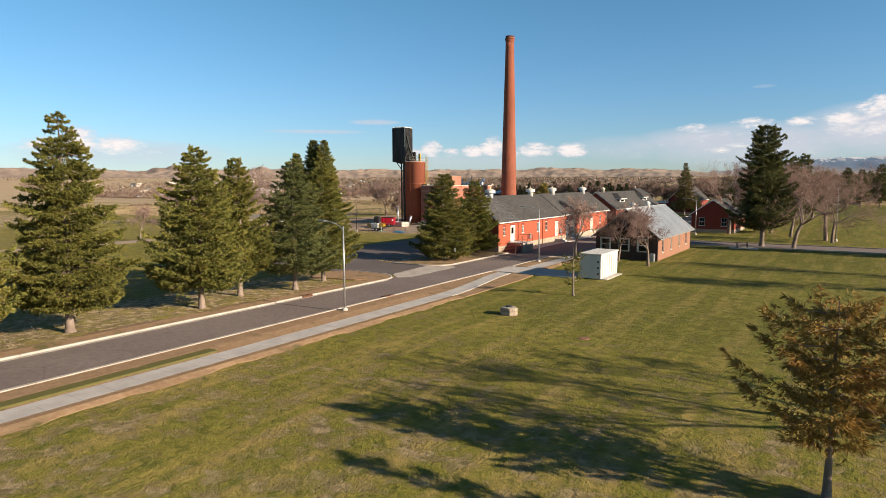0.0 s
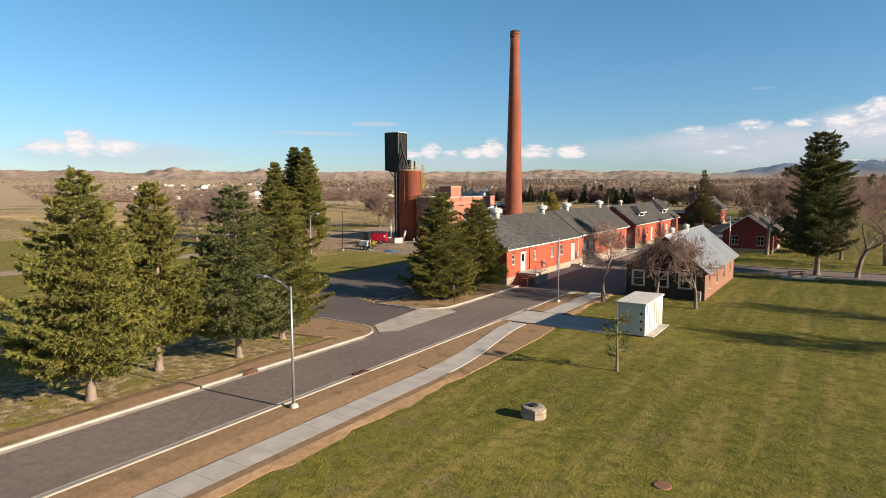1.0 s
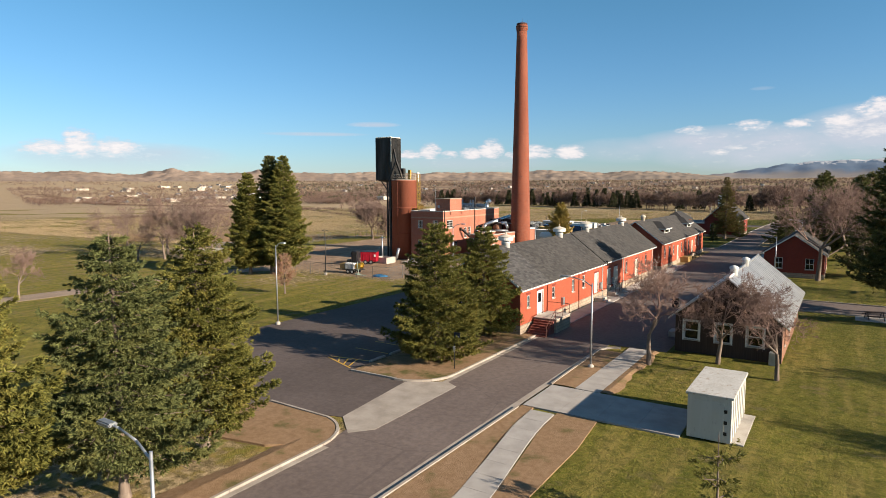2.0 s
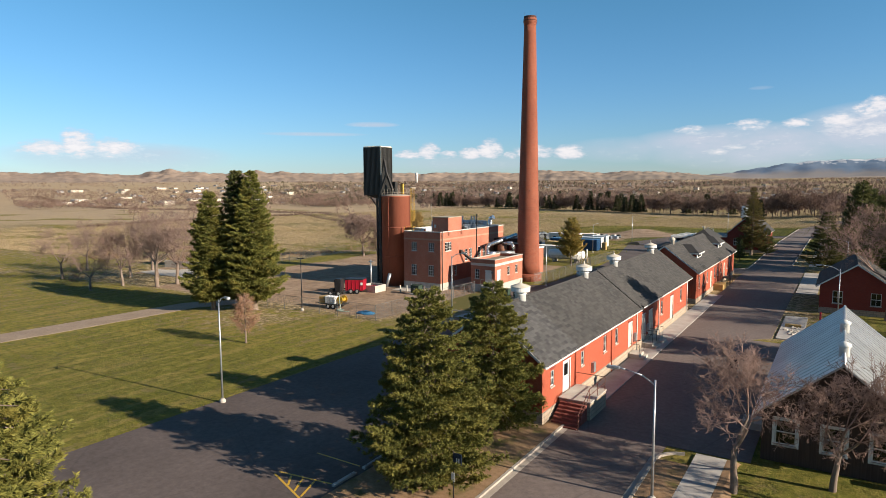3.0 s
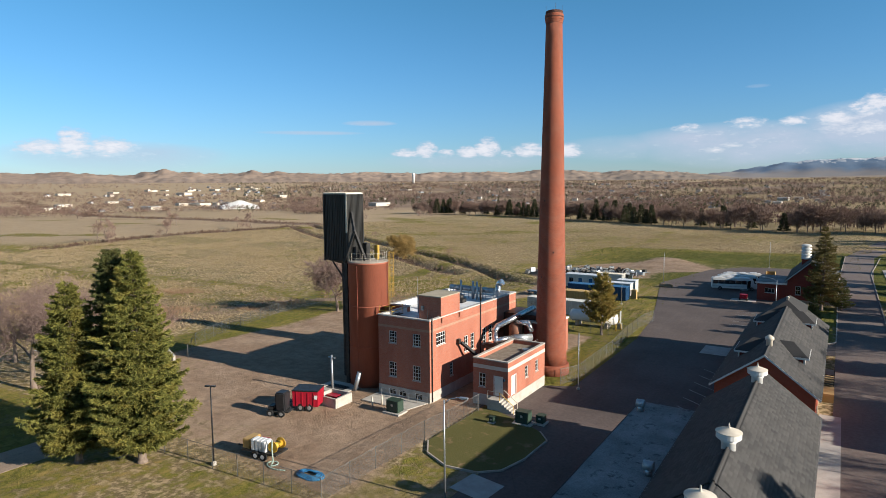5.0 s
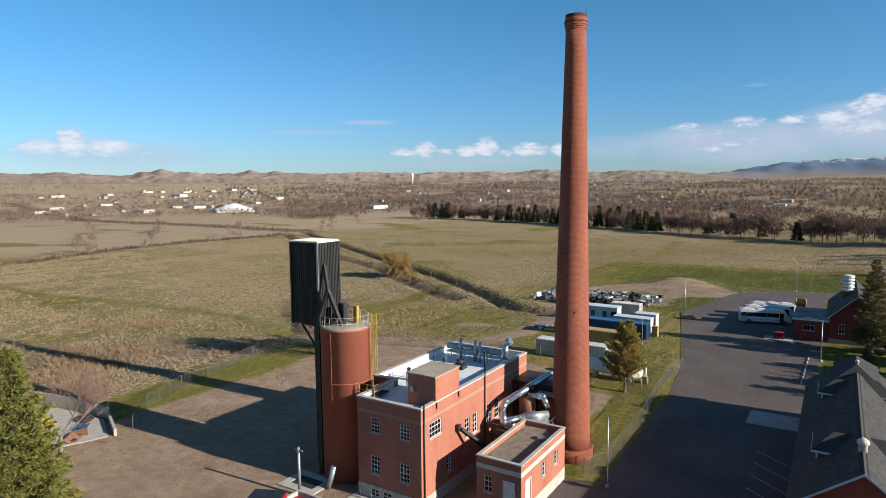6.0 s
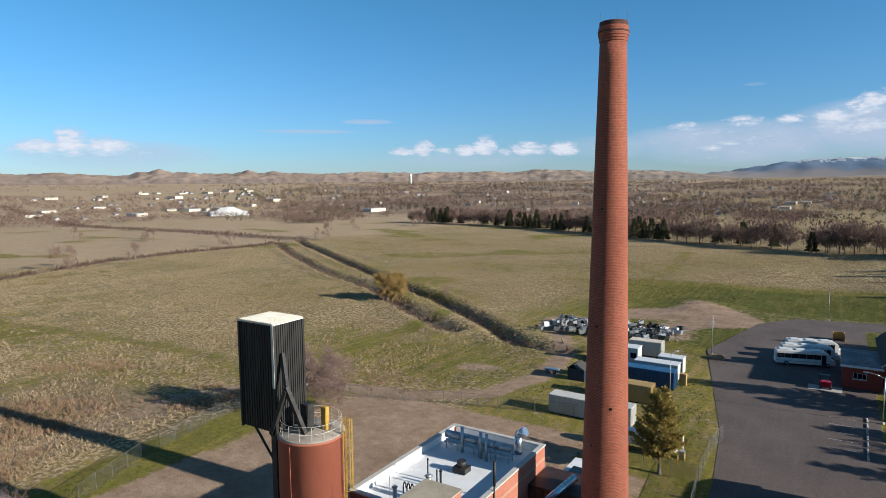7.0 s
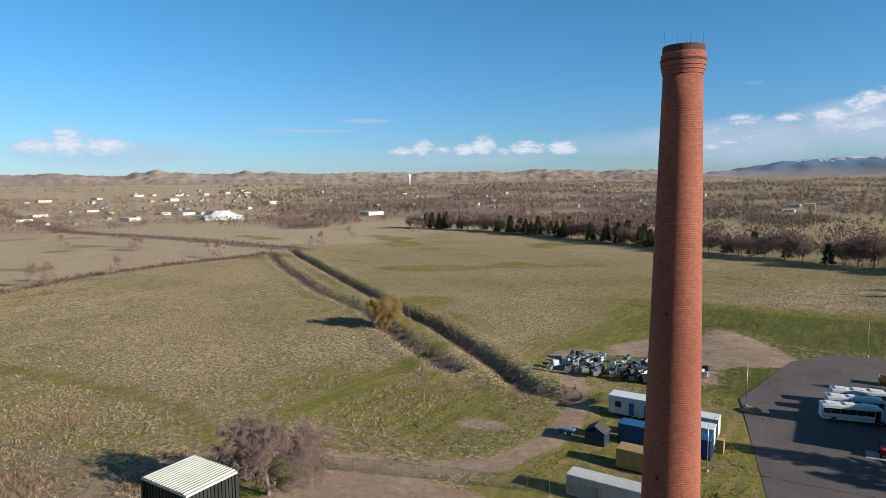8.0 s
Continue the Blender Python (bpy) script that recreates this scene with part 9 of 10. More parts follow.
# ---- vehicles ----
def pickup():
    own = thing("pickup_truck", (0, 0, 0), "black crew-cab pickup truck parked by the garage", "pickup truck")

    def loft(secs, mat, name, label=""):
        bm = bmesh.new()
        rings = []
        for y, hw, z0, z1, tw in secs:
            rings.append([bm.verts.new(p) for p in ((-hw, y, z0), (hw, y, z0), (hw, y, z0 + (z1 - z0) * 0.55), (tw, y, z1), (-tw, y, z1), (-hw, y, z0 + (z1 - z0) * 0.55))])
        for a, b in zip(rings, rings[1:]):
            for j in range(6):
                i = (j + 1) % 6
                bm.faces.new((a[j], a[i], b[i], b[j]))
        bm.faces.new(rings[0][::-1])
        bm.faces.new(rings[-1])
        bmesh.ops.recalc_face_normals(bm, faces=bm.faces)
        bmesh.ops.bevel(bm, geom=list(bm.edges), offset=0.03, segments=2, affect="EDGES")
        return part(name, bm, mat, own, label)

    loft([(-0.6, 0.98, 0.5, 1.1, 0.95), (0.5, 0.98, 0.5, 1.12, 0.95), (1.9, 0.97, 0.5, 1.12, 0.93), (2.85, 0.94, 0.5, 1.05, 0.86), (2.98, 0.85, 0.55, 0.95, 0.78)], M_CARBLACK, "body", "glossy black paint")
    loft([(-0.62, 0.92, 1.1, 1.78, 0.74), (-0.2, 0.93, 1.1, 1.88, 0.76), (0.8, 0.93, 1.1, 1.9, 0.76), (1.5, 0.92, 1.1, 1.25, 0.8)], M_CARGLASS, "cabin_glass", "dark tinted glass")
    part("cabin_roof", box(bmesh.new(), -0.76, 0.76, -0.45, 0.75, 1.88, 1.94, 0.03), M_CARBLACK, own)
    for s in (-1, 1):
        part("bed_side", box(bmesh.new(), *sorted((s * 0.86, s * 0.98)), -2.75, -0.65, 0.5, 1.12, 0.03), M_CARBLACK, own)
        part("tail_light", box(bmesh.new(), *sorted((s * 0.84, s * 0.97)), -2.81, -2.757, 0.75, 1.08, 0.01), M_RED, own, "red tail light")
        part("mirror", box(bmesh.new(), *sorted((s * 0.98, s * 1.18)), 1.0, 1.12, 1.15, 1.38, 0.03), M_CARBLACK, own)
    part("tailgate", box(bmesh.new(), -0.85, 0.85, -2.75, -2.66, 0.55, 1.1, 0.02), M_CARBLACK, own)
    part("bed_floor", box(bmesh.new(), -0.86, 0.86, -2.66, -0.65, 0.5, 0.62), M_RUBBER, own)
    part("bumper", box(bmesh.new(), -0.95, 0.95, -2.92, -2.76, 0.42, 0.6, 0.03), M_DKSTEEL, own)
    part("plate", box(bmesh.new(), -0.16, 0.16, -2.93, -2.921, 0.45, 0.57), M_WHITE, own, "pale plate")
    for y in (-1.75, 1.95):
        for s in (-1, 1):
            t = part("wheel", tube(bmesh.new(), (s * 0.72, y, 0.4), (s * 0.99, y, 0.4), 0.4, n=24), M_RUBBER, own, "black tyre")
            part("rim", tube(bmesh.new(), (s * 0.9, y, 0.4), (s * 1.0, y, 0.4), 0.25, n=16), M_CHROME, t, "alloy rim")
    return own


M_CARBLACK = plain("black_car_paint", (0.008, 0.008, 0.01), (0.012, 0.012, 0.014), 1.0, 0.15, 0.0, 0.0, spec=0.6)
M_CARGLASS = plain("dark_car_glass", (0.012, 0.014, 0.018), (0.018, 0.02, 0.025), 1.0, 0.06, 0.0, 0.0, spec=0.8)
put(pickup(), -55.9, 101.2, 0.032, -6)


def bus():
    own = thing("coach_bus", (0, 0, 0), "white coach bus with dark tinted windows in the far lot", "bus", "parked buses")
    bm = box(bmesh.new(), -5.2, 4.2, -1.25, 1.25, 0.45, 3.2, 0.12)
    part("body", bm, M_WHITE, own)
    bm = bmesh.new()
    secs = ((4.203, 1.22, 0.5, 2.95), (4.9, 1.15, 0.5, 2.6), (5.0, 1.1, 0.5, 1.7), (5.9, 0.95, 0.55, 1.4))
    rings = [[bm.verts.new(p) for p in ((x, -w, z0), (x, w, z0), (x, w, z1), (x, -w, z1))] for x, w, z0, z1 in secs]
    for a, b in zip(rings, rings[1:]):
        for j in range(4):
            i = (j + 1) % 4
            bm.faces.new((a[j], a[i], b[i], b[j]))
    bm.faces.new(rings[0][::-1])
    bm.faces.new(rings[-1])
    bmesh.ops.recalc_face_normals(bm, faces=bm.faces)
    part("hood", bm, M_WHITE, own)
    for s in (-1, 1):
        for k in range(6):
            part("window", box(bmesh.new(), -4.95 + k * 1.36, -3.63 + k * 1.36, *sorted((s * 1.253, s * 1.275)), 1.65, 2.6), M_CARGLASS, own, "dark tinted window")
    part("door", box(bmesh.new(), 3.3, 4.1, -1.275, -1.253, 0.55, 2.65), M_CARGLASS, own, "dark glazed door")
    part("windscreen", box(bmesh.new(), 4.88, 4.93, -1.05, 1.05, 1.72, 2.55), M_CARGLASS, own)
    for x in (-3.6, -0.5, 2.4):
        part("roof_unit", box(bmesh.new(), x - 0.9, x + 0.9, -0.8, 0.8, 3.203, 3.4, 0.05), M_PLASTIC, own, "white roof unit")
    part("stripe", box(bmesh.new(), -5.1, 4.1, -1.262, -1.253, 0.95, 1.1), M_GALV, own)
    for x in (-3.2, 4.4):
        for s in (-1, 1):
            t = part("wheel", tube(bmesh.new(), (x, s * 0.95, 0.48), (x, s * 1.27, 0.48), 0.48, n=24), M_RUBBER, own, "black tyre")
            part("rim", tube(bmesh.new(), (x, s * 1.1, 0.48), (x, s * 1.28, 0.48), 0.28, n=14), M_CHROME, t, "steel rim")
    return own


coach = put(bus(), -58.9, 215.6, 0.032, 14, 0.84)
again(coach, -58.3, 220.0, 14, 0.84, z=0.032)
again(coach, -57.7, 224.4, 14, 0.84, z=0.032)


def utility_vehicle():
    own = thing("utility_vehicle", (0, 0, 0), "small red utility vehicle with a black roof frame", "utility vehicle")
    part("body", box(bmesh.new(), -0.7, 0.7, -1.3, 1.3, 0.4, 0.95, 0.08), M_RED, own)
    part("bed", box(bmesh.new(), -0.72, 0.72, -1.4, -0.3, 0.953, 1.25, 0.04), M_RED, own)
    bm = bmesh.new()
    for x in (-0.65, 0.65):
        for p, q in (((x, -0.2, 0.95), (x, -0.1, 1.9)), ((x, -0.1, 1.9), (x, 0.7, 1.85)), ((x, 0.7, 1.85), (x, 1.1, 0.95))):
            tube(bm, p, q, 0.035, n=6)
    part("cage", bm, M_BLACK, own)
    part("roof", box(bmesh.new(), -0.7, 0.7, -0.15, 0.75, 1.9, 1.96, 0.02), M_BLACK, own)
    for y in (-0.85, 0.9):
        for s in (-1, 1):
            t = part("wheel", tube(bmesh.new(), (s * 0.55, y, 0.33), (s * 0.8, y, 0.33), 0.33, n=18), M_RUBBER, own, "black tyre")
            part("rim", tube(bmesh.new(), (s * 0.7, y, 0.33), (s * 0.81, y, 0.33), 0.18, n=12), M_GALV, t)
    return own


put(utility_vehicle(), -55.2, 203.4, 0.06, 5)
own = thing("pallet_stack", (-53.8, 240, 0), "open timber frame crates at the end of the lot", "crate")
for b in ((-54.5, -54.3, 238, 240), (-52.6, -52.4, 238, 240), (-54.297, -52.603, 239.8, 240)):
    part("board", box(bmesh.new(), *b, 0.03, 1.6), M_TAN, own)


# ---- yard corner with the retaining wall ----
own = thing("retaining_wall", (-124, 117, 0), "low concrete retaining wall round a paved yard corner", "wall", kind="structure")
for a, b, h in (((-140, 115.0), (-127, 117.6), 1.5), ((-127, 117.6), (-121, 118.0), 1.4), ((-121, 118.0), (-115, 115.4), 0.8)):
    bm = bmesh.new()
    d = Vector((b[0] - a[0], b[1] - a[1], 0)).normalized()
    s = Vector((-d.y, d.x, 0)) * 0.15
    A, B = Vector((*a, 0)), Vector((*b, 0))
    vs = [bm.verts.new(p) for p in (A - s, B - s, B + s, A + s)]
    vs2 = [bm.verts.new(p + Vector((0, 0, h))) for p in (A - s, B - s, B + s, A + s)]
    bm.faces.new(vs[::-1])
    bm.faces.new(vs2)
    for j in range(4):
        i = (j + 1) % 4
        bm.faces.new((vs[j], vs[i], vs2[i], vs2[j]))
    part("segment", bm, M_CONC, own)
bm = poly(bmesh.new(), [(-138, 108), (-118, 108), (-115.5, 114.8), (-121, 117.4), (-127, 117.0), (-138, 114.6)], -0.2, 0.07)
tagged(part("concrete_pad", bm, M_CONC), "stained concrete floor of the yard corner", "pavement", kind="structure")
own = thing("ride_mower", (-125.5, 112.5, 0), "yellow ride-on machine parked by the wall", "mower")
part("body", box(bmesh.new(), -126.4, -124.6, 112.0, 113.2, 0.4, 1.0, 0.1), M_YELLOW, own)
part("seat", box(bmesh.new(), -125.7, -125.2, 112.3, 112.9, 1.003, 1.5, 0.08), M_BLACK, own)
part("deck", box(bmesh.new(), -124.9, -123.7, 111.7, 113.4, 0.2, 0.4, 0.05), M_YELLOW, own)
wheels(own, [(-126.2, 111.9, 0.33), (-126.2, 113.3, 0.33), (-124.3, 111.8, 0.25), (-124.3, 113.4, 0.25)], 0.3, 0.2)
for k, (x, y, m_) in enumerate(((-121.5, 115.4, M_COPPERY), (-120.2, 114.2, M_BLUE), (-118.6, 113.2, M_COPPERY), (-122.8, 116.0, M_DKSTEEL), (-117.6, 112.0, M_COPPERY))):
    own = thing("scrap_sheet", (x, y, 0), "rusty steel sheet leaning in the yard corner", "scrap", "yard scrap")
    bm = bmesh.new()
    box(bm, -0.9, 0.9, -0.6, 0.6, 0, 0.08)
    bmesh.ops.transform(bm, verts=bm.verts, matrix=pose(x, y, 0.25, 12 + 6 * k, -8, 30 * k))
    part("sheet", bm, m_, own)
    bm = box(bmesh.new(), x - 0.4, x + 0.4, y - 0.3, y + 0.3, 0.02, 0.3)
    part("support", bm, M_DKSTEEL, own)


# ---- more trees: out of the main view they throw the long shadows over the lawn ----
put(t_low, 12.0, 32.2, turn=70, scale=1.65)
s_slim = put(conifer("pine_tree", 10.0, 1.3, 27, M_SPRUCE_OLIVE, "slim open pine on the lawn", bare=0.24, power=0.5, droop=0.05, size=0.3, category="pine tree", density=0.6, clump=0.55), 6.5, 23.4)
again(s_slim, 6.2, 19.2, 100, 0.84, label="small slim pine on the lawn")
again(t_low, 15.0, 71.0, 10, 1.6, label="tall bare tree on the lawn")
again(t_low, 11.0, 80.0, 150, 1.4, label="tall bare tree on the lawn")
put(s_far, 12.0, 103.0, turn=110, scale=0.75)
# along the streets to the right
again(t_tall, -8.5, 128.0, 60, 0.75)
again(t_street, -2.0, 118.5, 60, 0.85)
put(t_far, -15.0, 147.0, turn=200, scale=1.15)
for k, (x, y, s) in enumerate(((-7, 262, 0.9), (-1, 283, 1.0), (-9, 305, 0.95), (4, 322, 1.0), (-12, 335, 0.8), (10, 300, 1.1))):
    again(s_far, x, y, 50 * k, s * 0.9, label="dark pine beside the far lawn")
again(b_spruce, -12.5, 137.0, 40, 1.2)
again(t_far, -20.5, 181.0, 120, 1.06)
again(s_far, -14.0, 160.0, 10, 0.9, label="dark pine behind the cottage")
again(s_far, -21.0, 196.0, 320, 0.95, label="dark pine close to the street")
again(s_far, -20.5, 210.0, 220, 1.0, label="dark pine close to the street")
again(s_far, -21.0, 236.0, 120, 0.95, label="dark pine close to the street")
again(s_far, -13.0, 196.0, 80, 0.8, label="dark pine beside the street")
again(s_far, -12.0, 180.0, 30, 0.95, label="dark pine beside the street")
again(s_far, -10.0, 188.0, 140, 1.0, label="dark pine beside the street")
again(s_far, -14.0, 214.0, 200, 0.9, label="dark pine beside the street")
again(t_far, -24.0, 216.0, 240, 1.12)
again(b_spruce, -19.0, 162.0, 90, 1.1)
again(t_far, -22.5, 205.0, 20, 0.8)
again(b_spruce, -20.5, 226.0, 20, 0.9)
again(t_far, -18.0, 245.0, 20, 0.88)
again(b_spruce, -42.4, 186.8, 20, 0.4, label="little round spruce by the building's end")
again(b_spruce, -38.5, 200.5, 150, 0.55, label="small spruce beside the dark spruce")
for k, (x, y, s) in enumerate(((-14, 352, 1.0), (-6, 360, 1.1), (2, 352, 0.9), (8, 366, 1.2), (15, 354, 1.0), (22, 366, 1.1), (30, 356, 1.15), (-22, 366, 0.8), (36, 370, 1.2))):
    again(s_far, x, y, 40 * k, s * (0.75 if k % 2 else 0.85), label="dark conifer behind the far brick houses")
gabled_building("brick_house", -6.0, 4.0, 338.0, 350.0, 6.2, 8.8, "two-storey brick house among dark conifers", row_windows((340, 344), z0=1.2, z1=2.8) + row_windows((340, 344), z0=4.0, z1=5.4), south=[(-4.5, -3.5, 1.2, 2.8), (1.5, 2.5, 1.2, 2.8), (-4.5, -3.5, 4.0, 5.4), (1.5, 2.5, 4.0, 5.4)])
gabled_building("brick_house", 14.0, 28.0, 330.0, 342.0, 6.2, 9.0, "two-storey brick house with a white porch", row_windows((332, 337), z0=1.2, z1=2.8), south=[(16, 17, 1.2, 2.8), (22, 23, 1.2, 2.8), (16, 17, 4.0, 5.4)])


# ---- the far town, its trees and the avenue ----
def far_trees(name, spots, h, mat, label, blades=5, seed=1, slim=0.35, kind="stuff"):
    rng = np.random.default_rng(seed)
    P = np.asarray(spots, float)
    n = len(P)
    hh = h * rng.uniform(0.65, 1.25, n)
    reps = blades * 3
    c = np.repeat(P, reps, 0)
    H = np.repeat(hh, reps)
    off = rng.normal(0, 1, (n * reps, 3))
    off /= np.linalg.norm(off, axis=1, keepdims=True)
    off *= rng.uniform(0.2, 1.0, (n * reps, 1)) ** 0.5
    C = c + off * np.stack([H * slim, H * slim, H * 0.36], -1)
    C[:, 2] += H * 0.6
    D = off + np.array([0, 0, 0.5])
    D /= np.linalg.norm(D, axis=1, keepdims=True)
    V, F = tufts(C, D, H * 0.22, rng, 2, 0.6, 0.26)
    T = []
    for p, q in zip(P, hh):
        w = q * 0.025
        T += [(p[0] - w, p[1], p[2] - 0.3), (p[0] + w, p[1], p[2] - 0.3), (p[0], p[1], p[2] + q * 0.7)]
    T = np.array(T)
    V = np.concatenate([V, T])
    F = np.concatenate([F, np.arange(len(T)).reshape(-1, 3) + len(F) * 3])
    return tagged(mesh_np(name, V, F, mat), label, "trees", kind=kind)


M_FARWOOD = leafy("far_bare_woods", (0.105, 0.07, 0.056), (0.37, 0.26, 0.215), (0.29, 0.19, 0.12))
M_FARDARK = leafy("far_conifers", (0.04, 0.048, 0.024), (0.12, 0.125, 0.06), (0.12, 0.10, 0.05))
AVENUE = [(-405, 589), (-326, 580), (-239, 543), (-128, 471), (-66, 440), (-30, 416), (20, 392)]


def on_ground(pts):
    p = np.asarray(pts, float)
    return np.column_stack([p, height(p[:, 0], p[:, 1])])


def polar(rng, n, az0, az1, d0, d1, power=1.0):
    az, d = np.radians(rng.uniform(az0, az1, n)), d0 + (d1 - d0) * rng.random(n) ** power
    return np.column_stack([-60 - np.sin(az) * d, 100 + np.cos(az) * d])


def avenue():
    rng = np.random.default_rng(8)
    pts = []
    for (ax, ay), (bx, by) in zip(AVENUE, AVENUE[1:]):
        L = math.hypot(bx - ax, by - ay)
        for k in range(int(L / 8.2)):
            f = (k + rng.uniform(-0.25, 0.25)) * 8.2 / L
            for off in (0.0, 11.0):
                pts.append((ax + (bx - ax) * f + rng.normal(0, 0.8), ay + (by - ay) * f + off + rng.normal(0, 0.8)))
    pts = np.array(pts)
    dark = (rng.random(len(pts)) < np.where(pts[:, 0] < -150, 0.45, 0.16))
    bare = far_template("avenue_tree", 13.5, M_FARWOOD, "bare tree in the long avenue across the pasture", 1)
    fir = far_template("avenue_conifer", 14.0, M_FARDARK, "dark conifer in the long avenue across the pasture", 2, True)
    first = {id(bare): True, id(fir): True}
    for (x, y), d in zip(pts, dark):
        src = fir if d else bare
        z = float(height(np.array([x]), np.array([y]))[0])
        s = float(rng.uniform(0.65, 1.15))
        if first.pop(id(src), False):
            put(src, x, y, z, 0, s)
        else:
            again(src, x, y, float(rng.uniform(0, 360)), s, z)


def far_template(name, h, mat, label, seed, fir=False):
    rng = np.random.default_rng(seed)
    own = thing(name, (0, 0, 0), label, "tree", "avenue trees")
    part("trunk", tube(bmesh.new(), (0, 0, -0.3), (0, 0, h * 0.6), h * 0.022, h * 0.008, 6), M_BARK, own)
    n = 420
    if fir:
        f = rng.random(n) ** 1.2
        r = (1 - f) ** 0.75 * h * 0.25 * rng.uniform(0.35, 1.0, n) * (1 + 0.25 * np.sin(f * 37))
        a = rng.uniform(0, 2 * math.pi, n)
        C = np.stack([r * np.cos(a), r * np.sin(a), h * (0.08 + 0.92 * f)], -1)
        D = np.stack([np.cos(a), np.sin(a), np.full(n, -0.2)], -1)
        V, F = tufts(C, D, np.full(n, h * 0.1), rng, 3, 0.4, 0.25)
    else:
        o = rng.normal(0, 1, (n, 3))
        o /= np.linalg.norm(o, axis=1, keepdims=True)
        C = o * rng.uniform(0.15, 1.0, (n, 1)) ** 0.6 * np.array([h * 0.36, h * 0.36, h * 0.36]) + np.array([0, 0, h * 0.62])
        D = o + np.array([0, 0, 0.6])
        D /= np.linalg.norm(D, axis=1, keepdims=True)
        V, F = tufts(C, D, np.full(n, h * 0.15), rng, 3, 0.5, 0.065)
    mesh_np("crown", V, F, mat, own)
    return own


avenue()
rng = np.random.default_rng(5)
def grove(p, share, seed):
    """Keep the spots that fall in uneven clumps and strips."""
    k = patch(p[:, 0], p[:, 1], 70, seed) + 0.7 * patch(p[:, 0], p[:, 1], 190, seed + 1) + 0.3 * patch(p[:, 0], p[:, 1], 22, seed + 2)
    return p[k > np.quantile(k, 1 - share)]


far_trees("far_woods", on_ground(np.concatenate([grove(polar(rng, 24000, -8, 47, 620, 2700, 1.35), 0.56, 1), grove(polar(rng, 2200, 45, 70, 790, 1500, 1.0), 0.6, 4), grove(polar(rng, 1600, 40, 70, 680, 1000, 1.0), 0.5, 3), grove(polar(rng, 1500, 46, 70, 1500, 2900, 1.0), 0.35, 2)])), 6.4, M_FARWOOD, "hazy brown bare trees across the far town", blades=4, seed=2, slim=0.46)
far_trees("far_woods", on_ground(grove(polar(rng, 5200, -8, 52, 650, 2600, 1.1), 0.45, 5)), 7.4, M_FARDARK, "scattered dark conifers across the far town", blades=4, seed=3, slim=0.24)
band = on_ground(np.column_stack([rng.uniform(-420, 40, 700), np.zeros(700)]))
band[:, 1] = np.interp(band[:, 0], [p[0] for p in AVENUE], [p[1] for p in AVENUE]) + 25 + rng.random(700) ** 1.5 * 220
band[:, 2] = height(band[:, 0], band[:, 1])
far_trees("far_woods", band, 8.0, M_FARWOOD, "brown bare woods behind the avenue", seed=4, slim=0.46)


def far_house(kind, w, d, h, roof_mat, wall_mat, label, flat=False):
    own = thing("house", (0, 0, 0), label, "house", "far town houses")
    part("wall", box(bmesh.new(), -w / 2, w / 2, -d / 2, d / 2, -3, h), wall_mat, own)
    if flat:
        part("roof", box(bmesh.new(), -w / 2 - 0.3, w / 2 + 0.3, -d / 2 - 0.3, d / 2 + 0.3, h + 0.003, h + 0.5), roof_mat, own)
    else:
        part("gable", gable_wall(bmesh.new(), -d / 2, d / 2, -w / 2, w / 2, h + 0.003, h + w * 0.27), wall_mat, own)
        part("roof", gable_roof(bmesh.new(), -w / 2, w / 2, -d / 2, d / 2, h, h + w * 0.27, over=0.5, thick=0.25), roof_mat, own)
    for k in range(3):
        y = -d / 2 + d * (k + 0.5) / 3
        part("window", box(bmesh.new(), w / 2 + 0.003, w / 2 + 0.06, y - 0.6, y + 0.6, 1.0, 2.2), M_CARGLASS, own)
        part("window", box(bmesh.new(), -w / 2 + w * (k + 0.5) / 3 - 0.6, -w / 2 + w * (k + 0.5) / 3 + 0.6, -d / 2 - 0.06, -d / 2 - 0.003, 1.0, 2.2), M_CARGLASS, own)
    return own


M_ROOF_GREY, M_ROOF_BROWN = plain("grey_house_roof", (0.12, 0.12, 0.13), (0.20, 0.20, 0.21), 0.5, 0.8), plain("brown_house_roof", (0.2, 0.14, 0.11), (0.28, 0.2, 0.16), 0.5, 0.8)
M_WALL_CREAM, M_WALL_BLUE = plain("cream_siding", (0.55, 0.5, 0.42), (0.65, 0.6, 0.52), 0.5, 0.7), plain("blue_grey_siding", (0.28, 0.33, 0.38), (0.36, 0.41, 0.46), 0.5, 0.7)


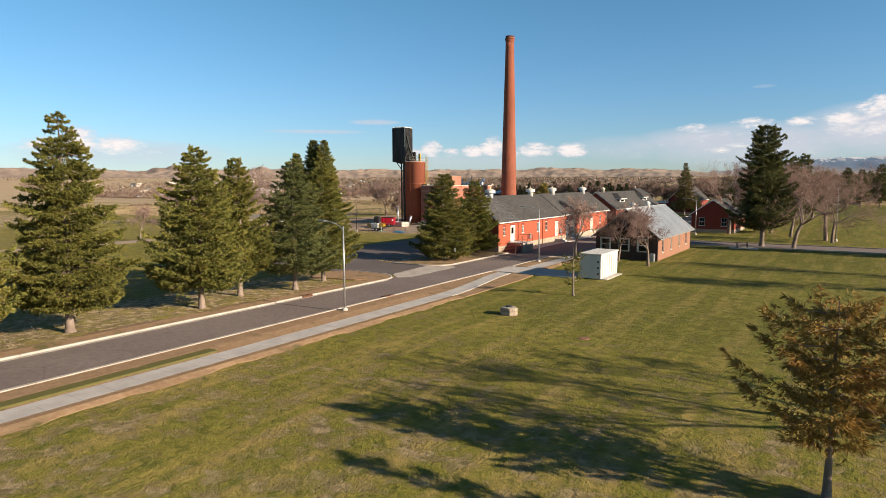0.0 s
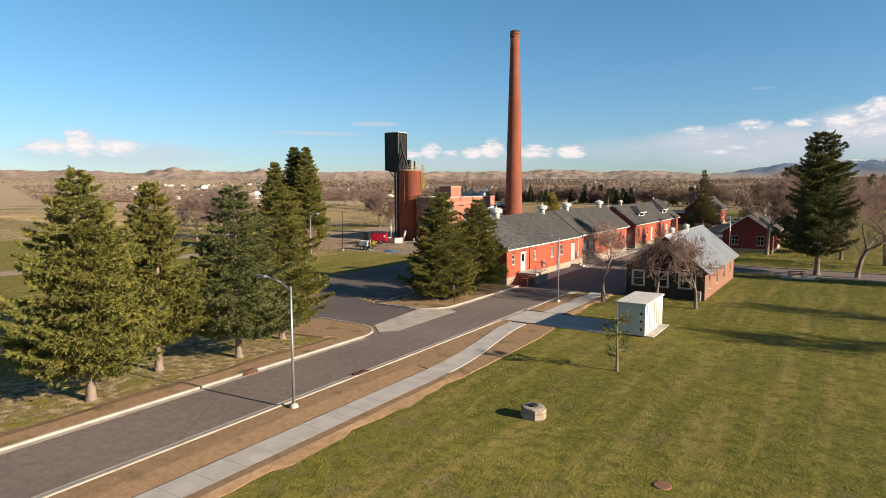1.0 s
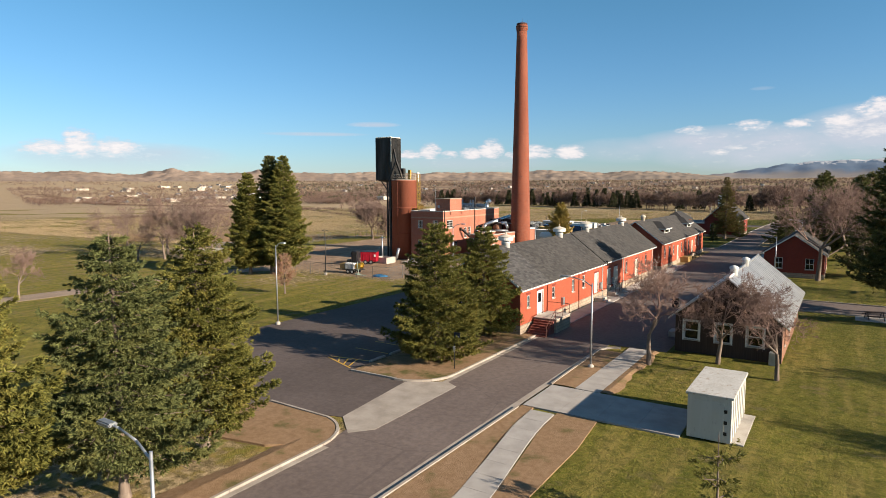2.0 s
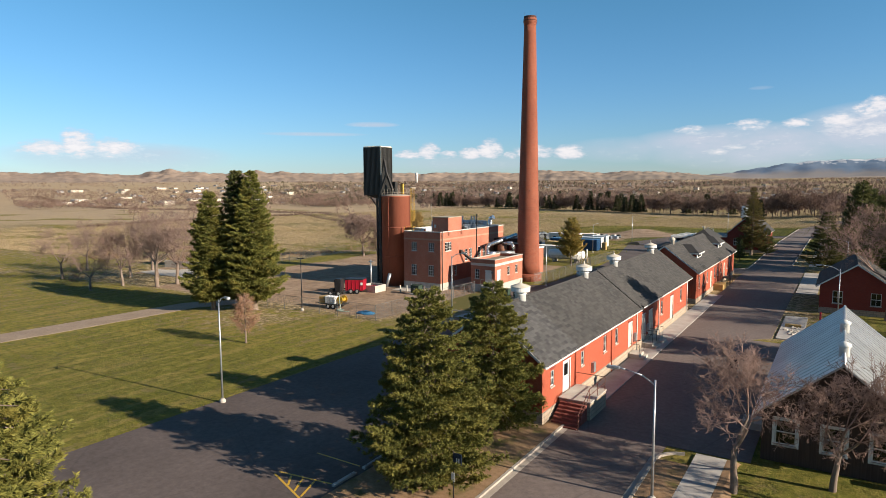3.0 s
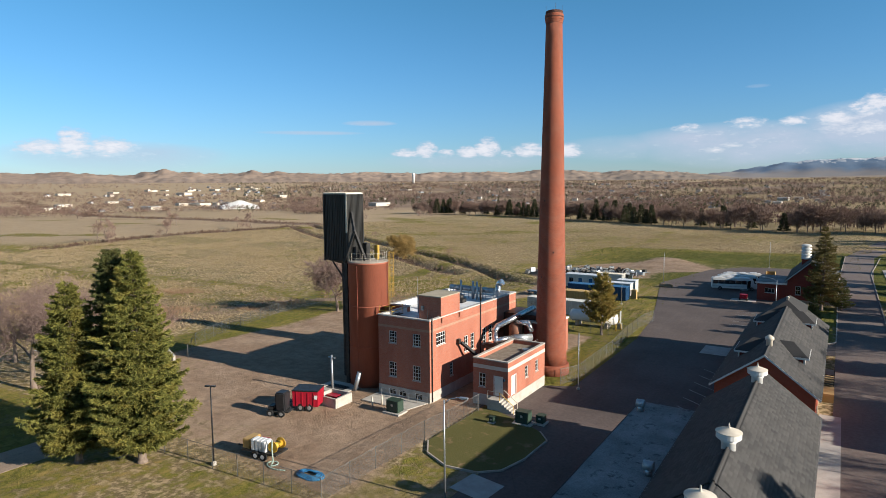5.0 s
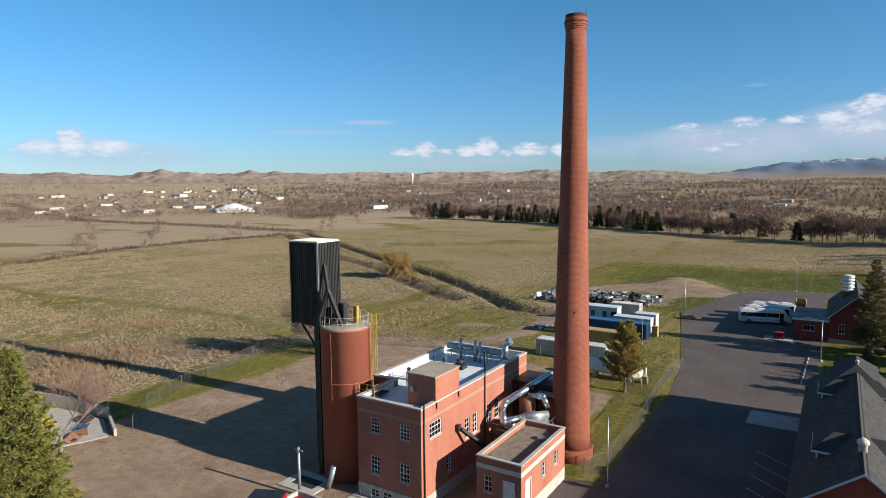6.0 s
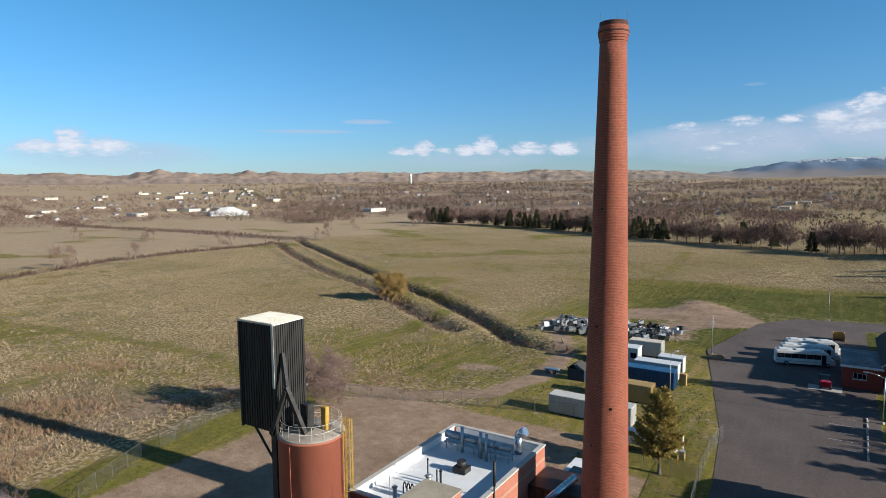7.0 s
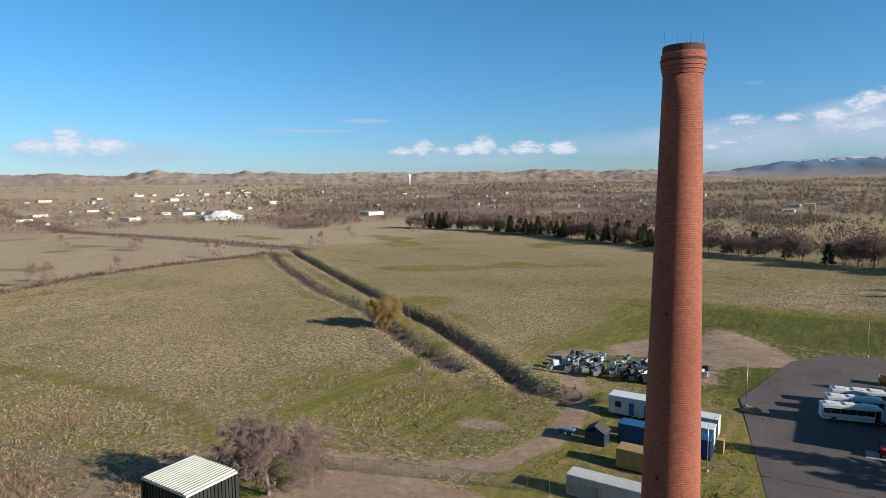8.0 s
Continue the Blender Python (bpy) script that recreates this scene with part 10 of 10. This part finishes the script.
def town():
    rng = np.random.default_rng(9)
    kinds = [far_house("a", 9, 13, 3.4, M_ROOF_GREY, M_HOUSEWALL, "pale house with a grey roof in the far town"),
             far_house("b", 10, 12, 5.6, M_ROOF_BROWN, M_WALL_CREAM, "two-storey cream house in the far town"),
             far_house("c", 9, 14, 3.2, M_ROOF_BROWN, M_WALL_BLUE, "blue-grey bungalow in the far town"),
             far_house("d", 22, 38, 6.0, M_HOUSEWALL, M_CREAM, "long pale commercial shed in the far town", True),
             far_house("e", 8, 10, 3.0, M_ROOF_GREY, M_HOUSEWALL, "small pale house in the far town")]
    used = set()
    spots = [(p, rng.choice(5, p=[0.32, 0.24, 0.22, 0.02, 0.2])) for p in polar(rng, 165, -8, 56, 850, 2300, 0.9)]
    spots += [(p, rng.choice(5, p=[0.3, 0.1, 0.1, 0.2, 0.3])) for p in polar(rng, 30, 48, 68, 820, 1500, 1.0)]
    spots += [(p, rng.choice(5, p=[0.15, 0.05, 0.05, 0.7, 0.05])) for p in np.concatenate([polar(rng, 8, 52, 59, 830, 1000, 1.0), polar(rng, 5, 60, 68, 900, 1100, 1.0), polar(rng, 12, 47, 60, 1500, 1900, 1.0), polar(rng, 9, 0, 12, 900, 1300, 1.0)])]
    spots += [(p, rng.choice(5, p=[0.3, 0.3, 0.3, 0.0, 0.1])) for p in np.concatenate([polar(rng, 34, 4, 18, 760, 1150, 1.0), polar(rng, 28, -4, 30, 950, 1350, 1.0)])]
    for (x, y), k in spots:
        z = float(height(np.array([x]), np.array([y]))[0])
        a, s = float(rng.choice([0, 90]) + rng.uniform(-12, 12)), float(rng.uniform(0.45, 0.78))
        if k in used:
            again(kinds[k], x, y, a, s, z)
        else:
            put(kinds[k], x, y, z, a, s)
            used.add(k)


town()


def dome_hall():
    x, y = -720, 622
    zb = level_at(x, y)
    own = thing("fabric_hall", (x, y, zb), "large white fabric hall with a peaked roof at the town's edge", "hall")
    bm = bmesh.new()
    n = 14
    prof = [(-15 + 30 * j / n, 11.0 * (1 - abs(2 * j / n - 1)) ** 0.62) for j in range(n + 1)]
    d = Vector((0.5, 0.86, 0))
    s = Vector((-0.86, 0.5, 0))
    rings = [[bm.verts.new(Vector((x, y, zb - 1)) + d * e + s * u + Vector((0, 0, h * k + 1))) for u, h in prof] for e, k in ((-24, 0.42), (-12, 0.66), (-2, 1.0), (4, 1.0), (14, 0.66), (24, 0.42))]
    for a, b in zip(rings, rings[1:]):
        for j in range(n):
            bm.faces.new((a[j], a[j + 1], b[j + 1], b[j]))
    bm.faces.new(rings[0][::-1])
    bm.faces.new(rings[1])
    bmesh.ops.recalc_face_normals(bm, faces=bm.faces)
    part("cover", bm, M_WHITE, own)
    bm = bmesh.new()
    c = Vector((x, y, zb)) + d * 24.3
    vs = [bm.verts.new(c + s * u + Vector((0, 0, z)) + d * e) for e in (0, 0.3) for u, z in ((-3, -1), (3, -1), (3, 3.2), (-3, 3.2))]
    for q in ((0, 1, 2, 3), (7, 6, 5, 4), (0, 4, 5, 1), (1, 5, 6, 2), (2, 6, 7, 3), (3, 7, 4, 0)):
        bm.faces.new([vs[i] for i in q])
    part("door", bm, M_GALV, own)


dome_hall()
own = thing("water_tower", (-1480, 2100, 0), "slim white water tower over the far town", "water tower")
zt = float(height(np.array([-1480.0]), np.array([2100.0]))[0])
part("tank", lathe(bmesh.new(), -1480, 2100, [(5, zt - 3), (5, zt + 26), (6, zt + 28), (6, zt + 38), (3, zt + 41)], 16), M_WHITE, own)
part("ring", lathe(bmesh.new(), -1480, 2100, [(6.02, zt + 30), (6.3, zt + 30.2), (6.3, zt + 31), (6.02, zt + 31.2)], 16), M_GALV, own)

# single trees in the pasture
for k, (x, y, s) in enumerate(((-633, 367, 1.0), (-505, 318, 0.9), (-437, 328, 0.95), (-431, 331, 0.85), (-347, 326, 1.0), (-380, 342, 0.7), (-328, 220, 1.0), (-334, 228, 0.95), (-332, 258, 0.85), (-351, 411, 1.0), (-384, 475, 0.9), (-370, 552, 1.0), (-358, 404, 0.7), (-365, 540, 0.9), (-380, 560, 1.0))):
    z = float(height(np.array([x * 1.0]), np.array([y * 1.0]))[0])
    again(t_far, x, y, 70 * k, s * 0.9, z, label="bare tree standing alone in the pasture")


# ---- brush, reeds and tussocks ----
def along(pts, n, width, rng):
    P = []
    seg = [math.hypot(b[0] - a[0], b[1] - a[1]) for a, b in zip(pts, pts[1:])]
    for i in rng.choice(len(seg), n, p=np.array(seg) / sum(seg)):
        f = rng.random()
        a, b = pts[i], pts[i + 1]
        P.append((a[0] + (b[0] - a[0]) * f + rng.normal(0, width), a[1] + (b[1] - a[1]) * f + rng.normal(0, width)))
    return np.array(P)


def brush(name, xy, size, mat, label, blades, seed, width, up=1.0, spread=0.5):
    rng = np.random.default_rng(seed)
    P = on_ground(xy)
    D = np.tile(np.array([0.0, 0, up]), (len(P), 1))
    V, F = tufts(P + np.array([0, 0, -0.05]), D, size * rng.uniform(0.6, 1.3, len(P)), rng, blades, spread, width)
    return tagged(mesh_np(name, V, F, mat), label, "grass", kind="stuff")


def tall_xy():
    p = np.column_stack([rng.uniform(-190, -130.5, 7000), rng.uniform(116, 156, 7000)])
    k = wob(p[:, 0], p[:, 1], 5.5, 1.0) + 0.6 * wob(p[:, 0], p[:, 1], 13, 2.0) + 0.5 * rng.normal(0, 1, len(p)) * 0.4 - np.clip((-150 - p[:, 0]) / 30, 0, 1)
    return p[(k > 0.15) & (seg_dist(p[:, 0], p[:, 1], GRASS_TRACK) > 2.0)]


M_TALLGRASS = leafy("tall_dry_grass", (0.26, 0.175, 0.105), (0.45, 0.32, 0.21), (0.34, 0.22, 0.14))
M_BRUSH = leafy("brown_brush", (0.11, 0.075, 0.055), (0.21, 0.15, 0.11), (0.16, 0.10, 0.07))
rng = np.random.default_rng(12)
brush("ditch_brush", np.concatenate([along(DITCH_A, 700, 2.0, rng), along(DITCH_B, 1000, 1.7, rng)]), 1.1, M_BRUSH, "low brown brush along the ditches", 9, 1, 0.05, spread=0.6)
brush("tall_grass", np.concatenate([tall_xy(), along(TRACK[:3] , 200, 3, rng) + np.array([0, 5.0])]), 0.75, M_TALLGRASS, "tall dry grass between the yard and the pasture", 14, 2, 0.028, spread=0.38)
brush("tall_grass", np.concatenate([along(BROWN_BANK, 700, 2.6, rng), along(REED_BAND, 2600, 7.0, rng)]), 1.5, M_BRUSH, "strip of brown reeds across the pasture", 9, 3, 0.05, spread=0.35)
xy = np.column_stack([rng.uniform(-340, -30, 330000), 118 + 330 * rng.random(330000) ** 1.5])
px, py = xy[:, 0], xy[:, 1]
thick = 0.9 * patch(px, py, 26, 1) + 0.9 * patch(px + 0.4 * py, py, 9, 2) + 0.9 * patch(px, py, 2.6, 3) + rng.normal(0, 0.22, len(xy))
yard = ((px > -131) & (py < 173)) | ((px > -118) & (py < 312)) | (seg_dist(px, py, TRACK) < 3) | (seg_dist(px, py, FIELD_PATH) < 1.5) | (seg_dist(px, py, GREEN_TRACK) < 3.5)
brush("grass_tussocks", xy[~yard & (thick > 1.42)], 0.45, M_DRYGRASS, "dry tan tussocks in uneven patches over the pasture", 4, 4, 0.13, spread=0.6)
brush("green_tussocks", xy[~yard & (thick < 1.02)], 0.26, M_GREENGRASS, "short rough green grass between the dry tussocks", 4, 6, 0.12, spread=0.7)
meadow = (px > -118) & (px < np.where(py > 266, -34, -68)) & (py > 172) & (py < 312) & (seg_dist(px, py, TRACK) > 3) & (np.hypot(px + 86, py - 250) > 22)
brush("green_tussocks", xy[meadow & (thick > 1.3)], 0.3, M_GREENGRASS, "rough green grass round the gravel lot", 5, 7, 0.12, spread=0.7)
xy = np.column_stack([rng.uniform(-48, -41.5, 900), rng.uniform(4, 50, 900)])
brush("lawn_tufts", xy, 0.16, M_DRYGRASS, "short dry grass under the spruces", 4, 5, 0.1, spread=0.7)
for k, (x, y, s) in enumerate(((-228, 300, 0.45), (-152, 245, 0.45))):
    again(t_low, x, y, 77 * k, s, z=level_at(x, y), label="low bare thicket at the field's edge")
